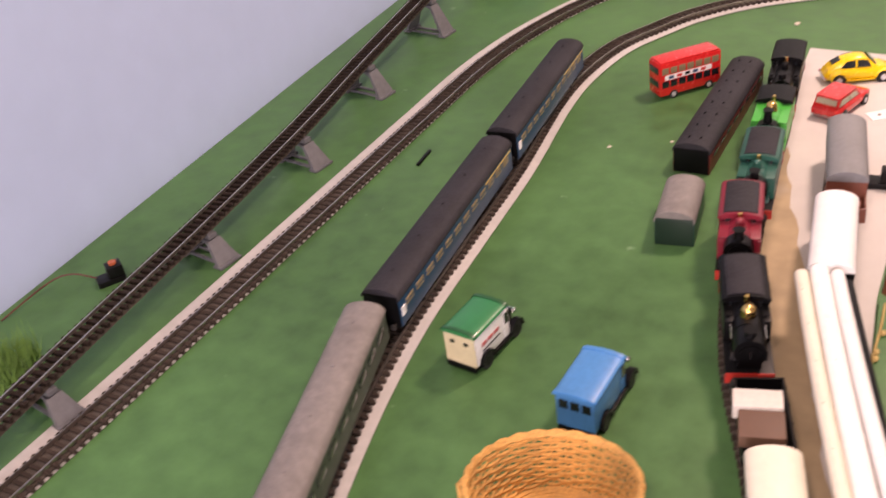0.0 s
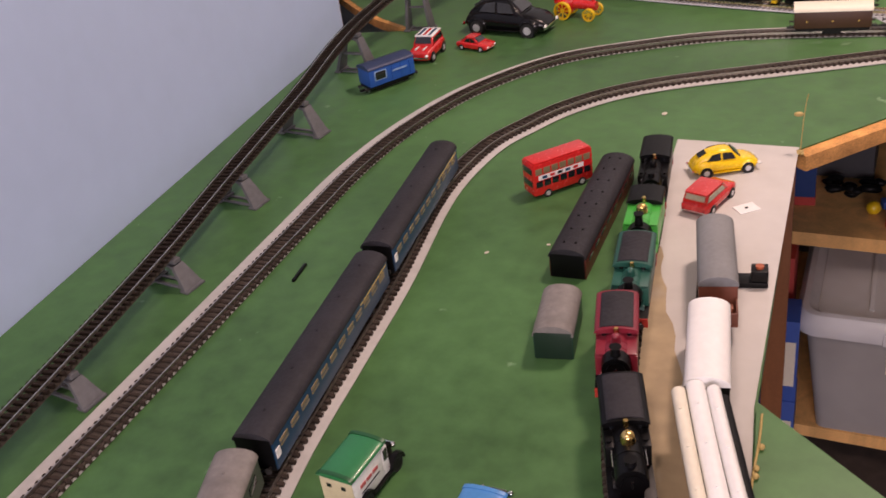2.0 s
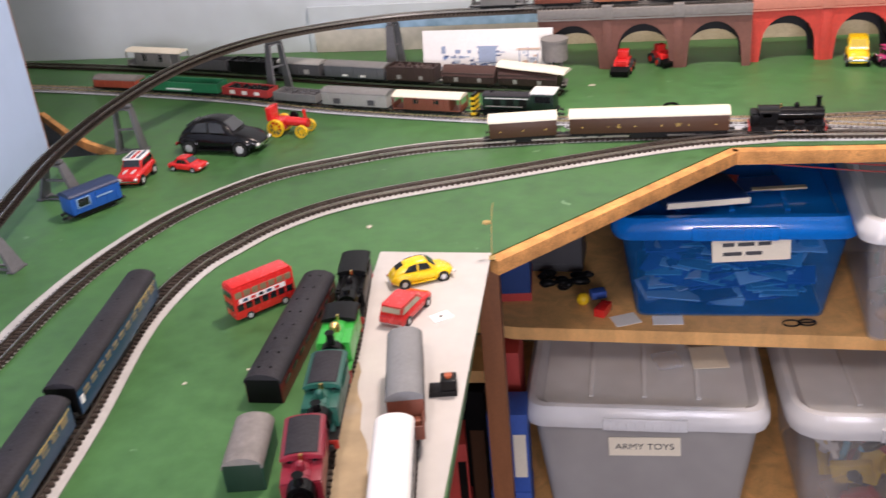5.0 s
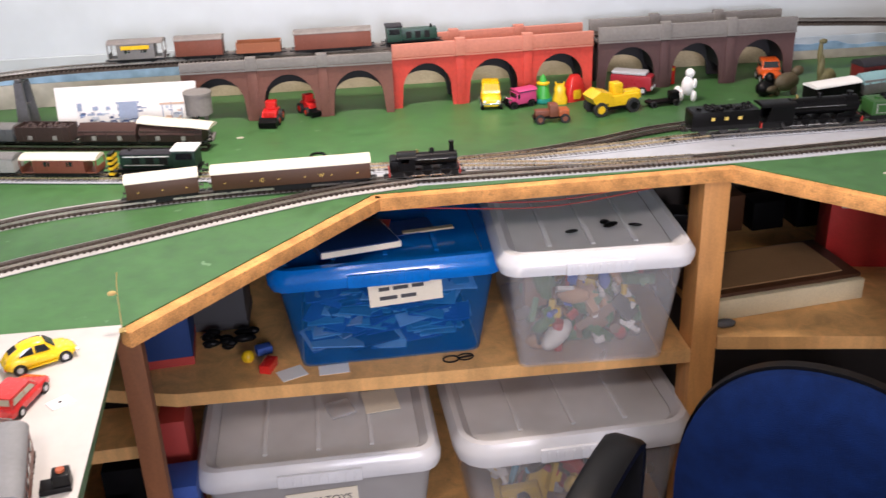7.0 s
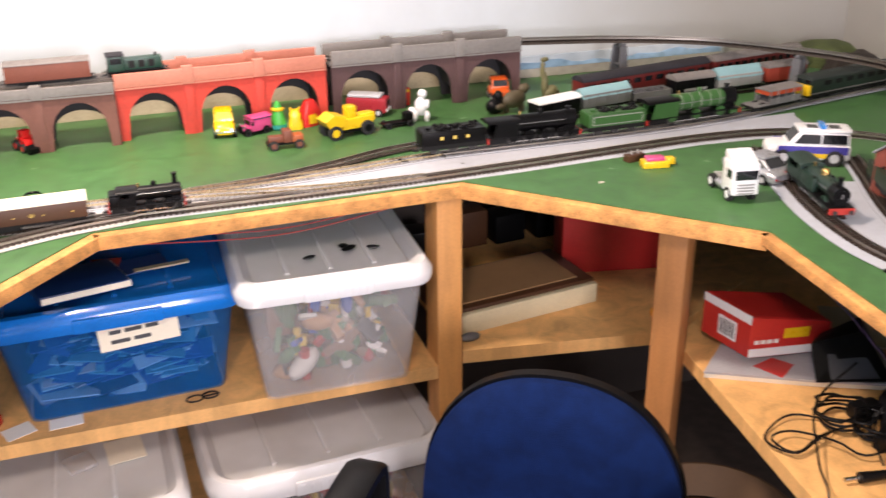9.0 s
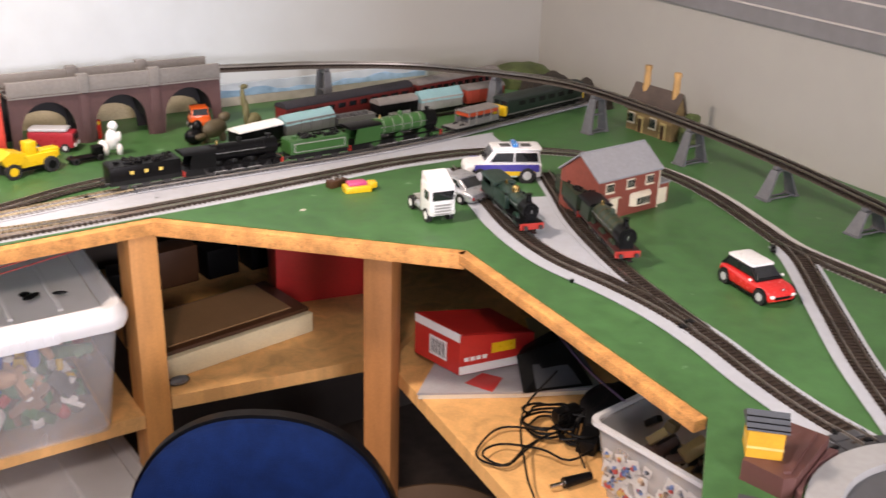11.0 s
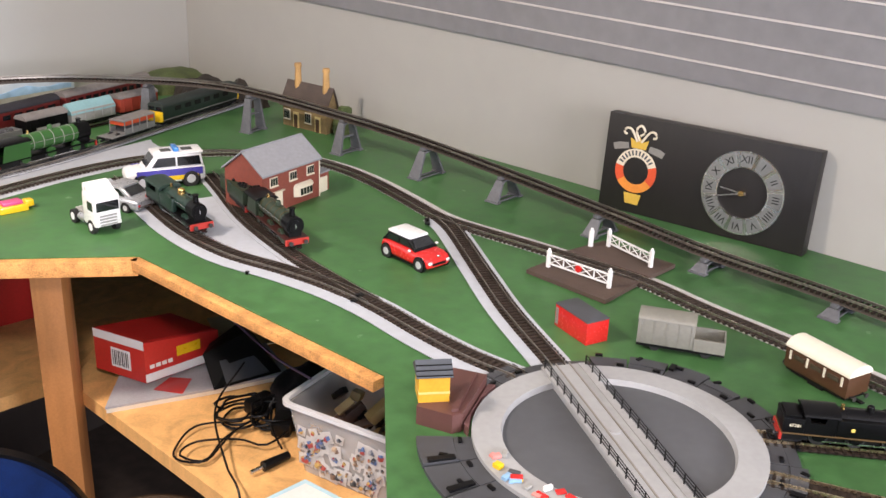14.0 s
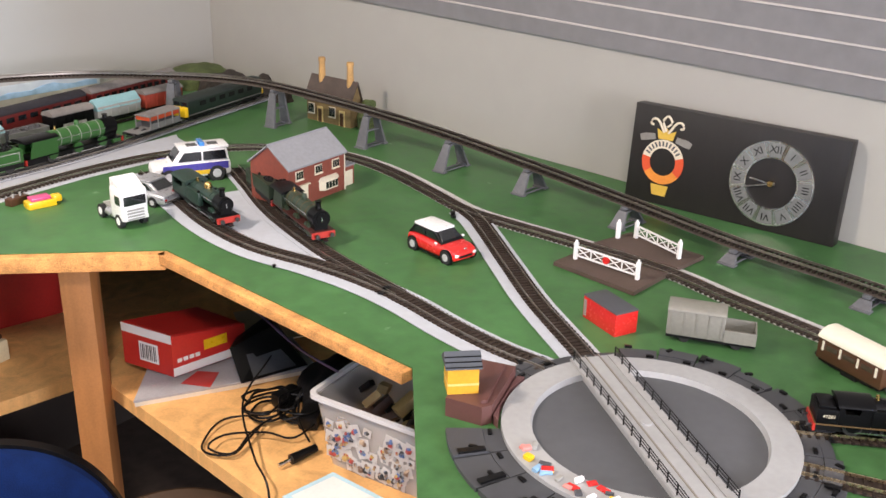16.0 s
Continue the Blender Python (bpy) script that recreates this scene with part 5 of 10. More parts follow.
brake_flat((1.744, 1.962), (1.872, 1.987), "grey flat wagon with an orange-banded cabin and grey roof", 1.15)
diesel((1.884, 1.990), (2.150, 2.042), "long dark green diesel with a yellow nose", plain("olive_black_livery", 0.010, 0.020, 0.014, 0.45), YELLOW, roof=plain("dark_green_roof", 0.020, 0.028, 0.024, 0.6), size=1.2)
wagon((1.322, 2.046), (1.420, 2.072), "black van with a white roof", SOOT, "van", roof=WHITE, eave=0.040, size=1.12)
wagon((1.430, 2.075), (1.545, 2.096), "flat wagon carrying a pale teal load", WAGGREY, "van", roof=TEAL, eave=0.042, rise=0.010, ridge=True, size=1.08)
wagon((1.555, 2.097), (1.645, 2.105), "grey open wagon with coal", WAGGREY, "open", load=WAGDK)
wagon((1.655, 2.106), (1.752, 2.113), "grey-roofed black van with white lettering", SOOT, "van", roof=ROOFGR, marks=[(0, 0.05, 0.005, LIGHTG)], eave=0.042, rise=0.009, size=1.1)
wagon((1.762, 2.114), (1.872, 2.121), "tarpaulin-covered wagon in pale teal", LIGHTG, "van", roof=TEAL, eave=0.040, rise=0.013, ridge=True, size=1.12)
wagon((1.886, 2.122), (1.990, 2.128), "red-brown van with a grey roof", plain("red_van", 0.30, 0.045, 0.025, 0.5), "van", roof=ROOFGR, eave=0.044, rise=0.008, size=1.12)
coach((1.462, 2.145), (1.792, 2.202), "long maroon coach with a grey roof beside the wall", MAROON, ROOFDK, windows=11, eave=0.046, size=1.12)
coach((1.808, 2.205), (2.062, 2.247), "long maroon and grey coach in the corner", MAROON, ROOFGR, windows=11, eave=0.046, size=1.12)

# ---- road vehicles ----
CHROME = plain("chrome", 0.7, 0.7, 0.7, 0.12, metal=1.0)
LAMP = plain("clear_lamp", 0.75, 0.75, 0.72, 0.15, coat=0.5)
REDLAMP = plain("red_lamp", 0.4, 0.01, 0.01, 0.2, coat=0.5)


def rounded(x, hw, z0, z1, k=0.35, n=4):
    """A ring of a rounded rectangle across the vehicle at x."""
    r = min(hw, (z1 - z0) / 2) * k * 2
    r = min(r, hw * 0.95, (z1 - z0) * 0.48)
    pts = []
    for cx, cz, a0 in ((hw - r, z1 - r, 0), (-hw + r, z1 - r, 90), (-hw + r, z0 + r, 180), (hw - r, z0 + r, 270)):
        for i in range(n):
            a = radians(a0 + 90 * i / (n - 1))
            pts.append((x, cx + r * math.cos(a), cz + r * math.sin(a)))
    return pts


RIMSILVER = plain("dull_silver_rim", 0.58, 0.58, 0.60, 0.45, metal=0.35)


def wheel(th, x, y, r, w, hub=RIMSILVER):
    t = part("wheel", cyl(bmnew(), (x, y - w / 2, r), (x, y + w / 2, r), r, seg=20), RUBBER, th)
    s = 1 if y > 0 else -1
    bm = cyl(bmnew(), (x, y + s * w * 0.3, r), (x, y + s * w * 0.56, r), r * 0.62, r * 0.55, seg=16)
    part("rim", bm, hub, t)


def car(m, L, W, H, label, paint, lower, cabin, name="toy_car", roof=None, wheel_r=None, wheels=(-0.31, 0.31), hub=RIMSILVER, category="toy car", glass=None, group="toy cars", k=0.35, bumpers=True, lamps=True, win=1.0, pillars=None):
    """A toy car from stations (position, half width, bottom, top), each as shares of length, width and height; its front is +x."""
    th = thing(name, m, label, category, group)
    ring = lambda s, kk: rounded(s[0] * L, s[1] * W / 2, s[2] * H, s[3] * H, kk)
    part("body", loft(bmnew(), [ring(s, k) for s in lower]), paint, th)
    if cabin:
        gl = glass or GLASSDK
        part("cabin", loft(bmnew(), [ring(c, 0.3) for c in cabin]), pillars or paint, th)
        zt = max(c[3] for c in cabin)
        top = [c for c in cabin if c[3] > zt - 0.06]
        x0, x1, hw = min(c[0] for c in top), max(c[0] for c in top), max(c[1] for c in top)
        part("roof", loft(bmnew(), [rounded(x * L, hw * W / 2 * 1.01 * sh, (zt - 0.06) * H, (zt + 0.015) * H, 0.4) for x, sh in ((x0 - 0.03, 0.90), (x0, 1.0), (x1, 1.0), (x1 + 0.03, 0.90))]), roof or paint, th)
        zs = cabin[0][2] + 0.10

        def pane(name, corners, off):
            vs = [Vector(c) for c in corners]
            mid_ = sum(vs, Vector()) / len(vs)
            vs = [mid_ + (v - mid_) * win for v in vs]
            o = Vector(off)
            part(name, loft(bmnew(), [[v + o * 0.2 for v in vs], [v + o for v in vs]]), gl, th)

        def lerp(a_, b_, t_):
            return tuple(p_ + (q_ - p_) * t_ for p_, q_ in zip(a_, b_))

        f0, f1 = cabin[-1], cabin[-2]
        r0, r1 = cabin[0], cabin[1]
        for c0, c1, nm, d in ((f0, f1, "windscreen", 1), (r0, r1, "rear_window", -1)):
            lo, hi = lerp((c0[0], c0[1], c0[3]), (c1[0], c1[1], c1[3]), 0.16), lerp((c0[0], c0[1], c0[3]), (c1[0], c1[1], c1[3]), 0.84)
            q = [(lo[0] * L, -lo[1] * W * 0.42, lo[2] * H), (lo[0] * L, lo[1] * W * 0.42, lo[2] * H), (hi[0] * L, hi[1] * W * 0.40, hi[2] * H), (hi[0] * L, -hi[1] * W * 0.40, hi[2] * H)]
            pane(nm, q, (d * 0.0007, 0, 0.0007))
        xa, xb = r0[0] + (r1[0] - r0[0]) * 0.55, f0[0] + (f1[0] - f0[0]) * 0.45
        ta, tb = x0 + 0.03, x1 - 0.02
        mid = (xa + xb) / 2
        for s_ in (-1, 1):
            yy = hw * W / 2
            for g0, g1, h0, h1 in ((xa + 0.02, mid - 0.012, ta, mid - 0.012), (mid + 0.012, xb - 0.02, mid + 0.012, tb)):
                q = [(g0 * L, s_ * yy, zs * H), (g1 * L, s_ * yy, zs * H), (h1 * L, s_ * yy, (zt - 0.10) * H), (h0 * L, s_ * yy, (zt - 0.10) * H)]
                pane("side_window", q, (0, s_ * 0.0012, 0))
    r = wheel_r or H * 0.2
    for x in wheels:
        for s in (-1, 1):
            bm = cyl(bmnew(), (x * L, s * (W / 2 - W * 0.10), r), (x * L, s * (W / 2 + 0.0002), r), r * 1.2, seg=20)
            part("wheel_arch", bm, BLACK, th)
            wheel(th, x * L, s * (W / 2 - W * 0.05), r, W * 0.13, hub)
    xf, xb = max(s[0] for s in lower) * L, min(s[0] for s in lower) * L
    zl = (lower[-1][2] + lower[-1][3]) / 2 * H
    if lamps:
        for s in (-1, 1):
            part("headlight", ball(bmnew(), (xf - 0.0005, s * W * 0.33, zl + H * 0.04), 0.002, W * 0.08, H * 0.06, 10), LAMP, th)
            part("tail_light", ball(bmnew(), (xb + 0.0004, s * W * 0.36, zl + H * 0.02), 0.0012, W * 0.06, H * 0.05, 8), REDLAMP, th)
    if bumpers:
        for x, d in ((xf, 1), (xb, -1)):
            part("bumper", box(bmnew(), x - 0.0012, x + 0.0012, -W * 0.42, W * 0.42, lower[0][2] * H + 0.001, lower[0][2] * H + H * 0.09, 0.0005), CHROME if bumpers is True else bumpers, th)
    return th


SALOON = [(-0.5, 0.86, 0.2, 0.5), (-0.47, 0.96, 0.14, 0.56), (-0.3, 1.0, 0.12, 0.6), (0.1, 1.0, 0.12, 0.6), (0.35, 0.98, 0.12, 0.56), (0.47, 0.92, 0.14, 0.5), (0.5, 0.82, 0.2, 0.44)]
ESTATE_CAB = [(-0.46, 0.86, 0.55, 0.62), (-0.40, 0.82, 0.55, 0.97), (0.06, 0.82, 0.55, 0.98), (0.22, 0.88, 0.55, 0.6)]
HATCH = [(-0.5, 0.82, 0.2, 0.5), (-0.46, 0.95, 0.13, 0.6), (-0.25, 1.0, 0.12, 0.62), (0.15, 1.0, 0.12, 0.60), (0.36, 0.98, 0.12, 0.58), (0.47, 0.88, 0.14, 0.50), (0.5, 0.72, 0.2, 0.42)]
MINI_CAB = [(-0.46, 0.84, 0.58, 0.64), (-0.40, 0.80, 0.58, 0.97), (0.08, 0.80, 0.58, 0.98), (0.20, 0.88, 0.56, 0.62)]
SPORT_CAB = [(-0.36, 0.72, 0.5, 0.58), (-0.18, 0.70, 0.5, 0.97), (0.05, 0.70, 0.5, 0.98), (0.24, 0.82, 0.5, 0.58)]
BEETLE_LOW = [(-0.5, 0.55, 0.2, 0.34), (-0.45, 0.80, 0.14, 0.50), (-0.34, 0.92, 0.12, 0.64), (-0.15, 0.96, 0.12, 0.66), (0.12, 0.96, 0.12, 0.62), (0.30, 0.88, 0.12, 0.58), (0.43, 0.74, 0.13, 0.46), (0.5, 0.5, 0.18, 0.32)]
ROUND = plain("shiny_yellow", 0.90, 0.58, 0.006, 0.25, coat=0.5)
CARRED = plain("shiny_red", 0.58, 0.02, 0.018, 0.25, coat=0.5)
CARBLACK = mat("shiny_black", (0.006, 0.006, 0.007), 0.2, scale=80, spec=0.3)
SILVER = plain("silver_paint", 0.45, 0.46, 0.48, 0.3, metal=0.6)
CARWHITE = plain("glossy_white", 0.82, 0.82, 0.82, 0.3, coat=0.4)


def fenders(th, L, W, H, paint, xs):
    for x in xs:
        for s in (-1, 1):
            part("fender", ball(bmnew(), (x * L, s * W * 0.40, H * 0.28), L * 0.13, W * 0.12, H * 0.22, 14), paint, th)


def beetle(m, L, W, H, label, paint, glass):
    """A round-backed toy car: lofted body and cabin, four separate wings, split side windows."""
    c = car(m, L, W, H, label, paint, BEETLE_LOW, None, k=0.6)
    prof = ((-0.47, 0.52, 0.44), (-0.43, 0.60, 0.60), (-0.36, 0.66, 0.75), (-0.27, 0.70, 0.87), (-0.17, 0.73, 0.955), (-0.06, 0.745, 1.0), (0.03, 0.75, 0.985), (0.09, 0.755, 0.92), (0.15, 0.775, 0.77), (0.21, 0.80, 0.62), (0.26, 0.80, 0.54))
    cab = part("cabin", loft(bmnew(), [rounded(x * L, w * W / 2, 0.36 * H, z * H, 0.62, 6) for x, w, z in prof]), paint, c)

    def sheet(name, q, off):
        vs, o = [Vector((x * L, y * W / 2, z * H)) for x, y, z in q], Vector(off) * W
        part(name, loft(bmnew(), [[v - o * 0.5 for v in vs], [v + o for v in vs]]), glass, cab)

    for s in (-1, 1):
        sheet("side_window", [(-0.055, s * 0.735, 0.62), (0.135, s * 0.765, 0.62), (0.085, s * 0.66, 0.87), (-0.055, s * 0.63, 0.90)], (0, s * 0.03, 0.012))
        sheet("side_window", [(-0.285, s * 0.690, 0.62), (-0.085, s * 0.735, 0.62), (-0.085, s * 0.63, 0.90), (-0.205, s * 0.60, 0.85)], (0, s * 0.03, 0.012))
    sheet("windscreen", [(0.215, -0.58, 0.645), (0.215, 0.58, 0.645), (0.110, 0.50, 0.895), (0.110, -0.50, 0.895)], (0.02, 0, 0.02))
    sheet("rear_window", [(-0.385, -0.30, 0.72), (-0.385, 0.30, 0.72), (-0.270, 0.28, 0.885), (-0.270, -0.28, 0.885)], (-0.02, 0, 0.02))
    fenders(c, L, W, H, paint, (-0.31, 0.31))
    for s in (-1, 1):
        part("running_board", box(bmnew(), -L * 0.20, L * 0.20, s * W * 0.44 - W * 0.05, s * W * 0.44 + W * 0.05, H * 0.13, H * 0.18, H * 0.01), paint, c)
    return c


m, L = between((0.093, 1.337), (0.156, 1.371))
beetle(m @ pose(0, 0, 0.0018), 0.078, 0.034, 0.030, "yellow rounded toy beetle car on the shed yard", ROUND, GLASSDK)
m, L = between((0.116, 1.238), (0.135, 1.306))
car(m @ pose(0, 0, 0.0018), 0.072, 0.033, 0.027, "red toy estate car with cream windows", CARRED, SALOON, ESTATE_CAB, glass=plain("cloudy_window", 0.42, 0.38, 0.28, 0.25))


def bus(m, L, W, H, label):
    th = thing("toy_bus", m, label, "toy bus")
    part("body", box(bmnew(), -L / 2, L / 2, -W / 2, W / 2, H * 0.10, H, 0.0025), CARRED, th)
    part("roof", box(bmnew(), -L / 2 + 0.002, L / 2 - 0.002, -W / 2 + 0.001, W / 2 - 0.001, H, H + 0.0015, 0.0007), CARRED, th)
    for z0, z1 in ((0.34, 0.52), (0.70, 0.88)):
        for i in range(7):
            x = -L / 2 + L * (0.09 + 0.135 * i)
            for s in (-1, 1):
                part("window", box(bmnew(), x - L * 0.055, x + L * 0.055, s * W / 2 - 0.0005, s * W / 2 + 0.0005, H * z0, H * z1, 0.0004), WARMGLASS if z0 > 0.5 else GLASSDK, th)
        for k in (-1, 1):
            part("end_window", box(bmnew(), k * L / 2 - 0.0005, k * L / 2 + 0.0005, -W * 0.38, W * 0.38, H * z0, H * z1, 0.0004), GLASSDK, th)
    for s in (-1, 1):
        part("advert", box(bmnew(), -L * 0.42, L * 0.34, s * W / 2 - 0.0006, s * W / 2 + 0.0006, H * 0.545, H * 0.675), WHITE, th, "white advert strip")
        for i in range(5):
            part("advert_bar", box(bmnew(), -L * 0.36 + i * L * 0.13, -L * 0.36 + i * L * 0.13 + L * 0.08, s * W / 2 - 0.0008, s * W / 2 + 0.0008, H * 0.57, H * 0.65), (BLUE, RED, SOOT)[i % 3], th)
    for x in (-0.28, 0.30):
        for s in (-1, 1):
            wheel(th, x * L, s * (W / 2 - 0.0015), H * 0.115, 0.004)
    for s in (-1, 1):
        part("headlight", cyl(bmnew(), (L / 2, s * W * 0.32, H * 0.2), (L / 2 + 0.0008, s * W * 0.32, H * 0.2), 0.0018, seg=10), LAMP, th)
    return th


m, L = between((-0.079, 1.248), (-0.026, 1.311))
bus(m, 0.080, 0.027, 0.045, "red double-decker toy bus with white adverts")


def box_van(m, L, W, H, label, lowerc, roofc, cabc, name="toy_van", rear=2, rearc=None, rim=None, bars=None):
    """A delivery van with its front at +x: box body, roof with raised ends, cab, bonnet, running boards and wheels."""
    th = thing(name, m, label, "toy van", "toy vans")
    part("body", box(bmnew(), -L / 2 + 0.001, L * 0.12, -W / 2, W / 2, H * 0.20, H * 0.90, 0.0015), lowerc, th)
    part("rear_panel", box(bmnew(), -L / 2, -L / 2 + 0.0009, -W * 0.485, W * 0.485, H * 0.20, H * 0.895), rearc or lowerc, th)
    part("roof", loft(bmnew(), [[(x, y, z) for y, z in roof_section(W / 2 + 0.0006, H * 0.90, H * 0.075)] for x in (-L / 2 - 0.001, L * 0.2)]), roofc, th)
    for x in (-L / 2 + 0.0012, L * 0.2):
        part("roof_rim", loft(bmnew(), [[(x + d, y, z) for y, z in roof_section(W / 2 + 0.0010, H * 0.915, H * 0.078)] for d in (-0.0020, 0.0016)]), rim or roofc, th)
    part("cab", box(bmnew(), L * 0.12, L * 0.24, -W / 2, W / 2, H * 0.20, H * 0.80, 0.001), lowerc, th)
    part("windscreen", box(bmnew(), L * 0.24, L * 0.246, -W * 0.42, W * 0.42, H * 0.52, H * 0.78), GLASSDK, th)
    part("bonnet", box(bmnew(), L * 0.24, L * 0.46, -W * 0.27, W * 0.27, H * 0.2, H * 0.5, 0.0015), cabc, th)
    part("grille", box(bmnew(), L * 0.46, L * 0.475, -W * 0.24, W * 0.24, H * 0.2, H * 0.5), CHROME, th)
    part("chassis", box(bmnew(), -L / 2 - 0.0015, L * 0.48, -W * 0.46, W * 0.46, H * 0.10, H * 0.20), SOOT, th)
    for i in range(rear):
        y = (i - (rear - 1) / 2) * W * (0.44 if rear == 2 else 0.29)
        w, h0, h1 = (W * 0.07, 0.66, 0.74) if rear == 2 else (W * 0.11, 0.62, 0.80)
        part("rear_window", box(bmnew(), -L / 2 - 0.0005, -L / 2 + 0.0001, y - w, y + w, H * h0, H * h1), GLASSDK, th)
    for s in (-1, 1):
        part("side_window", box(bmnew(), L * 0.14, L * 0.22, s * W / 2 - 0.0004, s * W / 2 + 0.0004, H * 0.52, H * 0.76), GLASSDK, th)
        part("running_board", box(bmnew(), -L * 0.16, L * 0.30, s * W * 0.47 - 0.0026, s * W * 0.47 + 0.0026, H * 0.12, H * 0.19, 0.0006), SOOT, th)
        for x in (-0.30, 0.36):
            arch = [(L * x + H * 0.23 * math.cos(radians(a)), H * 0.18 + H * 0.23 * math.sin(radians(a))) for a in range(0, 181, 20)] + [(L * x + H * 0.18 * math.cos(radians(a)), H * 0.18 + H * 0.18 * math.sin(radians(a))) for a in range(180, -1, -20)]
            part("mudguard", side_prism(bmnew(), arch, s * W / 2 - 0.0030, s * W / 2 + 0.0022), SOOT, th)
            wheel(th, x * L, s * (W / 2 - 0.0008), H * 0.17, 0.005, SOOT)
        part("headlight", ball(bmnew(), (L * 0.44, s * W * 0.36, H * 0.50), 0.0024, 0.0026, 0.0026, 8), CHROME, th)
        if bars:
            for i in range(3):
                part("sign_bar", box(bmnew(), -L * 0.36 + i * L * 0.13, -L * 0.36 + i * L * 0.13 + L * 0.10, s * W / 2 - 0.0006, s * W / 2 + 0.0006, H * 0.56, H * 0.63), bars, th)
            part("sign_line", box(bmnew(), -L * 0.36, L * 0.02, s * W / 2 - 0.0005, s * W / 2 + 0.0005, H * 0.44, H * 0.46), SOOT, th)
        else:
            part("side_stripe", box(bmnew(), -L / 2 + 0.002, L * 0.12, s * W / 2 - 0.0005, s * W / 2 + 0.0005, H * 0.82, H * 0.885), plain("dark_blue_stripe", 0.012, 0.035, 0.10, 0.4), th)
    return th


m = between((-0.042, 0.736), (-0.038, 0.804))[0]
box_van(m, 0.068, 0.030, 0.043, "white delivery van with a green roof and cream rear", CARWHITE, plain("green_van_roof", 0.012, 0.17, 0.055, 0.4, coat=0.2), SOOT, rearc=plain("cream_van_rear", 0.56, 0.50, 0.32, 0.45), rim=plain("dark_green_rim", 0.006, 0.075, 0.022, 0.4), bars=plain("faded_red_print", 0.45, 0.10, 0.10, 0.5))
m = between((0.073, 0.705), (0.072, 0.782))[0]
bl = plain("sky_blue_van", 0.05, 0.22, 0.50, 0.4, coat=0.2)
box_van(m, 0.076, 0.031, 0.042, "sky blue delivery van with a black bonnet", bl, bl, SOOT, rear=3)
# small cars and the wagon by the wall
th = wagon((-0.446, 1.517), (-0.404, 1.586), "blue toy wagon with a dark window standing on the board", plain("toy_blue", 0.015, 0.085, 0.36, 0.4), "van", roof=plain("navy_roof", 0.02, 0.035, 0.09, 0.5), lift=-0.0083, eave=0.046, hw=0.0175, floor=0.0195)
part("window", box(bmnew(), -0.030, -0.012, -0.0189, -0.0180, 0.029, 0.041, 0.0004), GLASSDK, th)
part("window_frame", box(bmnew(), -0.032, -0.010, -0.0186, -0.0179, 0.0275, 0.0425, 0.0003), plain("pale_blue_frame", 0.20, 0.32, 0.52, 0.5), th)
part("sign_bar", box(bmnew(), 0.000, 0.026, -0.0188, -0.0180, 0.034, 0.0365), plain("pale_blue_frame", 0.20, 0.32, 0.52, 0.5), th)
m, L = between((-0.416, 1.705), (-0.412, 1.640))
mj = car(m, 0.072, 0.040, 0.038, "red toy hatchback with a flag-painted roof and white stripes", CARRED, HATCH, MINI_CAB, roof=CARWHITE)
for a in (-1, 0, 1):
    part("roof_stripe", box(bmnew(), -0.027, 0.005, a * 0.009 - 0.0022, a * 0.009 + 0.0022, 0.0377, 0.0384), (BLUE, CARRED, BLUE)[a + 1], mj)
for s in (-1, 1):
    part("bonnet_stripe", box(bmnew(), 0.016, 0.030, s * 0.007 - 0.0018, s * 0.007 + 0.0018, 0.0212, 0.0226), CARWHITE, mj)
m, L = between((-0.376, 1.722), (-0.314, 1.708))
car(m, 0.062, 0.030, 0.022, "small bright red toy sports car", CARRED, SALOON, SPORT_CAB)
m, L = between((-0.395, 1.812), (-0.242, 1.796))
beetle(m, 0.155, 0.066, 0.060, "large shiny black toy beetle car", CARBLACK, plain("grey_car_glass", 0.05, 0.055, 0.06, 0.12))


def traction_engine(m, label, body, wheelc, s=1.0):
    th = thing("toy_traction_engine", m @ Matrix.Scale(s, 4), label, "toy tractor")
    part("boiler", cyl(bmnew(), (-0.005, 0, 0.026), (0.040, 0, 0.024), 0.009, seg=16), body, th)
    part("cab", box(bmnew(), -0.034, -0.006, -0.015, 0.015, 0.012, 0.032, 0.001), body, th)
    part("canopy", box(bmnew(), -0.040, -0.030, -0.016, 0.016, 0.030, 0.056, 0.001), body, th)
    part("chimney", cyl(bmnew(), (0.034, 0, 0.032), (0.034, 0, 0.050), 0.003, 0.0038, seg=10), body, th)
    part("flywheel", cyl(bmnew(), (0.004, 0.012, 0.032), (0.004, 0.016, 0.032), 0.009, seg=18), SOOT, th)
    for sd in (-1, 1):
        for x, r in ((-0.022, 0.017), (0.032, 0.012)):
            bm = bmnew()
            lathe(bm, [(r, -0.0035), (r, 0.0035), (r * 0.82, 0.0035), (r * 0.82, -0.0035), (r, -0.0035)], 24)
            at = pose(x, sd * 0.019, r, 90)
            bmesh.ops.transform(bm, matrix=at, verts=bm.verts)
            wl = part("wheel", bm, wheelc, th)
            for i in range(8):
                a = i * math.pi / 4
                part("spoke", cyl(bmnew(), at @ Vector((0.002 * math.cos(a), 0.002 * math.sin(a), 0)), at @ Vector((r * 0.86 * math.cos(a), r * 0.86 * math.sin(a), 0)), 0.0012, seg=6), wheelc, wl)
            part("hub", cyl(bmnew(), at @ Vector((0, 0, -0.003)), at @ Vector((0, 0, 0.003)), 0.003, seg=10), wheelc, wl)
    return th


m, L = between((-0.262, 1.878), (-0.182, 1.868))
traction_engine(m, "red toy traction engine with yellow spoked wheels", CARRED, YELLOW, 0.9)

# ---- toys before the arches ----


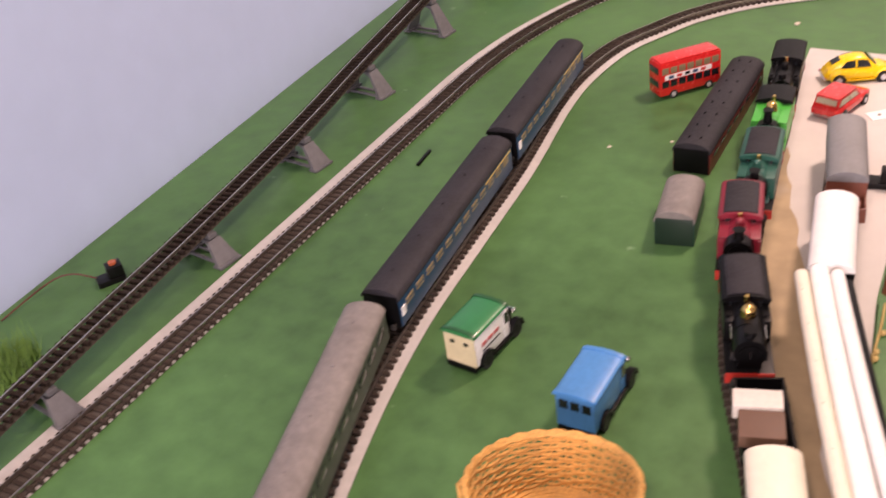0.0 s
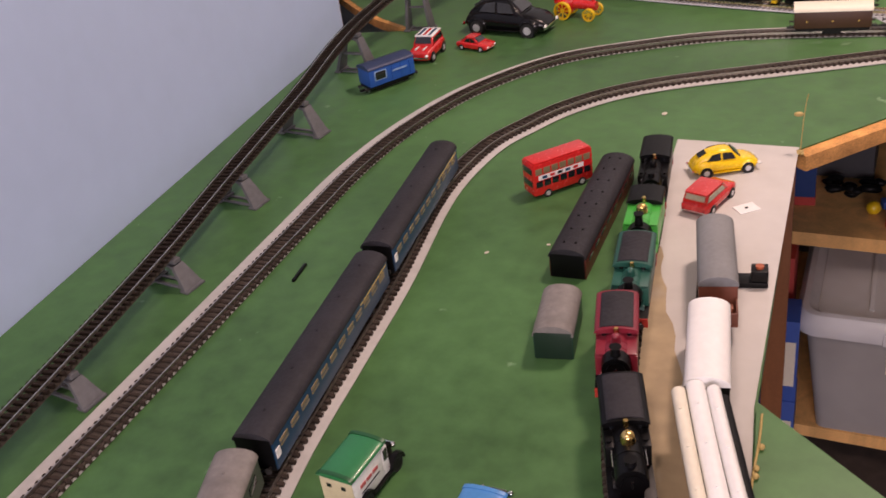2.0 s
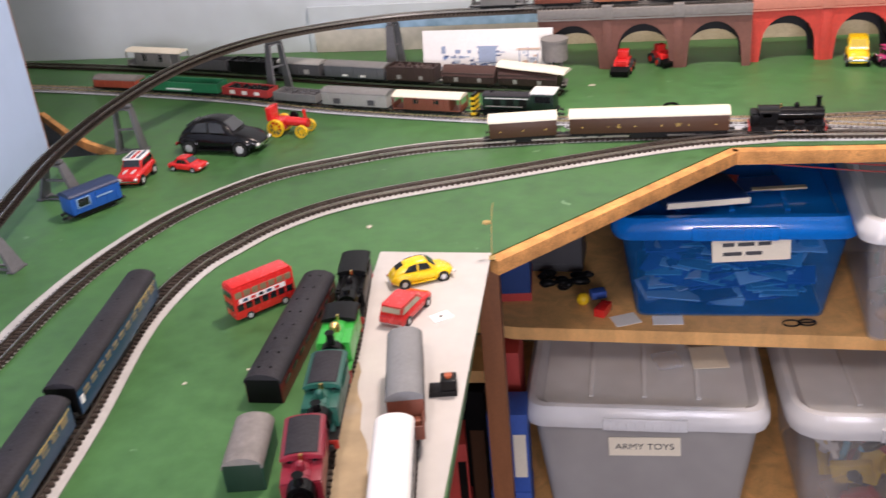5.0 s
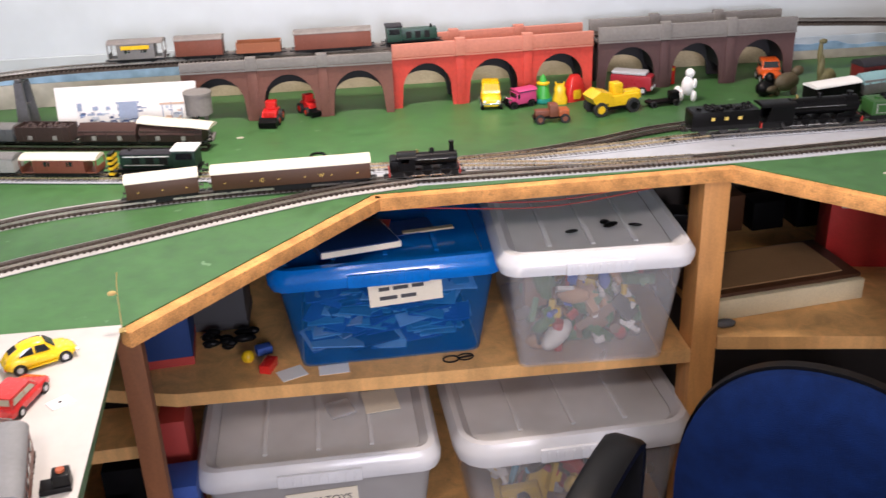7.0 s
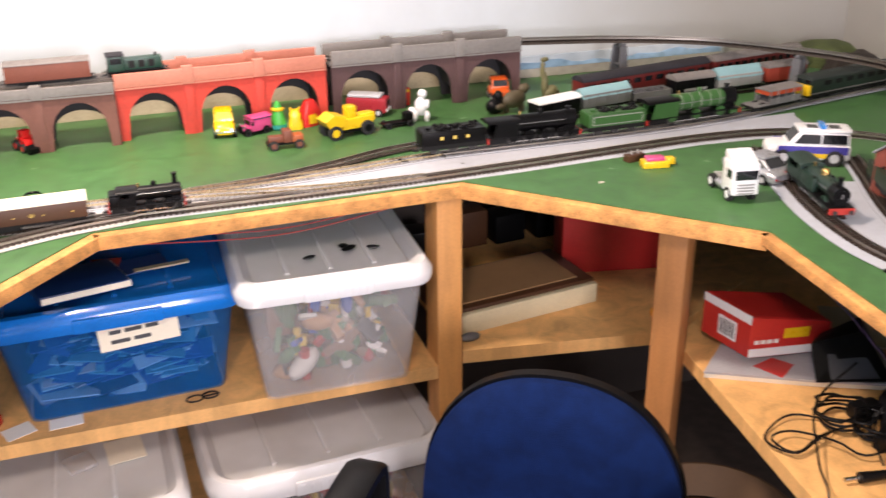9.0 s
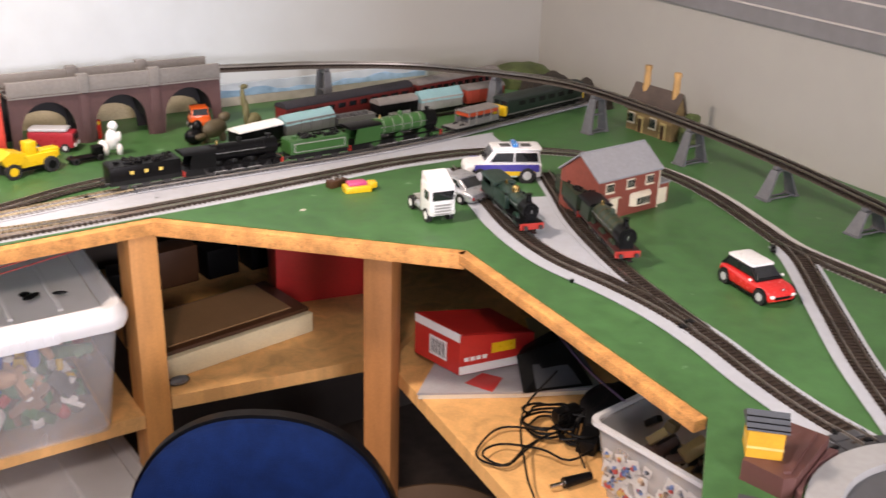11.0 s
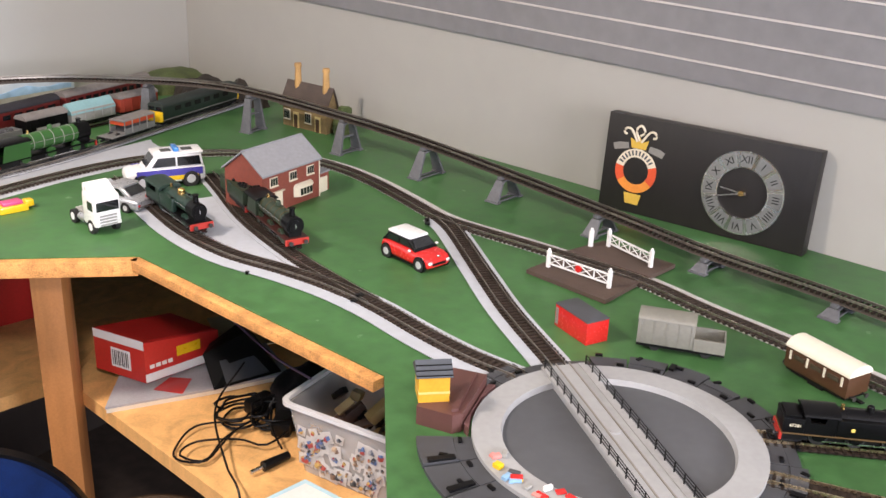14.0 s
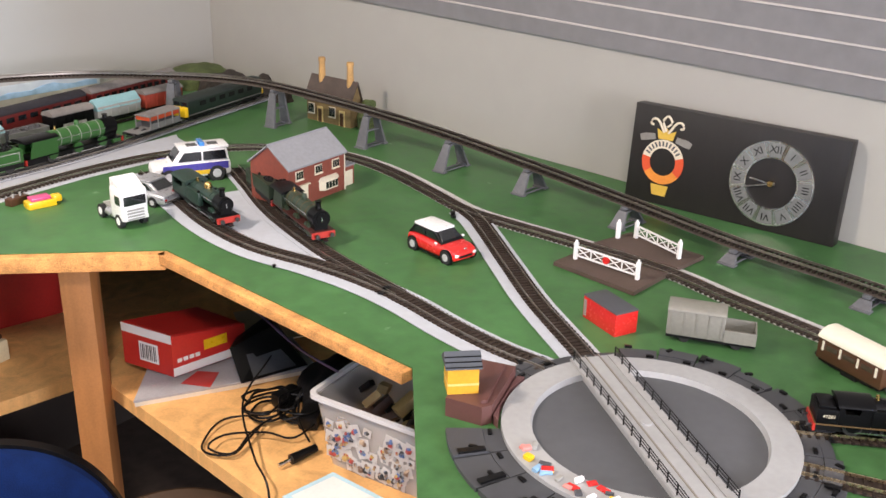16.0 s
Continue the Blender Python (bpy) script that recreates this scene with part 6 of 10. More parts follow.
def loader(m, label, body, s=1.0):
    th = thing("toy_loader", m @ Matrix.Scale(s, 4), label, "toy digger", "toy diggers")
    part("body", box(bmnew(), -0.022, 0.020, -0.012, 0.012, 0.010, 0.026, 0.002), body, th)
    part("cab", box(bmnew(), -0.014, 0.004, -0.010, 0.010, 0.026, 0.042, 0.002), body, th)
    part("bucket", loft(bmnew(), [[(0.026, s2 * 0.017, 0.003), (0.040, s2 * 0.017, 0.002), (0.042, s2 * 0.017, 0.012), (0.028, s2 * 0.017, 0.018)] for s2 in (-1, 1)]), SOOT, th)
    for sd in (-1, 1):
        part("arm", tube(bmnew(), [(0.0, sd * 0.011, 0.028), (0.018, sd * 0.012, 0.024), (0.030, sd * 0.012, 0.010)], 0.0022, 6), body, th)
        for x, r in ((-0.014, 0.011), (0.014, 0.009)):
            wheel(th, x, sd * 0.015, r, 0.007, body)
    return th


loader(on(0.338, 2.186, -100), "red and black toy loader before an arch", CARRED)
loader(on(0.408, 2.232, -60), "red and black toy loader inside an arch", CARRED, 0.9)
PINK = plain("hot_pink", 0.60, 0.07, 0.22, 0.35, coat=0.3)
c = car(on(0.757, 2.202, -95), 0.060, 0.040, 0.048, "yellow toy car standing before the red arches", ROUND, HATCH, MINI_CAB, k=0.5, glass=plain("yellow_glass", 0.5, 0.36, 0.02, 0.3))
box_van(on(0.812, 2.190, -160), 0.058, 0.028, 0.036, "small pink toy van before the red arches", PINK, PINK, PINK)


def rrect2(hx, hy, r, z, n=4):
    pts = []
    for cx, cy, a0 in ((hx - r, hy - r, 0), (-hx + r, hy - r, 90), (-hx + r, -hy + r, 180), (hx - r, -hy + r, 270)):
        pts += [(cx + r * math.cos(radians(a0 + 90 * i / (n - 1))), cy + r * math.sin(radians(a0 + 90 * i / (n - 1))), z) for i in range(n)]
    return pts


def figure(name, m, label, material, blobs, category="toy figure"):
    bm = bmnew()
    for x, y, z, a, b, c_ in blobs:
        ball(bm, (x, y, z), a, b, c_, 12)
    return solid(name, bm, material, label, category, "", m, "small toys")


th = thing("toy_figure", on(0.860, 2.205), "green pointed plastic toy on a teal base", "toy figure", "small toys")
part("body", lathe(bmnew(), [(0.0001, 0.056), (0.004, 0.052), (0.010, 0.036), (0.013, 0.020), (0.016, 0.010), (0.0001, 0.010)], 20), plain("toy_green", 0.05, 0.36, 0.05, 0.35), th)
part("base", lathe(bmnew(), [(0.0001, 0.0098), (0.018, 0.0098), (0.019, 0.003), (0.017, 0.0), (0.0001, 0.0)], 20), plain("toy_teal", 0.02, 0.26, 0.22, 0.35), th)
part("brim", lathe(bmnew(), [(0.007, 0.042), (0.013, 0.039), (0.012, 0.036), (0.009, 0.037), (0.007, 0.042)], 20), YELLOW, th)
th = thing("toy_figure", on(0.890, 2.190), "small yellow plastic toy with stubby ears", "toy figure", "small toys")
part("body", loft(bmnew(), [rrect2(0.013, 0.010, 0.005, 0.0), rrect2(0.014, 0.011, 0.006, 0.010), rrect2(0.010, 0.009, 0.005, 0.022), rrect2(0.011, 0.009, 0.005, 0.030), rrect2(0.006, 0.006, 0.003, 0.038)]), YELLOW, th)
for s_ in (-1, 1):
    part("ear", cyl(bmnew(), (s_ * 0.006, 0, 0.035), (s_ * 0.009, 0, 0.043), 0.0026, 0.0012, seg=8), YELLOW, th)
th = thing("toy_figure", on(0.922, 2.205, 20), "red and yellow moulded plastic toy", "toy figure", "small toys")
part("body", loft(bmnew(), [rrect2(0.020, 0.012, 0.006, 0.0), rrect2(0.021, 0.013, 0.006, 0.022), rrect2(0.014, 0.010, 0.005, 0.040), rrect2(0.008, 0.007, 0.003, 0.050)]), RED, th)
part("front_panel", box(bmnew(), -0.010, 0.006, -0.0145, -0.0128, 0.006, 0.024, 0.002), YELLOW, th)
# brown lorry
th = thing("toy_lorry", on(0.850, 2.082, 180), "small brown toy lorry with a rusty crane load", "toy lorry")
RUST = plain("rusty_brown_paint", 0.17, 0.05, 0.025, 0.5)
part("chassis", box(bmnew(), -0.032, 0.034, -0.009, 0.009, 0.008, 0.012), SOOT, th)
part("cab", box(bmnew(), -0.012, 0.004, -0.012, 0.012, 0.012, 0.034, 0.0015), RUST, th)
part("bonnet", box(bmnew(), 0.004, 0.030, -0.008, 0.008, 0.012, 0.024, 0.002), RUST, th)
part("load", box(bmnew(), -0.032, -0.013, -0.012, 0.012, 0.012, 0.024, 0.001), plain("orange_load", 0.38, 0.09, 0.02, 0.5), th)
for x in (-0.024, 0.022):
    for s in (-1, 1):
        wheel(th, x, s * 0.013, 0.0085, 0.005, RUST)
# yellow dump truck
th = thing("toy_dump_truck", on(0.975, 2.118, 15) @ Matrix.Scale(0.9, 4), "yellow and black toy dump truck", "toy truck")
part("skip", loft(bmnew(), [[(-0.060, y, 0.040), (-0.040, y, 0.052), (-0.012, y, 0.044), (-0.020, y, 0.026), (-0.050, y, 0.024)] for y in (-0.022, 0.022)]), YELLOW, th)
part("body", box(bmnew(), -0.020, 0.052, -0.018, 0.018, 0.016, 0.038, 0.002), YELLOW, th)
part("lower_band", box(bmnew(), -0.030, 0.056, -0.0185, 0.0185, 0.010, 0.0158, 0.001), SOOT, th)
part("bonnet", box(bmnew(), 0.020, 0.060, -0.012, 0.012, 0.024, 0.042, 0.002), YELLOW, th)
part("cab", box(bmnew(), -0.004, 0.016, -0.012, 0.012, 0.038, 0.062, 0.002), YELLOW, th)
part("cab_window", box(bmnew(), 0.016, 0.0166, -0.009, 0.009, 0.044, 0.058), GLASSDK, th)
for x in (-0.040, 0.036):
    for s in (-1, 1):
        wheel(th, x, s * 0.021, 0.015, 0.010, SOOT if x > 0 else YELLOW)
th = thing("toy_crane_trailer", on(1.078, 2.136, 8), "low black toy trailer with a small winch", "toy trailer")
part("bed", box(bmnew(), -0.034, 0.030, -0.010, 0.010, 0.006, 0.010), SOOT, th)
part("winch", box(bmnew(), 0.012, 0.030, -0.009, 0.009, 0.010, 0.026, 0.002), SOOT, th)
for x in (-0.024, 0.022):
    for s in (-1, 1):
        wheel(th, x, s * 0.011, 0.006, 0.004, SOOT)
bus_at = on(1.046, 2.236, -30) @ Matrix.Scale(1.15, 4)
th = thing("toy_coach", bus_at, "dark red toy motor coach with a grey roof inside an arch", "toy bus")
part("body", box(bmnew(), -0.036, 0.036, -0.015, 0.015, 0.006, 0.032, 0.004), plain("dark_red_paint", 0.30, 0.02, 0.03, 0.3), th)
part("roof", box(bmnew(), -0.034, 0.026, -0.013, 0.013, 0.032, 0.038, 0.003), plain("pale_grey_roof", 0.42, 0.43, 0.45, 0.4), th)
part("windscreen", box(bmnew(), 0.0358, 0.0364, -0.011, 0.011, 0.018, 0.028), GLASSDK, th)
for s in (-1, 1):
    part("headlight", cyl(bmnew(), (0.036, s * 0.009, 0.011), (0.0376, s * 0.009, 0.011), 0.0035, seg=12), CARWHITE, th)
    for x in (-0.022, 0.022):
        wheel(th, x, s * 0.0145, 0.007, 0.004)
figure("toy_figure", on(1.130, 2.152, -20), "white moulded plastic toy", CARWHITE, [(0, 0, 0.030, 0.012, 0.009, 0.020), (0.003, 0, 0.055, 0.009, 0.008, 0.009), (-0.012, 0, 0.010, 0.006, 0.006, 0.012), (0.012, 0, 0.010, 0.006, 0.006, 0.012), (-0.018, 0.004, 0.018, 0.008, 0.006, 0.010), (0.013, -0.004, 0.036, 0.004, 0.004, 0.010)])
th = thing("toy_cabin", on(1.132, 2.275) @ Matrix.Scale(0.8, 4), "red toy cabin with a yellow sign inside an arch", "toy house", "small toys")
part("body", box(bmnew(), -0.014, 0.014, -0.010, 0.010, 0, 0.046, 0.002), CARRED, th)
part("sign", box(bmnew(), -0.011, 0.011, -0.0112, -0.0102, 0.036, 0.043), YELLOW, th)
part("door", box(bmnew(), -0.005, 0.005, -0.0112, -0.0102, 0.0, 0.022), SOOT, th)
c = car(on(1.333, 2.250, -100), 0.060, 0.042, 0.044, "orange toy car in the last arch", plain("orange_paint", 0.62, 0.10, 0.012, 0.3, coat=0.4), HATCH, MINI_CAB, k=0.5)
figure("toy_figure", on(1.325, 2.150, 20), "mottled brown moulded toy beast", plain("mottled_brown", 0.075, 0.058, 0.030, 0.6, vary=0.35), [(0, 0, 0.026, 0.030, 0.014, 0.018), (0.026, 0, 0.044, 0.014, 0.008, 0.010), (-0.016, 0.006, 0.010, 0.007, 0.007, 0.013), (0.014, -0.006, 0.010, 0.007, 0.007, 0.013), (-0.034, 0, 0.016, 0.014, 0.006, 0.007)])
figure("toy_figure", on(1.285, 2.150, 10), "black moulded toy lump", SOOT, [(0, 0, 0.016, 0.022, 0.014, 0.016), (0.006, 0, 0.034, 0.010, 0.010, 0.012)])
figure("toy_figure", on(1.398, 2.150, 10), "olive moulded toy with a raised neck", plain("olive_toy", 0.13, 0.12, 0.05, 0.6, vary=0.3), [(0.008, 0, 0.026, 0.020, 0.012, 0.022), (-0.008, 0, 0.050, 0.007, 0.006, 0.026), (-0.014, 0, 0.080, 0.005, 0.005, 0.022), (-0.010, 0, 0.101, 0.009, 0.005, 0.005), (0.0, 0.004, 0.008, 0.006, 0.006, 0.010), (0.018, -0.004, 0.008, 0.006, 0.006, 0.010)])

# ---- east board: vehicles ----
th = thing("toy_truck", between((1.478, 1.654), (1.461, 1.560))[0] @ Matrix.Scale(1.06, 4), "white toy lorry tractor unit without a trailer", "toy truck")
part("cab", box(bmnew(), 0.004, 0.044, -0.020, 0.020, 0.012, 0.060, 0.004), CARWHITE, th)
part("deflector", loft(bmnew(), [[(0.006, y, 0.059), (0.040, y, 0.059), (0.012, y, 0.072), (0.006, y, 0.072)] for y in (-0.018, 0.018)]), CARWHITE, th)
part("windscreen", box(bmnew(), 0.0436, 0.0446, -0.017, 0.017, 0.036, 0.050, 0.0004), GLASSDK, th)
for i in range(4):
    part("grille_slat", box(bmnew(), 0.0438, 0.0450, -0.013, 0.013, 0.014 + i * 0.0045, 0.0165 + i * 0.0045), LIGHTG, th)
for s in (-1, 1):
    part("side_window", box(bmnew(), 0.022, 0.038, s * 0.020 - 0.0005, s * 0.020 + 0.0005, 0.036, 0.049), GLASSDK, th)
    part("headlight", box(bmnew(), 0.0438, 0.0452, s * 0.016 - 0.003, s * 0.016 + 0.003, 0.014, 0.019), LAMP, th)
    part("fuel_tank", cyl(bmnew(), (-0.020, s * 0.013, 0.013), (0.002, s * 0.013, 0.013), 0.006, seg=12), SILVER, th)
    for x in (-0.032, 0.028):
        wheel(th, x, s * 0.017, 0.0105, 0.007, CARWHITE)
part("chassis", box(bmnew(), -0.048, 0.004, -0.008, 0.008, 0.012, 0.018), CARWHITE, th)
part("coupling_plate", box(bmnew(), -0.040, -0.016, -0.012, 0.012, 0.018, 0.0205, 0.001), LIGHTG, th)
car(between((1.568, 1.604), (1.548, 1.722))[0], 0.120, 0.058, 0.040, "silver toy sports coupe behind the white lorry", SILVER, SALOON, SPORT_CAB)

# police vehicle
m = between((1.724, 1.672), (1.626, 1.722))[0] @ Matrix.Scale(1.14, 4)
pv = car(m, 0.118, 0.048, 0.052, "white toy police off-roader with blue and yellow side bands", CARWHITE, [(-0.5, 0.92, 0.2, 0.56), (-0.48, 1.0, 0.16, 0.6), (0.2, 1.0, 0.16, 0.6), (0.40, 0.98, 0.16, 0.57), (0.48, 0.94, 0.18, 0.52), (0.5, 0.88, 0.22, 0.46)], [(-0.485, 0.90, 0.55, 0.62), (-0.46, 0.88, 0.55, 1.02), (0.12, 0.88, 0.55, 1.02), (0.27, 0.92, 0.55, 0.6)], category="toy car", k=0.2, wheel_r=0.0122)
for s in (-1, 1):
    part("blue_band", box(bmnew(), -0.055, 0.045, s * 0.024 - 0.0004, s * 0.024 + 0.0004, 0.0185, 0.0300), plain("police_blue", 0.06, 0.05, 0.33, 0.3), pv)
    part("yellow_band", box(bmnew(), -0.048, 0.0, s * 0.024 - 0.0005, s * 0.024 + 0.0005, 0.0125, 0.0195), YELLOW, pv)
    part("roof_panel", box(bmnew(), -0.020 + s * 0.016 - 0.008, -0.020 + s * 0.016 + 0.008, -0.008, 0.008, 0.0535, 0.0545), GLASSDK, pv)
part("light_bar", box(bmnew(), -0.022, -0.014, -0.014, 0.014, 0.0540, 0.0600, 0.001), plain("blue_beacon", 0.03, 0.20, 0.55, 0.2, coat=0.5), pv)
# red hatchback
m = between((1.701, 1.200), (1.680, 1.089))[0]
m = m @ Matrix.Scale(0.94, 4)
mn = car(m, 0.112, 0.054, 0.045, "red toy hatchback with black windows and a white roof", CARRED, HATCH, [(-0.47, 0.84, 0.56, 0.62), (-0.37, 0.74, 0.56, 0.97), (0.05, 0.74, 0.56, 0.98), (0.23, 0.86, 0.56, 0.61)], roof=CARWHITE, wheel_r=0.0108, wheels=(-0.345, 0.345), pillars=CARBLACK, bumpers=False)
part("bonnet_badge", ball(bmnew(), (0.0545, 0, 0.0245), 0.0010, 0.0035, 0.0016, 8), CHROME, mn)
part("grille", box(bmnew(), 0.0545, 0.0562, -0.014, 0.014, 0.0105, 0.0150, 0.0006), BLACK, mn)
for s in (-1, 1):
    part("wing_mirror", ball(bmnew(), (0.018, s * 0.0285, 0.0285), 0.0030, 0.0022, 0.0020, 8), CARWHITE, mn)
    part("sill", box(bmnew(), -0.026, 0.026, s * 0.0268 - 0.0006, s * 0.0268 + 0.0006, 0.0058, 0.0085), BLACK, mn)
# yellow and pink toy with a brown block
th = thing("toy_boat", on(1.424, 1.760, -10), "yellow and pink plastic toy with a brown block", "toy")
part("hull", box(bmnew(), -0.026, 0.020, -0.012, 0.012, 0.0, 0.012, 0.002), YELLOW, th)
part("deck", box(bmnew(), -0.020, 0.012, -0.010, 0.010, 0.012, 0.018, 0.002), PINK, th)
part("tail", box(bmnew(), 0.018, 0.032, -0.004, 0.012, 0.003, 0.014, 0.002), YELLOW, th)
th = thing("uncoupler", on(1.404, 1.800, 10), "brown track uncoupler block with two pins", "uncoupler")
part("block", box(bmnew(), -0.018, 0.018, -0.008, 0.008, 0.0, 0.012, 0.001), CHOC, th)
for s in (-1, 1):
    part("pin", cyl(bmnew(), (s * 0.007, 0, 0.012), (s * 0.007, 0, 0.018), 0.002, seg=8), LIGHTG, th)
# two engines in the yard
steam_loco((1.586, 1.604), (1.540, 1.440), "dark green tank engine with a brass dome and red beam", plain("black_green_livery", 0.012, 0.032, 0.022, 0.45), side_tanks=0.55, dome=BRASS, tall=0.050, chimney=0.011, size=1.14)
steam_loco((1.652, 1.440), (1.590, 1.288), "weathered green tender engine with maroon frames and a red beam", plain("olive_livery", 0.020, 0.034, 0.018, 0.5), side_tanks=0, cab_back=False, boiler_r=0.0118, tall=0.050, cylinders=True, wheels=3, running=plain("maroon_black", 0.040, 0.010, 0.008, 0.5), cab_roof=SOOT, bands=plain("brassy_brown", 0.10, 0.06, 0.02, 0.5), cab_share=0.26, chimney=0.011, size=1.12)
tender((1.698, 1.550), (1.657, 1.450), "dark green tender with a load of black coal", MATS["olive_livery"], marks=False, size=1.12)
# ---- house ----
th = thing("model_house", on(1.7430, 1.449, 3.0) @ Matrix.Scale(0.84, 4, (0, 1, 0)), "red brick model house with a grey roof and white bay window", "model house", "model buildings")
HB = brickmat("house_brickwork", (0.20, 0.050, 0.032))
ROOFSL = plain("pale_slate_roof", 0.24, 0.245, 0.26, 0.6, vary=0.12, scale=50)
bm = bmnew()
prism(bm, [(0, 0), (0.100, 0), (0.100, 0.068), (0.05, 0.100), (0, 0.068)], -0.0705, 0.0705, Matrix(((0, 0, 1, 0), (1, 0, 0, 0), (0, 1, 0, 0), (0, 0, 0, 1))))
part("wall", bm, HB, th)
for s in (0, 1):
    y0, y1 = (-0.005, 0.0515) if s == 0 else (0.105, 0.0485)
    z0, z1 = 0.0660, 0.1015
    bm = bmnew()
    loft(bm, [[(x, y0, z0), (x, y1, z1 + 0.0005), (x, y1, z1 + 0.003), (x, y0, z0 + 0.003)] for x in (-0.074, 0.074)])
    part("roof_slope", bm, ROOFSL, th)
FR = plain("cream_window_paint", 0.66, 0.60, 0.46, 0.5)


def window_unit(th, x, z, w, h, y=-0.0008):
    wf = part("window", box(bmnew(), x - w / 2, x + w / 2, y - 0.0012, y + 0.0008, z, z + h, 0.0003), FR, th, "white framed window")
    n = 3
    for i in range(n):
        part("pane", box(bmnew(), x - w / 2 + 0.0012 + i * (w - 0.0012) / n, x - w / 2 + (i + 1) * (w - 0.0012) / n, y - 0.0018, y - 0.0011, z + 0.0014, z + h - 0.0014), GLASSDK, wf)
    part("sill", box(bmnew(), x - w / 2 - 0.001, x + w / 2 + 0.001, y - 0.0026, y, z - 0.0016, z), FR, wf)


for x in (-0.045, 0.002, 0.046):
    window_unit(th, x, 0.046, 0.018, 0.015)
window_unit(th, -0.062, 0.018, 0.010, 0.013)
part("door", box(bmnew(), -0.043, -0.025, -0.0022, 0.0004, 0.0, 0.034, 0.0004), FR, th, "white panelled front door")
part("door_canopy", box(bmnew(), -0.046, -0.022, -0.006, 0.0, 0.0345, 0.036), FR, th)
by = part("bay_window", loft(bmnew(), [[(0.004, 0, z), (0.012, -0.009, z), (0.044, -0.009, z), (0.052, 0, z)] for z in (0.014, 0.030)]), FR, th, "white bay window")
for i in range(4):
    part("pane", box(bmnew(), 0.0135 + i * 0.0078, 0.0195 + i * 0.0078, -0.0098, -0.0088, 0.0165, 0.028), GLASSDK, by)
part("bay_roof", loft(bmnew(), [[(0.002, 0.0, 0.0305), (0.011, -0.011, 0.0305), (0.045, -0.011, 0.0305), (0.054, 0.0, 0.0305)], [(0.008, 0.0, 0.036), (0.014, -0.004, 0.036), (0.042, -0.004, 0.036), (0.048, 0.0, 0.036)]]), FR, th)
gar = part("garage", box(bmnew(), 0.0712, 0.108, 0.012, 0.085, 0, 0.034), HB, th, "flat-roofed brick garage")
part("garage_roof", box(bmnew(), 0.0712, 0.110, 0.010, 0.087, 0.0342, 0.037), ROOFSL, gar)
part("garage_door", box(bmnew(), 0.077, 0.103, 0.0105, 0.0125, 0.0, 0.027), plain("cream_door", 0.6, 0.55, 0.42, 0.5), gar)
part("drainpipe", cyl(bmnew(), (0.0695, -0.0015, 0.0), (0.0695, -0.0015, 0.066), 0.0011, seg=8), FR, th)

# ---- stone cottage by the wall ----
th = thing("model_cottage", on(2.118, 1.782, -90), "yellow-brown stone model cottage with two tall chimneys", "model house", "model buildings")
STONE = mat("yellow_stone_blocks", (0.22, 0.15, 0.06), 0.8, vary=0.4, scale=120, bump=0.6)
bm = bmnew()
prism(bm, [(0, 0), (0.036, 0), (0.036, 0.048), (0.02, 0.092), (0, 0.048)], -0.064, 0.064, Matrix(((0, 0, 1, 0), (1, 0, 0, 0), (0, 1, 0, 0), (0, 0, 0, 1))))
part("wall", bm, STONE, th)
part("roof_slope", loft(bmnew(), [[(x, -0.006, 0.044), (x, 0.0205, 0.094), (x, 0.0205, 0.097), (x, -0.006, 0.047)] for x in (-0.068, 0.068)]), plain("brown_tile_roof", 0.075, 0.055, 0.045, 0.8, vary=0.3, scale=150, bump=0.5), th)
part("roof_slope", loft(bmnew(), [[(x, 0.0365, 0.050), (x, 0.0207, 0.094), (x, 0.0207, 0.097), (x, 0.0365, 0.053)] for x in (-0.068, 0.068)]), plain("brown_tile_roof", 0.075, 0.055, 0.045), th)
for x in (-0.036, 0.046):
    BUFFCH = plain("buff_chimney", 0.42, 0.25, 0.09, 0.75, vary=0.25, scale=120)
    ch = part("chimney", cyl(bmnew(), (x, 0.02, 0.082), (x, 0.02, 0.128), 0.0078, 0.0064, seg=8), BUFFCH, th)
    part("chimney_pot", cyl(bmnew(), (x, 0.02, 0.128), (x, 0.02, 0.136), 0.0082, 0.0074, seg=10), BUFFCH, ch)
CRW = plain("cream_frames", 0.62, 0.48, 0.20, 0.6)
for x in (-0.050, 0.012):
    window_unit(th, x, 0.016, 0.018, 0.022)
for x in (-0.024, 0.040):
    dr = part("door", box(bmnew(), x - 0.008, x + 0.008, -0.0018, 0.0004, 0, 0.034), CRW, th, "cream door surround")
    part("door_leaf", box(bmnew(), x - 0.005, x + 0.005, -0.0026, -0.0017, 0, 0.029), CHOC, dr)

# ---- hill, rock heap and bush beside the wall ----
def heap(name, x, y, deg, rx, ry, rz, material, label, category, rough=0.010, freq=40):
    bm = ball(bmnew(), (0, 0, 0), rx, ry, rz, 28)
    for v in bm.verts:
        v.co += v.normal * noise.noise(v.co * freq) * rough
        v.co.z = max(v.co.z, 0.0)
    return solid(name, bm, material, label, category, "", on(x, y, deg))


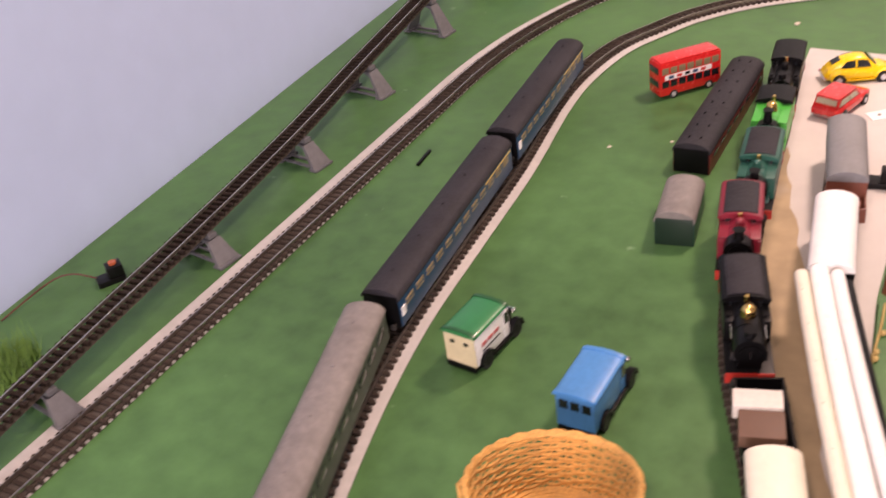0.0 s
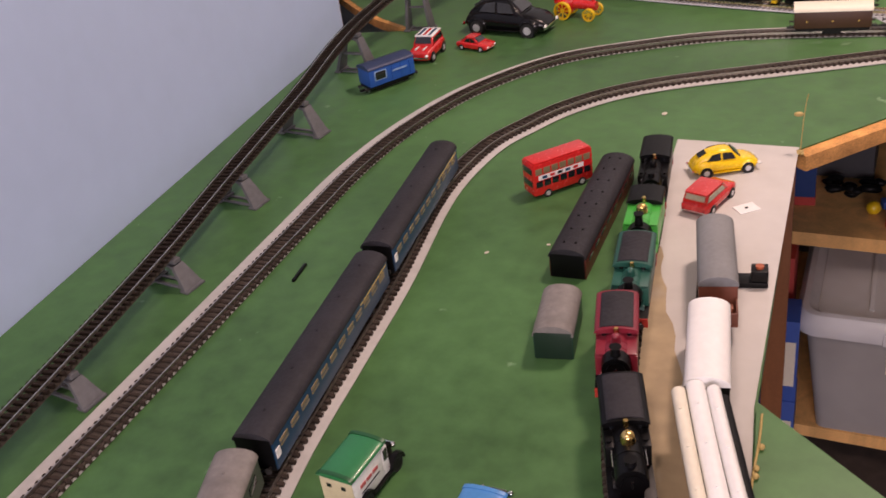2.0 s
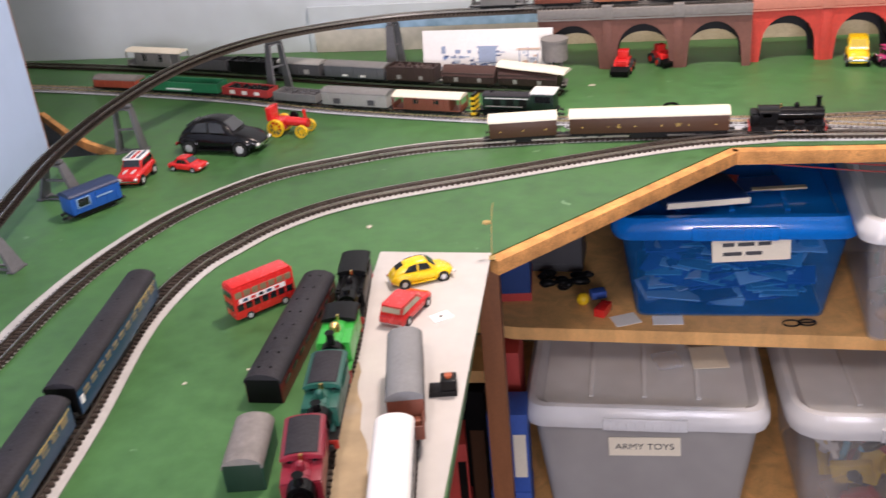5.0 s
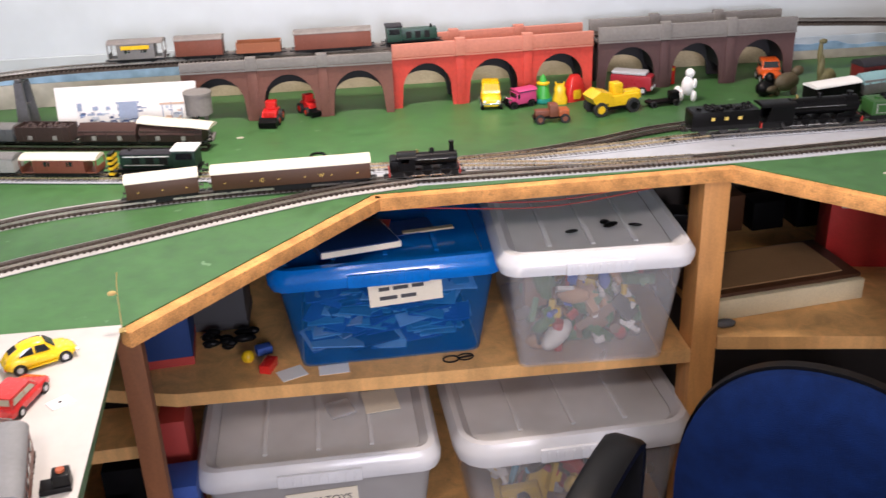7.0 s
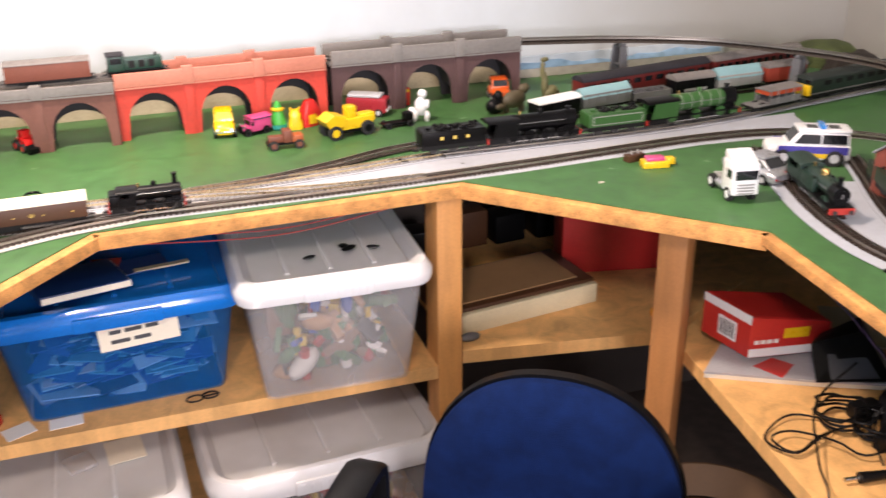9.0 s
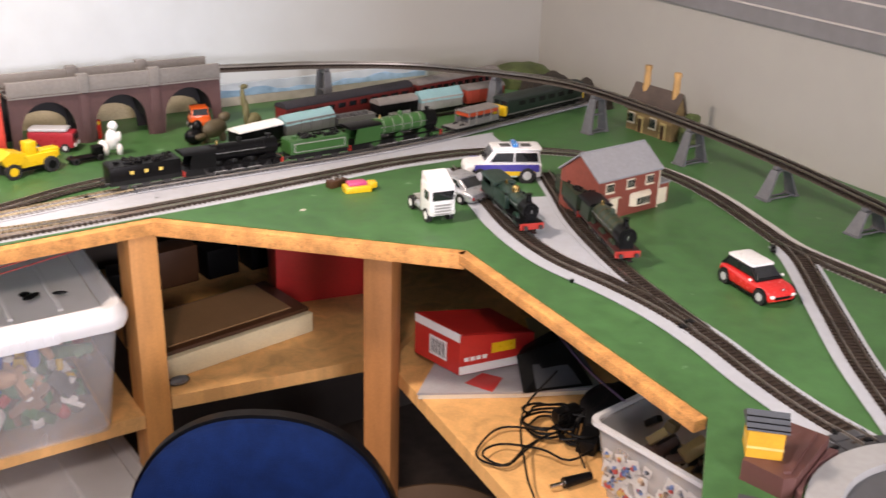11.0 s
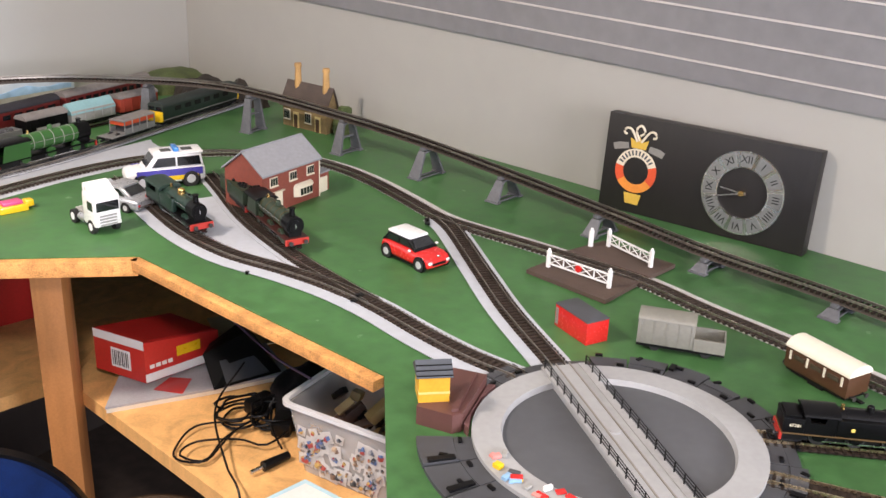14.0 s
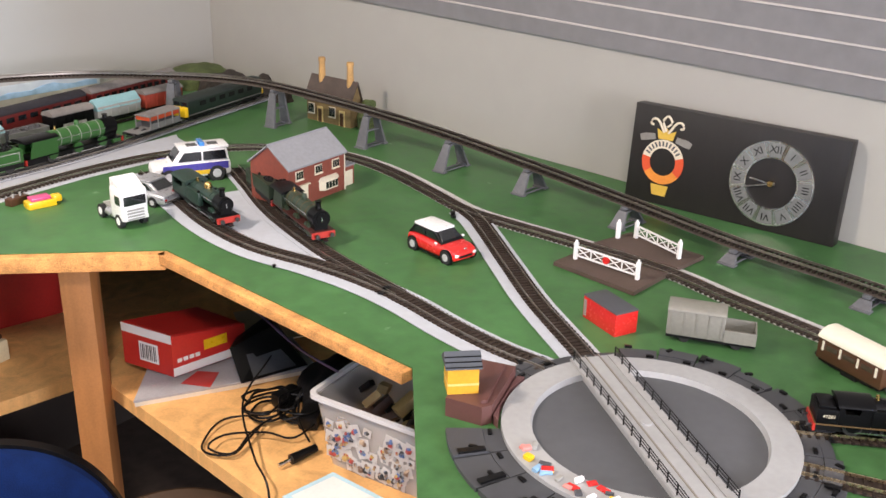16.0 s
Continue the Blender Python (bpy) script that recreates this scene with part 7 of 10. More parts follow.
SCATTER = mat("rough_green_scatter", (0.075, 0.10, 0.032), 0.95, vary=0.4, scale=120, bump=0.8)
ROCK = mat("dark_brown_rock", (0.028, 0.022, 0.017), 0.9, vary=0.4, scale=50, bump=0.8)
heap("scenery_hill", 2.190, 2.300, 20, 0.110, 0.075, 0.047, SCATTER, "rough green scenery hill in the room's corner", "model hill", 0.008, 22)
heap("rock_heap", 2.165, 2.165, 30, 0.085, 0.068, 0.046, ROCK, "heap of dark brown model rock below the hill", "model rock", 0.016, 30)
heap("boulder", 2.195, 2.066, 0, 0.030, 0.030, 0.052, ROCK, "dark rounded boulder behind the raised track", "model rock", 0.008, 60)
heap("boulder", 2.195, 2.000, 0, 0.024, 0.022, 0.034, ROCK, "dark rounded boulder behind the raised track", "model rock", 0.008, 60)
heap("bush", 2.150, 1.698, 0, 0.022, 0.020, 0.062, SCATTER, "rough green bush at the cottage's end", "model bush", 0.012, 90)

# ---- level crossing ----
solid("crossing_deck", prism(bmnew(), [(1.758, 0.992), (1.737, 0.853), (1.826, 0.846), (1.832, 0.982)], B + 0.0006, B + 0.0066), mat("brown_crossing_boards", (0.075, 0.05, 0.038), 0.8, vary=0.2, scale=90, bump=0.4), "brown level crossing ramp beside the track", "crossing deck")
solid("crossing_deck", prism(bmnew(), [(1.862, 0.985), (1.854, 0.844), (1.923, 0.834), (1.940, 0.962)], B + 0.0006, B + 0.0066), MATS["brown_crossing_boards"], "brown level crossing ramp on the wall side of the track", "crossing deck")


def gate(p, q, label, disc):
    m, L = between(p, q, 0.0066)
    th = thing("crossing_gate", m, label, "level crossing gate", "level crossing gates")
    for x in (-L / 2, L / 2):
        po = part("post", box(bmnew(), x - 0.0025, x + 0.0025, -0.0025, 0.0025, 0, 0.026), WHITE, th)
        part("finial", ball(bmnew(), (x, 0, 0.0275), 0.0022, 0.0022, 0.0026, 8), WHITE, po)
    for z in (0.006, 0.020):
        part("rail", box(bmnew(), -L / 2, L / 2, -0.0009, 0.0009, z - 0.0012, z + 0.0012), WHITE, th)
    n = 4
    for i in range(n):
        x0, x1 = -L / 2 + L * i / n, -L / 2 + L * (i + 1) / n
        part("upright", box(bmnew(), x1 - 0.0008, x1 + 0.0008, -0.0008, 0.0008, 0.006, 0.020), WHITE, th)
        part("brace", tube(bmnew(), [(x0, 0, 0.006), (x1, 0, 0.020)], 0.0008, 6), WHITE, th)
        part("brace", tube(bmnew(), [(x0, 0, 0.020), (x1, 0, 0.006)], 0.0008, 6), WHITE, th)
    if disc:
        part("warning_disc", cyl(bmnew(), (0, -0.0022, 0.013), (0, 0.0022, 0.013), 0.0052, seg=18), CARRED, th, "red round warning disc")
    return th


gate((1.787, 0.973), (1.778, 0.869), "white wooden level crossing gate with a red disc", True)
gate((1.922, 0.945), (1.888, 0.858), "white wooden level crossing gate on the wall side", False)
th = thing("gate_post", on(1.903, 0.966, 0, 0.0066), "single white crossing gate post", "gate post")
part("post", box(bmnew(), -0.003, 0.003, -0.003, 0.003, 0, 0.026, 0.0005), WHITE, th)
part("finial", ball(bmnew(), (0, 0, 0.028), 0.0026, 0.0026, 0.003, 8), WHITE, th)

# ---- goods items by the turntable ----
th = thing("container", between((1.653, 0.866), (1.627, 0.808))[0] @ Matrix.Scale(0.9, 4), "bright red container with a grey roof on the board", "container")
part("body", box(bmnew(), -0.037, 0.037, -0.019, 0.019, 0, 0.033, 0.0008), CARRED, th)
part("roof", box(bmnew(), -0.0375, 0.0375, -0.0195, 0.0195, 0.0332, 0.0355, 0.0008), DKGREY, th)
for i in range(3):
    part("lettering_bar", box(bmnew(), -0.035 + i * 0.0022, -0.0338 + i * 0.0022, -0.0196, -0.0188, 0.004, 0.029), LIGHTG, th)
m, L = between((1.658, 0.767), (1.695, 0.668), -0.0044)
th = thing("model_wagon", m @ Matrix.Scale(1.10, 4), "grey horsebox-type wagon with a half roof on the board", "model wagon", "model goods wagons")
GRW = plain("warm_wagon_grey", 0.20, 0.195, 0.165, 0.6)
part("covered_end", box(bmnew(), -0.048, 0.014, -0.0165, 0.0165, 0.0145, 0.044, 0.0006), GRW, th)
part("roof", loft(bmnew(), [[(x, y, z) for y, z in roof_section(0.0165, 0.044, 0.005)] for x in (-0.0485, 0.0145)]), GRW, th)
for i in range(5):
    for s in (-1, 1):
        part("strap", box(bmnew(), -0.044 + i * 0.0135, -0.0428 + i * 0.0135, s * 0.0165 - 0.0006, s * 0.0165 + 0.0006, 0.015, 0.043), GRW, th)
bm = bmnew()
for s in (-1, 1):
    box(bm, 0.014, 0.048, s * 0.0165 - 0.0008, s * 0.0165 + 0.0008, 0.0145, 0.029)
box(bm, 0.0465, 0.048, -0.0157, 0.0157, 0.0145, 0.029)
box(bm, 0.014, 0.0465, -0.0157, 0.0157, 0.0145, 0.016)
part("open_end", bm, GRW, th)
part("underframe", box(bmnew(), -0.048, 0.048, -0.014, 0.014, 0.0105, 0.0143), UNDER, th)
for k in (-1, 1):
    for s in (-1, 1):
        wheelset(th, k * 0.028, s * 0.0085, 0.0065).location.z = 0.004
coach((1.7260, 0.592), (1.6900, 0.510), "small wooden coach with cream posts and a white arched roof", CHOC, CREAM, windows=3, posts=True, hw=0.019, eave=0.045, rise=0.011, lift=-0.010, glass=plain("brown_shade_glass", 0.06, 0.045, 0.03, 0.2), wheels4=True, floor=0.0185)
steam_loco((1.545, 0.553), (1.614, 0.430), "black tank engine with number bars and a gold crest", SOOT, side_tanks=0.9, number="47281", bunker=0.15, cab_share=0.36, running=plain("brassy_brown", 0.10, 0.06, 0.02, 0.5), chimney=0.008)
track([(1.524, 0.592), (1.5385, 0.565), (1.582, 0.487), (1.66, 0.345), (1.75, 0.185)], "brass-railed turntable outlet track under the black engine", RAILG, sleeper=SLEEPER)
track([(1.466, 0.545), (1.470, 0.534), (1.482, 0.488), (1.51, 0.38), (1.54, 0.27)], "brass-railed turntable outlet track", RAILG, sleeper=SLEEPER)

wagon((1.506, 0.395), (1.531, 0.300), "olive grey wagon on the brass-railed outlet track", plain("olive_grey_wagon", 0.13, 0.13, 0.105, 0.6), "van", roof=plain("blue_grey_roof", 0.12, 0.13, 0.15, 0.6), eave=0.043)

# ---- turntable ----
CX, CY = 1.437, 0.681
PLATE = plain("dark_grey_turntable_plate", 0.050, 0.052, 0.058, 0.55, vary=0.15, scale=40)
WELL = plain("slate_grey_well", 0.082, 0.085, 0.092, 0.6, vary=0.14, scale=25)
RIM = plain("light_grey_rim", 0.33, 0.335, 0.335, 0.6, vary=0.08, scale=40)
th = thing("turntable", on(CX, CY) @ Matrix.Scale(0.957, 4), "grey locomotive turntable with a railed bridge and dark well", "turntable")
part("rim", lathe(bmnew(), [(0.158, 0.0), (0.158, 0.0095), (0.126, 0.0095), (0.124, 0.0025), (0.123, 0.0)], 72), RIM, th, "light grey rim")
part("well", cyl(bmnew(), (0, 0, 0.0), (0, 0, 0.0025), 0.1245, seg=64), WELL, th, "slate grey well floor")


def arc_plate(r0, r1, a0, a1, z0, z1, n=6):
    pts = [(r1 * math.cos(radians(a0 + (a1 - a0) * i / n)), r1 * math.sin(radians(a0 + (a1 - a0) * i / n))) for i in range(n + 1)]
    pts += [(r0 * math.cos(radians(a1 - (a1 - a0) * i / n)), r0 * math.sin(radians(a1 - (a1 - a0) * i / n))) for i in range(n + 1)]
    return prism(bmnew(), pts, z0, z1)


for i in range(24):
    a = i * 15.0 - 7.0
    if 98 < a + 7 < 134:
        continue
    wide = 125 < a < 215
    out = 0.2175 if wide else 0.203
    pl = part("edge_plate", arc_plate(0.1585, 0.178, a + 0.25, a + 14.75, 0.0, 0.0052), PLATE, th)
    if not 38 < a + 7 < 62:
        part("outer_plate", arc_plate(0.1785, out - (0.0 if wide else 0.006 * (i % 3)), a + 0.5, a + 14.5, 0.0, (0.0062 if i % 2 else 0.0046)), PLATE, pl)
        for da, rr in ((3, 0.171), (11, 0.193)):
            bm = box(bmnew(), -0.0022, 0.0022, -0.0046, 0.0046, 0.0050, 0.0078, 0.0004)
            cl = part("clip", bm, BLACK, pl)
            cl.matrix_local = pose(rr * math.cos(radians(a + da)), rr * math.sin(radians(a + da)), 0, 0, 0, a + da + (0 if rr < 0.18 else 60 * (i % 2)))
        if wide or i % 3 == 0:
            part("step_bar", arc_plate(0.182, out - 0.006, a + 12.2, a + 14.3, 0.0062, 0.0088, 3), BLACK, pl)
DA = 51.4
bridge = part("bridge_deck", box(bmnew(), -0.154, 0.154, -0.0285, 0.0285, 0.0098, 0.0125, 0.0006), RIM, th, "light grey bridge deck")
bridge.matrix_local = pose(0.001, 0.004, 0, 0, 0, DA)
part("bridge_girder", box(bmnew(), -0.122, 0.122, -0.026, 0.026, 0.0027, 0.0096), RIM, bridge)
for sh in (-0.0087, 0.0087):
    part("rail", box(bmnew(), -0.156, 0.156, sh - 0.0008, sh + 0.0008, 0.0127, 0.0139), plain("worn_bridge_rail", 0.24, 0.22, 0.195, 0.5), bridge)
part("deck_centre", box(bmnew(), -0.150, 0.150, -0.0072, 0.0072, 0.01252, 0.0131), RIM, bridge)
for s in (-1, 1):
    part("deck_side", box(bmnew(), -0.152, 0.152, s * 0.0235 - 0.0045, s * 0.0235 + 0.0045, 0.01252, 0.0138), plain("concrete_walkway", 0.31, 0.31, 0.305, 0.7), bridge)
    for i in range(15):
        x = -0.147 + i * 0.021
        part("fence_post", box(bmnew(), x - 0.0006, x + 0.0006, s * 0.0265 - 0.0006, s * 0.0265 + 0.0006, 0.0138, 0.0265), BLACK, bridge)
    for z in (0.0185, 0.0225, 0.0262):
        part("fence_rail", box(bmnew(), -0.147, 0.147, s * 0.0265 - 0.0004, s * 0.0265 + 0.0004, z - 0.0004, z + 0.0004), BLACK, bridge)
part("pivot", lathe(bmnew(), [(0.0001, 0.0146), (0.006, 0.0146), (0.0065, 0.0135), (0.008, 0.0132)], 20), RIM, bridge)
# control hut on its brown base
BRN = plain("red_brown_plastic", 0.10, 0.042, 0.036, 0.5)
th = thing("control_hut", on(0, 0), "yellow signal hut with a dark roof on a brown base", "model hut")
base = part("base", prism(bmnew(), [(1.333, 0.864), (1.341, 0.823), (1.352, 0.818), (1.437, 0.845), (1.424, 0.889), (1.385, 0.884)], 0.0, 0.022), BRN, th, "red-brown plastic motor base")
part("motor_ridge", prism(bmnew(), [(1.346, 0.828), (1.352, 0.824), (1.428, 0.853), (1.424, 0.860)], 0.0222, 0.0255), BRN, base)
part("curved_plate", prism(bmnew(), [(1.3525, 0.8165), (CX - 0.090, CY + 0.1255), (CX - 0.060, CY + 0.1425), (CX - 0.028, CY + 0.152), (CX + 0.004, CY + 0.1545), (1.4375, 0.8435)], 0.0, 0.0105), plain("pale_maroon_plastic", 0.135, 0.062, 0.058, 0.55), base, "paler maroon curved plate")
hut = part("hut_wall", box(bmnew(), -0.0165, 0.0165, -0.014, 0.014, 0.0222, 0.053), plain("ochre_hut", 0.62, 0.33, 0.02, 0.5), th, "ochre yellow hut walls")
hut.matrix_local = pose(1.360, 0.864, 0, 0, 0, -45)
part("plank_line", box(bmnew(), -0.0168, 0.0168, -0.0143, 0.0143, 0.032, 0.0345), plain("cream_yellow", 0.68, 0.50, 0.16, 0.5), hut)
hr = part("hut_roof", loft(bmnew(), [[(x, -0.018, 0.053), (x, 0.018, 0.053), (x, 0.0, 0.066)] for x in (-0.0195, 0.0195)]), plain("slate_hut_roof", 0.06, 0.068, 0.08, 0.6), th, "slate grey hut roof")
hr.matrix_local = pose(1.360, 0.864, 0, 0, 0, -45)
for i in range(3):
    part("roof_tile", box(bmnew(), -0.0195, 0.0195, -0.0165 + i * 0.005, -0.0160 + i * 0.005, 0.0545 + i * 0.0036, 0.0556 + i * 0.0036), BLACK, hr)
# scraps left on the rim
random.seed(5)
scraps = [CARRED, YELLOW, LIGHTG, CARWHITE, plain("pale_blue_scrap", 0.25, 0.42, 0.6, 0.5), DKGREY, plain("pink_scrap", 0.62, 0.25, 0.22, 0.5)]
for i in range(22):
    a = radians(random.uniform(146, 196))
    r = random.uniform(0.124, 0.146)
    bm = box(bmnew(), -random.uniform(0.003, 0.007), random.uniform(0.003, 0.007), -random.uniform(0.0015, 0.004), random.uniform(0.0015, 0.004), 0.0, random.uniform(0.002, 0.005), 0.0008)
    solid("plastic_scrap", bm, scraps[i % 7], "small coloured plastic scrap on the turntable rim", "scrap", "", on(CX + r * math.cos(a), CY + r * math.sin(a), random.uniform(0, 180), 0.0093), "plastic scraps")

# ---- clock board ----
th = thing("wall_clock", pose(2.104, 0.8815, B + 0.0005, -4, 0, -90 - 1.0), "dark wooden clock board with a silver dial and painted emblem", "clock")
DKWOOD = wood("dark_clock_board", (0.011, 0.009, 0.008), 8.0, 0.45)
part("board", box(bmnew(), -0.1800, 0.1800, 0.0, 0.026, 0, 0.166, 0.0012), DKWOOD, th)
dx, dz, R = 0.070, 0.078, 0.068
bm = lathe(bmnew(), [(R, 0.0), (R, 0.003), (R * 0.60, 0.003), (R * 0.60, 0.0)], 64)
bmesh.ops.transform(bm, matrix=pose(dx, -0.0002, dz, 90), verts=bm.verts)
dial = part("dial", bm, mat("brushed_silver", (0.72, 0.72, 0.69), 0.24, 1.0, vary=0.04, scale=30), th, "silver chapter ring")
for i in range(12):
    bm = arc_plate(R * 0.635, R * 0.965, 30 * i - 11.5, 30 * i + 11.5, 0.0031, 0.0034, 4)
    bmesh.ops.transform(bm, matrix=pose(dx, -0.0002, dz, 90), verts=bm.verts)
    part("numeral_plate", bm, mat("dull_silver_plate", (0.34, 0.34, 0.33), 0.38, 0.8, vary=0.1, scale=60), dial, "duller silver numeral plate")
for i, num in enumerate(("XII", "I", "II", "III", "IIII", "V", "VI", "VII", "VIII", "IX", "X", "XI")):
    a = radians(90 - 30 * i)
    wide = [0.0046 if ch == "I" else 0.0100 for ch in num]
    for k, ch in enumerate(num):
        cu = bpy.data.curves.new("numeral", "FONT")
        cu.body, cu.size, cu.align_x, cu.align_y, cu.extrude = ch, 0.0165, "CENTER", "CENTER", 0.0002
        tmp = bpy.data.objects.new("tmp", cu)
        me = bpy.data.meshes.new_from_object(tmp)
        bpy.data.objects.remove(tmp)
        me.materials.append(BLACK)
        ob = new("numeral", me)
        ob.parent = dial
        off = sum(wide[:k]) + wide[k] / 2 - sum(wide) / 2
        ob.matrix_local = pose(dx + R * 0.8 * math.cos(a), -0.0036, dz + R * 0.8 * math.sin(a), 90) @ Matrix.Rotation(a - radians(90), 4, "Z") @ Matrix.Translation((off, 0, 0))
for ang, ln, w in ((197, 0.060, 0.0026), (174, 0.036, 0.0026)):
    bm = box(bmnew(), -0.008, ln, -0.0055, -0.0048, -w / 2, w / 2)
    h = part("clock_arm", bm, STEEL, th)
    h.matrix_local = pose(dx, 0, dz) @ Matrix.Rotation(-radians(ang), 4, "Y")
part("boss", cyl(bmnew(), (dx, -0.0075, dz), (dx, -0.0002, dz), 0.0045, seg=18), BRASS, th)
nt = MATS["brushed_silver"].node_tree
tangent = nt.nodes.new("ShaderNodeTangent")
tangent.direction_type, tangent.axis = "RADIAL", "Y"
shader = [q for q in nt.nodes if q.type == "BSDF_PRINCIPLED"][0]
shader.inputs["Anisotropic"].default_value = 0.8
nt.links.new(tangent.outputs[0], shader.inputs["Tangent"])
# painted emblem: ring, feathers and scroll as plain shapes
ex, ez = -0.118, 0.074
EMW, EMO, EMR = plain("emblem_ivory", 0.62, 0.55, 0.42, 0.5), plain("emblem_orange", 0.62, 0.22, 0.03, 0.5), plain("emblem_red", 0.55, 0.07, 0.02, 0.5)
for a0, a1, mm in ((20, 170, EMW), (170, 215, EMR), (215, 325, EMO), (325, 380, EMR)):
    bm = bmnew()
    n = 14
    pts = [(0.038 * math.cos(radians(a0 + (a1 - a0) * i / n)), 0.038 * math.sin(radians(a0 + (a1 - a0) * i / n))) for i in range(n + 1)]
    pts += [(0.0235 * math.cos(radians(a1 - (a1 - a0) * i / n)), 0.0235 * math.sin(radians(a1 - (a1 - a0) * i / n))) for i in range(n + 1)]
    prism(bm, pts, 0.0, 0.0012, pose(ex, -0.0001, ez, 90))
    part("emblem_ring", bm, mm, th)
for i in range(11):
    a = radians(35 + 12 * i)
    bm = box(bmnew(), -0.0016, 0.0016, -0.0016, -0.0013, -0.0042, 0.0042)
    o = part("emblem_bar", bm, DKGREY, th)
    o.matrix_local = pose(ex + 0.031 * math.cos(a), 0, ez + 0.031 * math.sin(a)) @ Matrix.Rotation(radians(90) - a, 4, "Y")
part("emblem_buckle", prism(bmnew(), [(-0.012, -0.058), (0.012, -0.058), (0.016, -0.040), (-0.016, -0.040)], 0, 0.0012, pose(ex, -0.0001, ez, 90)), plain("emblem_gold", 0.55, 0.36, 0.05, 0.5), th)
part("emblem_crown", prism(bmnew(), [(-0.013, 0.0385), (0.013, 0.0385), (0.017, 0.055), (0.006, 0.050), (0, 0.058), (-0.006, 0.050), (-0.017, 0.055)], 0, 0.0012, pose(ex, -0.0001, ez, 90)), MATS["emblem_gold"], th)
for s in (-1, 0, 1):
    pts = [(ex + s * 0.004, -0.001, ez + 0.050), (ex + s * 0.016, -0.001, ez + 0.068), (ex + s * 0.026, -0.001, ez + 0.070), (ex + s * 0.030, -0.001, ez + 0.062), (ex + s * 0.023, -0.001, ez + 0.060)] if s else [(ex, -0.001, ez + 0.052), (ex - 0.008, -0.001, ez + 0.068), (ex, -0.001, ez + 0.078), (ex + 0.008, -0.001, ez + 0.068), (ex, -0.001, ez + 0.060)]
    part("emblem_feather", tube(bmnew(), [tuple(v) for v in spline(pts, 0.004)], 0.0021, 6), EMW, th)
for s in (-1, 1):
    part("emblem_scroll", prism(bmnew(), [(s * 0.018, 0.036), (s * 0.044, 0.030), (s * 0.048, 0.040), (s * 0.038, 0.044), (s * 0.020, 0.046)], 0, 0.001, pose(ex, -0.0001, ez, 90)), plain("emblem_grey", 0.20, 0.19, 0.17, 0.5), th)

# ---- storage boxes under the layout ----
def clear_plastic(name, colour, rough, alpha):
    """Thin cloudy plastic: part see-through, part milky."""
    if name in MATS:
        return MATS[name]
    m = bpy.data.materials.new(name)
    m.use_nodes = True
    n, l = m.node_tree.nodes, m.node_tree.links
    p = n["Principled BSDF"]
    p.inputs["Base Color"].default_value = (*colour, 1)
    p.inputs["Roughness"].default_value = rough
    tr, mix = n.new("ShaderNodeBsdfTransparent"), n.new("ShaderNodeMixShader")
    tr.inputs["Color"].default_value = (*[0.5 + 0.5 * c for c in colour], 1)
    no = n.new("ShaderNodeTexNoise")
    no.inputs["Scale"].default_value = 12.0
    co = n.new("ShaderNodeTexCoord")
    l.new(co.outputs["Object"], no.inputs["Vector"])
    mr = n.new("ShaderNodeMapRange")
    mr.inputs["To Min"].default_value, mr.inputs["To Max"].default_value = alpha - 0.12, alpha + 0.12
    l.new(no.outputs["Fac"], mr.inputs["Value"])
    l.new(mr.outputs[0], mix.inputs["Fac"])
    l.new(tr.outputs[0], mix.inputs[1])
    l.new(p.outputs[0], mix.inputs[2])
    l.new(mix.outputs[0], n["Material Output"].inputs["Surface"])
    MATS[name] = m
    return m


CLEAR = clear_plastic("cloudy_clear_plastic", (0.80, 0.79, 0.79), 0.22, 0.25)
CLEARLID = clear_plastic("milky_lid_plastic", (0.90, 0.91, 0.93), 0.14, 0.62)
BLUEBOX = clear_plastic("translucent_blue_plastic", (0.02, 0.20, 0.60), 0.15, 0.26)
BLUELID = plain("glossy_blue_lid", 0.008, 0.17, 0.62, 0.16, coat=0.6)
PANEL = clear_plastic("thin_lid_panel", (0.90, 0.91, 0.92), 0.08, 0.64)
GREYBOX = clear_plastic("smoky_grey_plastic", (0.40, 0.39, 0.38), 0.35, 0.86)
LABEL = plain("cream_paper_label", 0.80, 0.74, 0.60, 0.8, vary=0.05)
INK = plain("black_ink", 0.03, 0.03, 0.03, 0.6)
CONTENT = [plain("content_%s" % n, *c, 0.6) for n, c in (("red", (0.4, 0.04, 0.03)), ("white", (0.65, 0.62, 0.58)), ("green", (0.05, 0.14, 0.05)), ("yellow", (0.6, 0.4, 0.03)), ("blue", (0.04, 0.10, 0.4)), ("brown", (0.16, 0.09, 0.05)), ("cyan", (0.15, 0.45, 0.6)), ("black", (0.02, 0.02, 0.02)), ("navy", (0.01, 0.04, 0.16)), ("skyblue", (0.55, 0.80, 0.90)), ("tan", (0.42, 0.24, 0.12)))]


def rrect(hx, hy, r, z, n=5):
    pts = []
    for cx, cy, a0 in ((hx - r, hy - r, 0), (-hx + r, hy - r, 90), (-hx + r, -hy + r, 180), (hx - r, -hy + r, 270)):
        for i in range(n):
            a = radians(a0 + 90 * i / (n - 1))
            pts.append((cx + r * math.cos(a), cy + r * math.sin(a), z))
    return pts


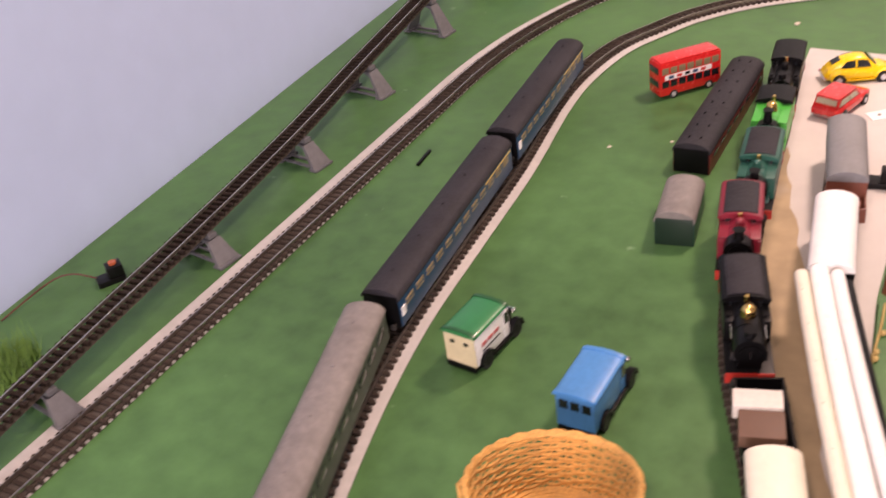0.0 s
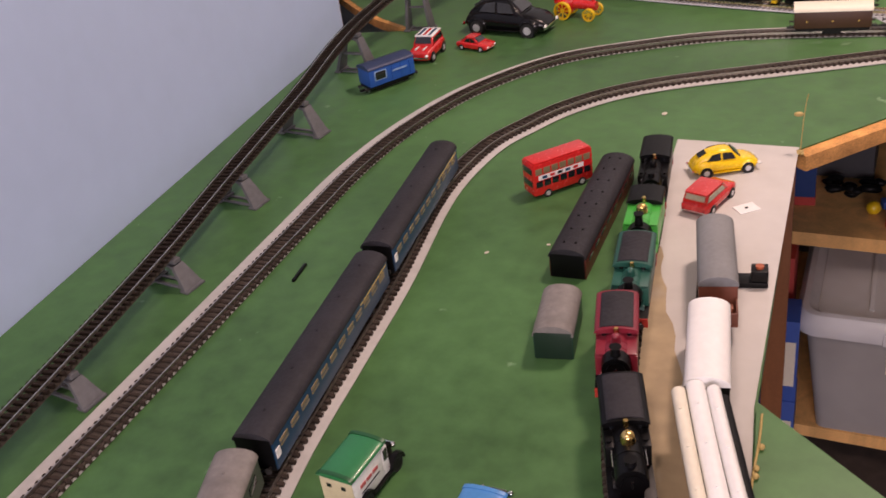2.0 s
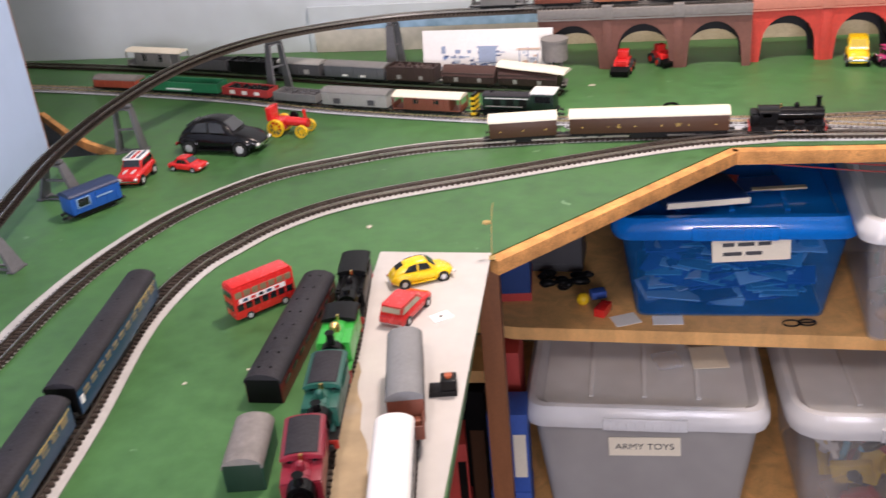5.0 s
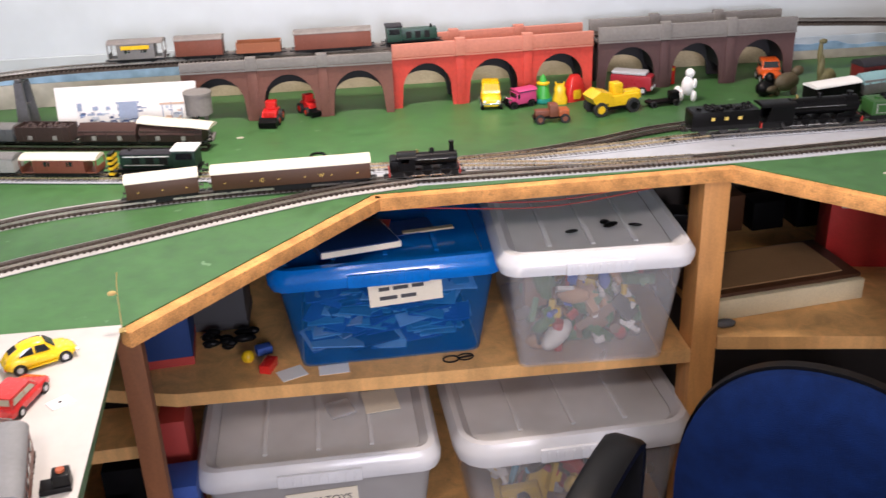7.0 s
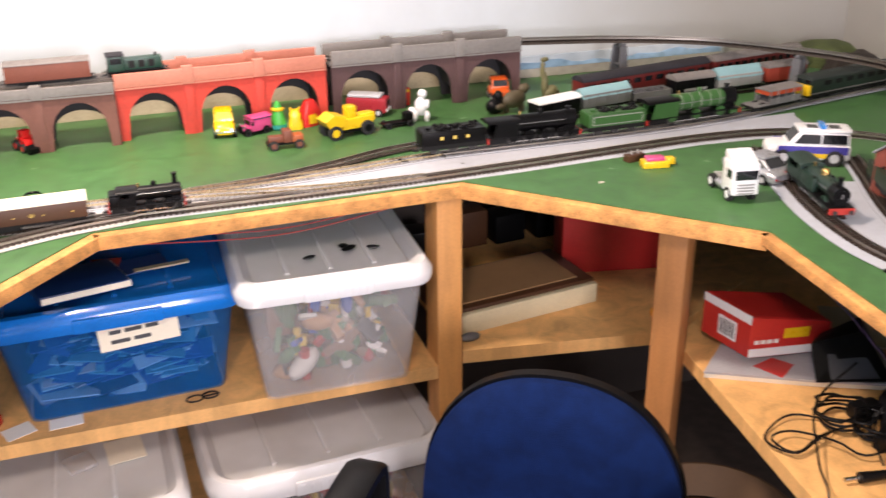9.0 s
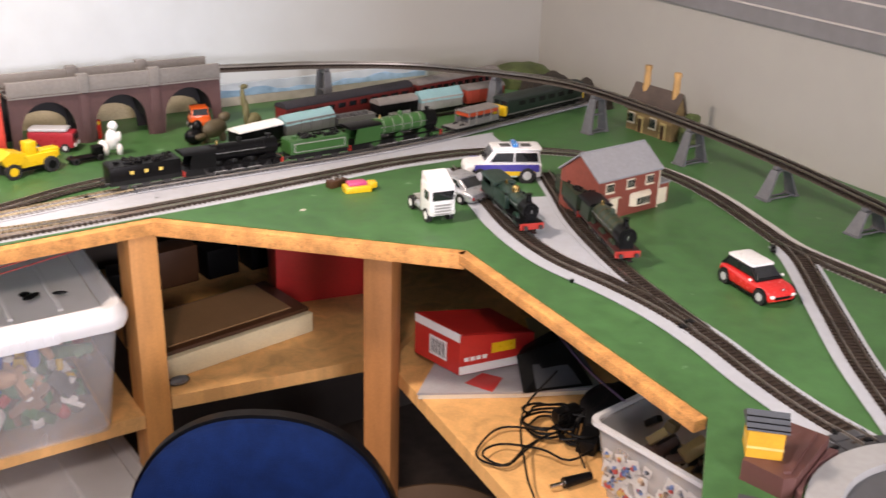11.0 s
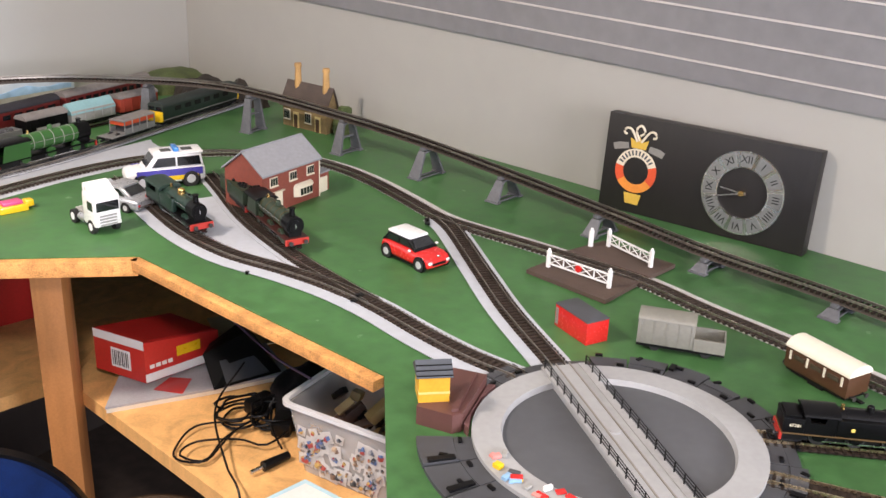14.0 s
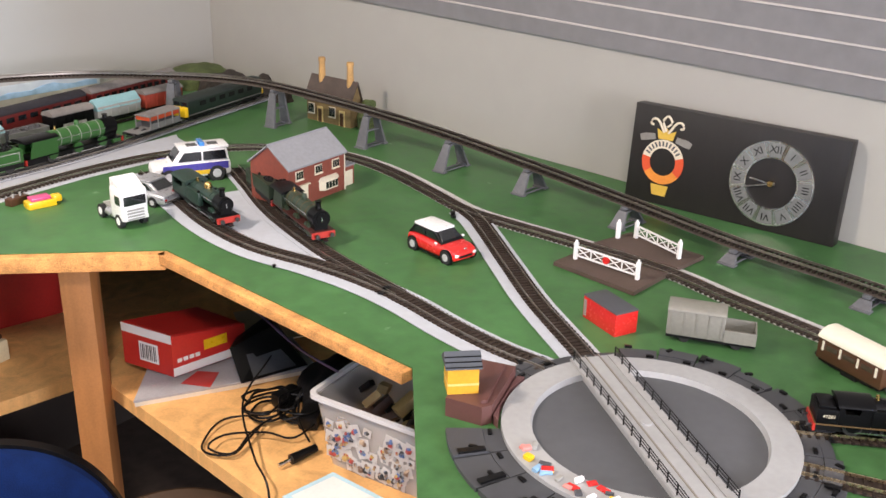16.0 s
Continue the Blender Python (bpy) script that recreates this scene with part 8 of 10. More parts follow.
def storage_box(m, W, D, H, label, tub, lid, lidh=0.04, rim=0.018, taper=0.86, r=0.02, contents=None, seed=1, flat=False, tagtext=None, tagpos=None):
    """A lidded plastic box: tapered tub, overhanging rounded lid with clips, label, contents as loose pieces."""
    th = thing("storage_box", m, label, "storage box", "lidded storage boxes")
    hx, hy = W / 2 - rim, D / 2 - rim
    bm = loft(bmnew(), [rrect(hx * taper, hy * taper, r * 0.8, 0.0), rrect(hx, hy, r, H - lidh)], caps=False)
    part("tub", bm, tub, th)
    part("tub_floor", prism(bmnew(), [p[:2] for p in rrect(hx * taper - 0.004, hy * taper - 0.004, r * 0.8, 0)], 0.001, 0.004), tub, th)
    z = H - lidh
    bm = loft(bmnew(), [rrect(W / 2 - 0.004, D / 2 - 0.004, r * 1.6, z + 0.0005), rrect(W / 2, D / 2, r * 1.8, z + lidh * 0.25), rrect(W / 2, D / 2, r * 1.8, z + lidh * 0.55), rrect(W / 2 - 0.010, D / 2 - 0.010, r * 1.5, z + lidh * 0.9), rrect(W / 2 - 0.020, D / 2 - 0.020, r * 1.3, z + lidh * 0.92), rrect(W / 2 - 0.034, D / 2 - 0.034, r * 1.2, z + lidh * 0.62), rrect(W / 2 - 0.032, D / 2 - 0.032, r * 1.2, z + lidh * 0.50), rrect(W / 2 - 0.004, D / 2 - 0.004, r * 1.6, z + 0.0005)], caps=False)
    ld = part("lid", bm, lid, th)
    part("lid_panel", prism(bmnew(), [p[:2] for p in rrect(W / 2 - 0.0345, D / 2 - 0.0345, r * 1.2, 0)], z + lidh * 0.54, z + lidh * 0.60), PANEL if lid is CLEARLID else lid, ld, "" if lid is not CLEARLID else "thin see-through lid panel")
    for x in (-W * 0.22, 0.0, W * 0.22):
        part("lid_rib", box(bmnew(), x - 0.004, x + 0.004, -D / 2 + 0.06, D / 2 - 0.06, z + lidh * 0.605, z + lidh * 0.70, 0.001), PANEL if lid is CLEARLID else lid, ld)
    part("clip", box(bmnew(), -W * 0.17, W * 0.17, -D / 2 - 0.004, -D / 2 + 0.004, z + lidh * 0.04, z + lidh * 0.6, 0.003), lid, th)
    for i in range(9):
        x = -W * 0.14 + i * W * 0.035
        part("clip_rib", box(bmnew(), x - 0.002, x + 0.002, -D / 2 - 0.0055, -D / 2 - 0.003, z + lidh * 0.10, z + lidh * 0.50, 0.0008), lid, th)
    if contents:
        random.seed(seed)
        for i in range(contents[0]):
            k = 0.80
            x, y = random.uniform(-hx, hx) * k, random.uniform(-hy, hy) * k
            zz = random.uniform(0.012, (H - lidh) * contents[1])
            f = 0.86 + 0.12 * zz / H
            if flat:
                q = random.uniform(0.3, 0.85)
                bm = box(bmnew(), -0.055 * q, 0.055 * q, -0.034 * q, 0.034 * q, -0.0012, 0.0012)
                mm = Matrix.Translation((x * 0.78, -hy * (0.84 + 0.12 * zz / H) + 0.040 + 0.05 * random.random(), zz)) @ Euler((random.uniform(-0.15, 0.5), random.uniform(-0.22, 0.22), random.uniform(-0.5, 0.5))).to_matrix().to_4x4()
            else:
                a = random.uniform(0.013, 0.036)
                y = -hy * 0.96 + 0.03 + random.random() ** 1.6 * hy
                bm = [lambda: box(bmnew(), -a, a, -a * 0.6, a * 0.6, -a * 0.25, a * 0.25, a * 0.1), lambda: cyl(bmnew(), (-a, 0, 0), (a, 0, 0), a * 0.35, a * 0.28, seg=10), lambda: ball(bmnew(), (0, 0, 0), a, a * 0.5, a * 0.5, 10), lambda: box(box(bmnew(), -a, a, -a * 0.3, a * 0.3, -a * 0.2, a * 0.2), -a * 0.4, a * 0.3, -a * 0.28, a * 0.28, a * 0.2, a * 0.6)][random.randrange(4)]()
                mm = Matrix.Translation((x * f * 0.9, y * f * 0.9, zz)) @ Euler((random.uniform(0, 3), random.uniform(0, 3), random.uniform(0, 3))).to_matrix().to_4x4()
            bmesh.ops.transform(bm, matrix=mm, verts=bm.verts)
            part("content", bm, CONTENT[random.choice(contents[2])], th)
    if tagpos:
        x, zz, w, h, tilt = tagpos
        yy = -hy * (taper + (1 - taper) * zz / (H - lidh)) - 0.0035
        lb = part("paper_label", box(bmnew(), -w / 2, w / 2, -0.0006, 0.0006, -h / 2, h / 2), LABEL, th, "cream paper label")
        lb.matrix_local = pose(x, yy, zz, 4, tilt, 0)
        if tagtext:
            cu = bpy.data.curves.new("lettering", "FONT")
            cu.body, cu.size, cu.align_x, cu.align_y, cu.extrude = tagtext, 0.019, "CENTER", "CENTER", 0.0002
            tmp = bpy.data.objects.new("tmp", cu)
            me = bpy.data.meshes.new_from_object(tmp)
            bpy.data.objects.remove(tmp)
            me.materials.append(INK)
            ob = new("lettering", me)
            ob.parent = lb
            ob.matrix_local = pose(0, -0.0009, 0, 90)
        else:
            for j, ws in enumerate(((0.018, 0.026, 0.020), (0.030, 0.026))):
                xx = -w * 0.36
                for w2 in ws:
                    part("writing_bar", box(bmnew(), xx, xx + w2, -0.0010, -0.0005, h * (0.16 - 0.40 * j), h * (0.32 - 0.40 * j)), DKGREY, lb)
                    xx += w2 + 0.006
    return th


# on the middle shelf
storage_box(pose(0.522, 1.985, 0.5605, 0, 0, 2), 0.400, 0.33, 0.205, "translucent blue box full of blue papers, with a label", BLUEBOX, BLUELID, 0.042, contents=(170, 0.80, (6, 4, 6, 1, 9, 4, 8, 6, 9, 4)), seed=3, flat=True, tagpos=(0.028, 0.1395, 0.124, 0.044, -3))
storage_box(pose(0.868, 1.945, 0.5605, 0, 0, -1.5), 0.325, 0.40, 0.232, "clear box of mixed toys with a ribbed milky lid", CLEAR, CLEARLID, 0.040, contents=(110, 0.86, (0, 1, 2, 2, 2, 3, 4, 5, 2, 1, 1, 10, 7, 5)), seed=8)
# below
storage_box(pose(0.382, 1.935, 0.1605, 0, 0, 1.5), 0.425, 0.38, 0.275, "grey box with a milky lid and a lettered paper label", GREYBOX, CLEARLID, 0.045, tagtext="ARMY TOYS", tagpos=(0.0, 0.182, 0.125, 0.042, -2))
storage_box(pose(0.835, 1.945, 0.1605, 0, 0, 3), 0.440, 0.38, 0.275, "clear box of bright toys with a wide milky lid", CLEAR, CLEARLID, 0.05, r=0.036, contents=(80, 0.85, (0, 1, 2, 3, 1, 6, 0, 5, 10, 7)), seed=15)
# things on lids and shelf
for x, y, w, d, a in ((0.835, 1.835, 0.012, 0.004, 10), (0.905, 1.850, 0.016, 0.008, 30), (0.898, 1.862, 0.009, 0.009, 0), (0.945, 1.842, 0.012, 0.003, -20)):
    solid("plastic_scrap", ball(bmnew(), (0, 0, 0.003), w, d, 0.003, 10), SOOT, "small black plastic scrap on the milky lid", "scrap", "", pose(x, y, 0.787, 0, 0, a), "black scraps")
th = thing("book", pose(0.470, 1.915, 0.7625, 0, 3, 18), "dark blue hardback book lying on the blue lid", "book")
part("cover", box(bmnew(), -0.07, 0.07, -0.05, 0.05, 0.0, 0.014, 0.001), plain("navy_cover", 0.008, 0.03, 0.12, 0.35, coat=0.3), th)
part("page_block", box(bmnew(), -0.069, 0.072, -0.0512, 0.046, 0.002, 0.012), LABEL, th)
solid("picture_card", box(bmnew(), -0.06, 0.06, -0.03, 0.03, 0, 0.0015), CONTENT[8], "printed card lying on the blue lid", "card", "", pose(0.555, 1.96, 0.7615, 0, 0, 12))
solid("picture_card", box(bmnew(), -0.025, 0.025, -0.018, 0.018, 0, 0.0012), CONTENT[0], "small red and white card on the blue lid", "card", "", pose(0.515, 1.985, 0.7635, 0, 0, -10))
solid("ruler", box(bmnew(), -0.045, 0.045, -0.006, 0.006, 0, 0.003), plain("brass_strip", 0.5, 0.42, 0.28, 0.4), "pale strip lying on the blue lid", "ruler", "", pose(0.605, 1.945, 0.7615, 0, 0, 8))
for x, y, a, w, d in ((0.352, 1.836, 25, 0.046, 0.036), (0.424, 1.838, 4, 0.052, 0.030)):
    solid("paper_scrap", box(bmnew(), -w / 2, w / 2, -d / 2, d / 2, 0, 0.0008), WHITE, "white scrap of paper on the shelf", "paper", "", pose(x, y, 0.5605, 0, 0, a), "paper scraps")
solid("toy_ball", ball(bmnew(), (0, 0, 0.012), 0.012), YELLOW, "small yellow ball on the shelf", "ball", "", pose(0.275, 1.885, 0.5605))
solid("toy_brick", box(bmnew(), -0.010, 0.010, -0.018, 0.018, 0, 0.016, 0.001), CARRED, "red plastic block on the shelf", "toy brick", "", pose(0.312, 1.858, 0.5605, 0, 0, -20))
solid("toy_brick", box(bmnew(), -0.014, 0.014, -0.010, 0.010, 0, 0.014, 0.002), CONTENT[4], "blue plastic piece on the shelf", "toy brick", "", pose(0.300, 1.915, 0.5605, 0, 0, 20))
random.seed(21)
bm = bmnew()
for i in range(14):
    ball(bm, (random.uniform(-0.05, 0.05), random.uniform(-0.03, 0.03), random.uniform(0.006, 0.02)), random.uniform(0.008, 0.02), 0.008, 0.007, 8)
solid("dark_clutter", bm, SOOT, "heap of small dark toy parts on the shelf", "clutter", "stuff", pose(0.235, 1.955, 0.5605))
bm = tube(bmnew(), [(0.014 * math.cos(a) + 0.013 * (k - 0.5) * 2, 0.010 * math.sin(a), 0.002) for k in (0, 1) for a in [i * math.pi / 8 for i in range(17)]], 0.0014, 6)
solid("elastic_band", bm, SOOT, "black looped elastic on the shelf edge", "elastic band", "", pose(0.640, 1.838, 0.5605, 0, 0, 8))
solid("paper_note", box(bmnew(), -0.032, 0.032, -0.034, 0.034, 0, 0.0012), LABEL, "cream paper note lying on the grey box lid", "note", "", pose(0.500, 1.93, 0.4265, 2, 0, 8))
solid("clear_wrapper", box(bmnew(), -0.024, 0.024, -0.024, 0.024, 0, 0.008, 0.003), CLEAR, "crumpled clear wrapper on the grey box lid", "wrapper", "", pose(0.425, 1.91, 0.4265, 0, 0, 20))
for x, y, w, d, h, mm, a, t in ((0.12, 1.99, 0.10, 0.20, 0.20, CONTENT[8], 6, "dark blue carton with a red base on the shelf"), (0.215, 2.06, 0.10, 0.10, 0.22, WAGDK, 0, "grey plastic bag standing on the shelf")):
    th = thing("carton", pose(x, y, 0.5605, 0, 0, a), t, "carton", "cartons")
    part("body", box(bmnew(), -w / 2, w / 2, -d / 2, d / 2, 0.0, h, 0.003), mm, th)
    part("base_band", box(bmnew(), -w / 2 - 0.001, w / 2 + 0.001, -d / 2 - 0.001, d / 2 + 0.001, 0.0, 0.016), CONTENT[0] if mm is CONTENT[8] else WAGDK, th)
# toy boxes in shadow beside the dark post; black ones added to deepen it
random.seed(31)
for x, y, a, w, d, z0, h, mm, lc in ((0.150, 1.74, 4, 0.072, 0.07, 0.0997, 0.17, CONTENT[4], LABEL), (0.150, 1.742, 5, 0.070, 0.07, 0.2702, 0.17, CONTENT[4], LABEL), (0.138, 1.86, 3, 0.045, 0.10, 0.0997, 0.40, CONTENT[0], YELLOW), (0.055, 1.70, 8, 0.050, 0.07, 0.0997, 0.15, CONTENT[0], LABEL), (0.055, 1.702, 12, 0.046, 0.07, 0.2502, 0.15, CONTENT[0], SOOT), (0.06, 1.82, 2, 0.08, 0.10, 0.0997, 0.34, SOOT, CHOC), (-0.02, 1.70, 12, 0.08, 0.10, 0.0997, 0.28, SOOT, CHOC)):
    th = thing("toy_carton", pose(x, y, z0, 0, 0, a), "printed toy carton beside the post, the black ones added for shade", "carton", "toy cartons")
    part("body", box(bmnew(), -w / 2, w / 2, -d / 2, d / 2, 0, h, 0.001), mm, th)
    part("printed_patch", box(bmnew(), w * 0.12, w * 0.44, -d / 2 - 0.0008, -d / 2 - 0.0001, h * 0.2, h * 0.75), lc, th)
shelf([(-0.2, 1.3), (0.19, 1.45), (0.16, 1.9), (-0.2, 1.9)], 0.0995, 0.02, "low timber shelf in shadow")
# unseen dark panels added so the backs of the shelves stay in shade
solid("shade_panel", box(bmnew(), -0.4, 2.14, 2.385, 2.397, 0.0, B - 0.03), plain("dark_shade_panel", 0.05, 0.04, 0.035, 0.9), "dark board added for the shade behind the shelves", "back panel", "structure")
solid("shade_panel", prism(bmnew(), [(east_x(-0.1) - 0.020, -0.1), (east_x(-0.1) - 0.005, -0.1), (east_x(2.38) - 0.005, 2.38), (east_x(2.38) - 0.020, 2.38)], 0.0, B - 0.03), MATS["dark_shade_panel"], "dark board added for the shade at the shelves' east side", "back panel", "structure")
solid("shade_panel", box(bmnew(), -0.46, -0.44, -0.1, 1.70, 0.0, B - 0.03), MATS["dark_shade_panel"], "dark board added for the shade at the shelves' west side", "back panel", "structure")
# corner shelf
th = thing("shallow_tray", pose(1.245, 1.925, 0.5805, 0, 0, 8), "dark shallow tray with a cream front edge", "tray")
part("front_edge", box(bmnew(), -0.15, 0.15, -0.05, -0.036, 0, 0.040, 0.003), plain("cream_moulding", 0.66, 0.58, 0.38, 0.5), th, "cream front edge")
part("tray", box(bmnew(), -0.15, 0.15, -0.036, 0.12, 0, 0.046, 0.002), CHOC, th)
part("panel", box(bmnew(), -0.13, 0.12, -0.02, 0.11, 0.0462, 0.049), plain("tan_card", 0.25, 0.14, 0.06, 0.8), th)
REDBOX = plain("red_carton_print", 0.50, 0.025, 0.02, 0.4, coat=0.2)
th = thing("carton", pose(1.50, 2.05, 0.5805, 0, 0, -12), "large red carton with a pale printed band", "carton", "cartons")
part("body", box(bmnew(), -0.105, 0.105, -0.04, 0.04, 0, 0.20, 0.002), REDBOX, th)
part("label_band", box(bmnew(), -0.085, 0.098, -0.0412, -0.0402, 0.125, 0.165), plain("pale_print", 0.55, 0.48, 0.42, 0.6), th)
for i in range(6):
    part("writing_bar", box(bmnew(), -0.075 + i * 0.027, -0.055 + i * 0.027, -0.0418, -0.0413, 0.136, 0.154), DKGREY, th)
th = thing("toy_key", pose(1.475, 1.800, 0.5805), "orange knob hanging by the post", "knob")
part("knob", ball(bmnew(), (0, 0, 0.012), 0.013, 0.011, 0.012), plain("orange_knob", 0.75, 0.30, 0.02, 0.4), th)
part("stem", cyl(bmnew(), (0.006, 0, 0.02), (0.010, 0, 0.045), 0.003, seg=8), WHITE, th)
figure("glass_piece", pose(1.115, 1.835, 0.5805), "small grey glass piece on the shelf edge", GREYPL, [(0, 0, 0.008, 0.020, 0.010, 0.008)], "glass piece")
# made-up dark boxes stand in for the black shade at the shelf's back
random.seed(41)
for k in range(7):
    w, h = random.uniform(0.02, 0.05), random.uniform(0.03, 0.12)
    solid("shade_box", box(bmnew(), -w, w, -0.03, 0.03, 0, h, 0.003), (SOOT, CHOC, SOOT)[k % 3], "dark box added for the shade behind the corner shelf", "box", "", pose(1.15 + k * 0.10, 2.25, 0.5805, 0, 0, random.uniform(-15, 15)), "dark boxes")
# wires under the board
for i, (z, mm) in enumerate(((0.852, CONTENT[0]), (0.862, CONTENT[0]))):
    pts = [(0.55, 1.84 + 0.01 * i, z), (0.8, 1.835, z - 0.015), (1.06, 1.88, z - 0.006), (1.2, 1.87, z - 0.02), (1.30, 1.88, z)]
    solid("wire", tube(bmnew(), [tuple(v) for v in spline(pts, 0.03)], 0.0010, 6), mm, "thin coloured wire slung under the board", "wire", "", None, "slung wires")
# east shelf
CARTON = [(1.482, 1.530), (1.618, 1.508), (1.606, 1.618), (1.463, 1.636)]
th = thing("carton", None, "red engine box with a white band and barcode", "carton", "cartons")
bm = prism(bmnew(), CARTON, 0.640, 0.716)
for v in bm.verts:
    if v.co.z > 0.70:
        v.co.z -= 0.14 * (v.co.x - 1.463)
part("body", bm, REDBOX, th)


def on_side(a, b, u0, u1, z0, z1, out=0.0008):
    """A thin patch lying on the upright face from a to b."""
    d = (Vector(b) - Vector(a))
    nrm = Vector((d.y, -d.x)).normalized()
    p0, p1 = Vector(a) + d * u0, Vector(a) + d * u1
    return prism(bmnew(), [tuple(p0 + nrm * 0.0002), tuple(p0 + nrm * out), tuple(p1 + nrm * out), tuple(p1 + nrm * 0.0002)], z0, z1)


part("white_band", on_side(CARTON[3], CARTON[0], 0.0, 1.0, 0.700, 0.7155), WHITE, th)
part("barcode_label", on_side(CARTON[3], CARTON[0], 0.34, 0.72, 0.655, 0.690), WHITE, th)
for i in range(9):
    part("barcode_bar", on_side(CARTON[3], CARTON[0], 0.37 + 0.037 * i, 0.37 + 0.037 * i + (0.012, 0.02)[i % 2], 0.659, 0.686, 0.0012), INK, th)
part("side_band", on_side(CARTON[0], CARTON[1], 0.0, 1.0, 0.641, 0.656), WHITE, th)
part("logo_patch", on_side(CARTON[0], CARTON[1], 0.42, 0.74, 0.671, 0.689), YELLOW, th)
for i in range(4):
    part("writing_bar", on_side(CARTON[0], CARTON[1], 0.06 + 0.08 * i, 0.12 + 0.08 * i, 0.664, 0.671), WHITE, th)
bm = prism(bmnew(), [(1.484, 1.534), (1.614, 1.512), (1.603, 1.614), (1.467, 1.632)], 0.7162, 0.7172)
for v in bm.verts:
    v.co.z -= 0.14 * (v.co.x - 1.463)
part("flap", bm, REDBOX, th)
th = thing("booklet", None, "silver catalogue with a red badge under the red box", "booklet")
BOOK = [(1.401, 1.529), (1.544, 1.449), (1.669, 1.390), (1.720, 1.500), (1.488, 1.606)]
part("underside", prism(bmnew(), [(x * 0.98 + 0.030, y * 0.98 + 0.031) for x, y in BOOK], 0.6205, 0.6285), LABEL, th)
part("cover", prism(bmnew(), BOOK, 0.6287, 0.6325), plain("silver_cover", 0.40, 0.40, 0.42, 0.35), th)
part("badge", prism(bmnew(), [(1.484, 1.516), (1.506, 1.470), (1.548, 1.497), (1.528, 1.528)], 0.6326, 0.6332), REDBOX, th)
solid("paper_pack", prism(bmnew(), [(1.490, 1.540), (1.608, 1.520), (1.598, 1.608), (1.474, 1.626)], 0.6335, 0.6395), LABEL, "thin pack of papers between catalogue and red box", "papers")
solid("card_sheet", box(bmnew(), -0.12, 0.12, -0.07, 0.07, 0, 0.003), plain("plain_buff_sheet", 0.50, 0.40, 0.27, 0.7), "buff sheet on the shelf", "sheet", "", pose(1.80, 1.55, 0.6205, 0, 0, -30))
th = thing("black_case", None, "open black plastic case leaning on the booklet", "case")
base = [(1.546, 1.440), (1.662, 1.402), (1.706, 1.505), (1.600, 1.500)]
crest = [(1.556, 1.476), (1.634, 1.452), (1.668, 1.500), (1.590, 1.498)]
part("shell", loft(bmnew(), [[(x, y, 0.6330) for x, y in base], [(x, y, 0.682 + 0.02 * k) for k, (x, y) in zip((0, 1, 0.8, 0), crest)]]), BLACK, th)
part("insert", loft(bmnew(), [[(1.566, 1.4325, 0.640), (1.640, 1.4085, 0.640), (1.628, 1.4395, 0.672), (1.574, 1.4565, 0.670)], [(1.565, 1.4310, 0.640), (1.639, 1.4070, 0.640), (1.627, 1.4380, 0.672), (1.573, 1.4550, 0.670)]]), DKGREY, th)
# a soft black pouch slumped behind the adapters
th = thing("pouch", pose(1.635, 1.318, 0.6205, 0, 0, 20), "slumped black fabric pouch among the cables", "pouch")
bm = ball(bmnew(), (0, 0, 0), 0.070, 0.050, 0.050, 26)
for v in bm.verts:
    v.co += v.normal * noise.noise(v.co * 26) * 0.014
    v.co.z = max(v.co.z + 0.012, 0.0)
part("bag", bm, mat("black_nylon", (0.007, 0.007, 0.008), 0.6, vary=0.3, scale=120, bump=0.4, spec=0.25), th)
part("strap", tube(bmnew(), [tuple(v) for v in spline([(-0.060, -0.02, 0.010), (-0.090, -0.03, 0.006), (-0.100, 0.01, 0.005), (-0.075, 0.035, 0.006), (-0.045, 0.030, 0.030)], 0.008)], 0.0035, 6), MATS["black_nylon"], th)
# cables and adapters
for k, (x, y) in enumerate(((1.566, 1.352), (1.548, 1.282))):
    solid("power_adapter", box(bmnew(), -0.024, 0.024, -0.016, 0.016, 0, 0.024, 0.006), BLACK, "black mains adapter among tangled cables", "adapter", "", pose(x, y, 0.6205, 0, 0, 30 * k), "mains adapters")
random.seed(47)
for k in range(2):
    pts = []
    for i in range(46):
        a = 0.62 * i + k
        r = 0.030 + 0.016 * random.random()
        pts.append((1.522 + 0.030 * k + r * math.cos(a), 1.352 - 0.045 * k + r * 0.8 * math.sin(a), 0.6235 + 0.0006 * i + 0.004 * random.random()))
    solid("tangled_cable", tube(bmnew(), [tuple(v) for v in spline(pts, 0.008)], 0.0020, 6), BLACK, "tangled bundle of black cable on the shelf", "cable", "", None, "black cables")
loops = (((1.52, 1.345), (1.46, 1.384), (1.40, 1.362), (1.384, 1.330), (1.41, 1.305), (1.45, 1.315), (1.50, 1.335)),
         ((1.54, 1.33), (1.46, 1.318), (1.405, 1.300), (1.388, 1.335), (1.43, 1.347), (1.47, 1.300), (1.49, 1.262), (1.55, 1.262)),
         ((1.58, 1.34), (1.52, 1.28), (1.486, 1.220)))
for k, lp in enumerate(loops):
    pts = [(x, y, 0.6245 + 0.006 * k + 0.004 * (i % 2)) for i, (x, y) in enumerate(lp)]
    solid("cable", tube(bmnew(), [tuple(v) for v in spline(pts, 0.012)], 0.0017, 8), BLACK, "looped black power cable on the shelf", "cable", "", None, "black cables")
pts = [(1.56, 1.38, 0.70), (1.48, 1.36, 0.66), (1.41, 1.26, 0.64), (1.372, 1.19, 0.634), (1.352, 1.17, 0.52), (1.34, 1.16, 0.30)]
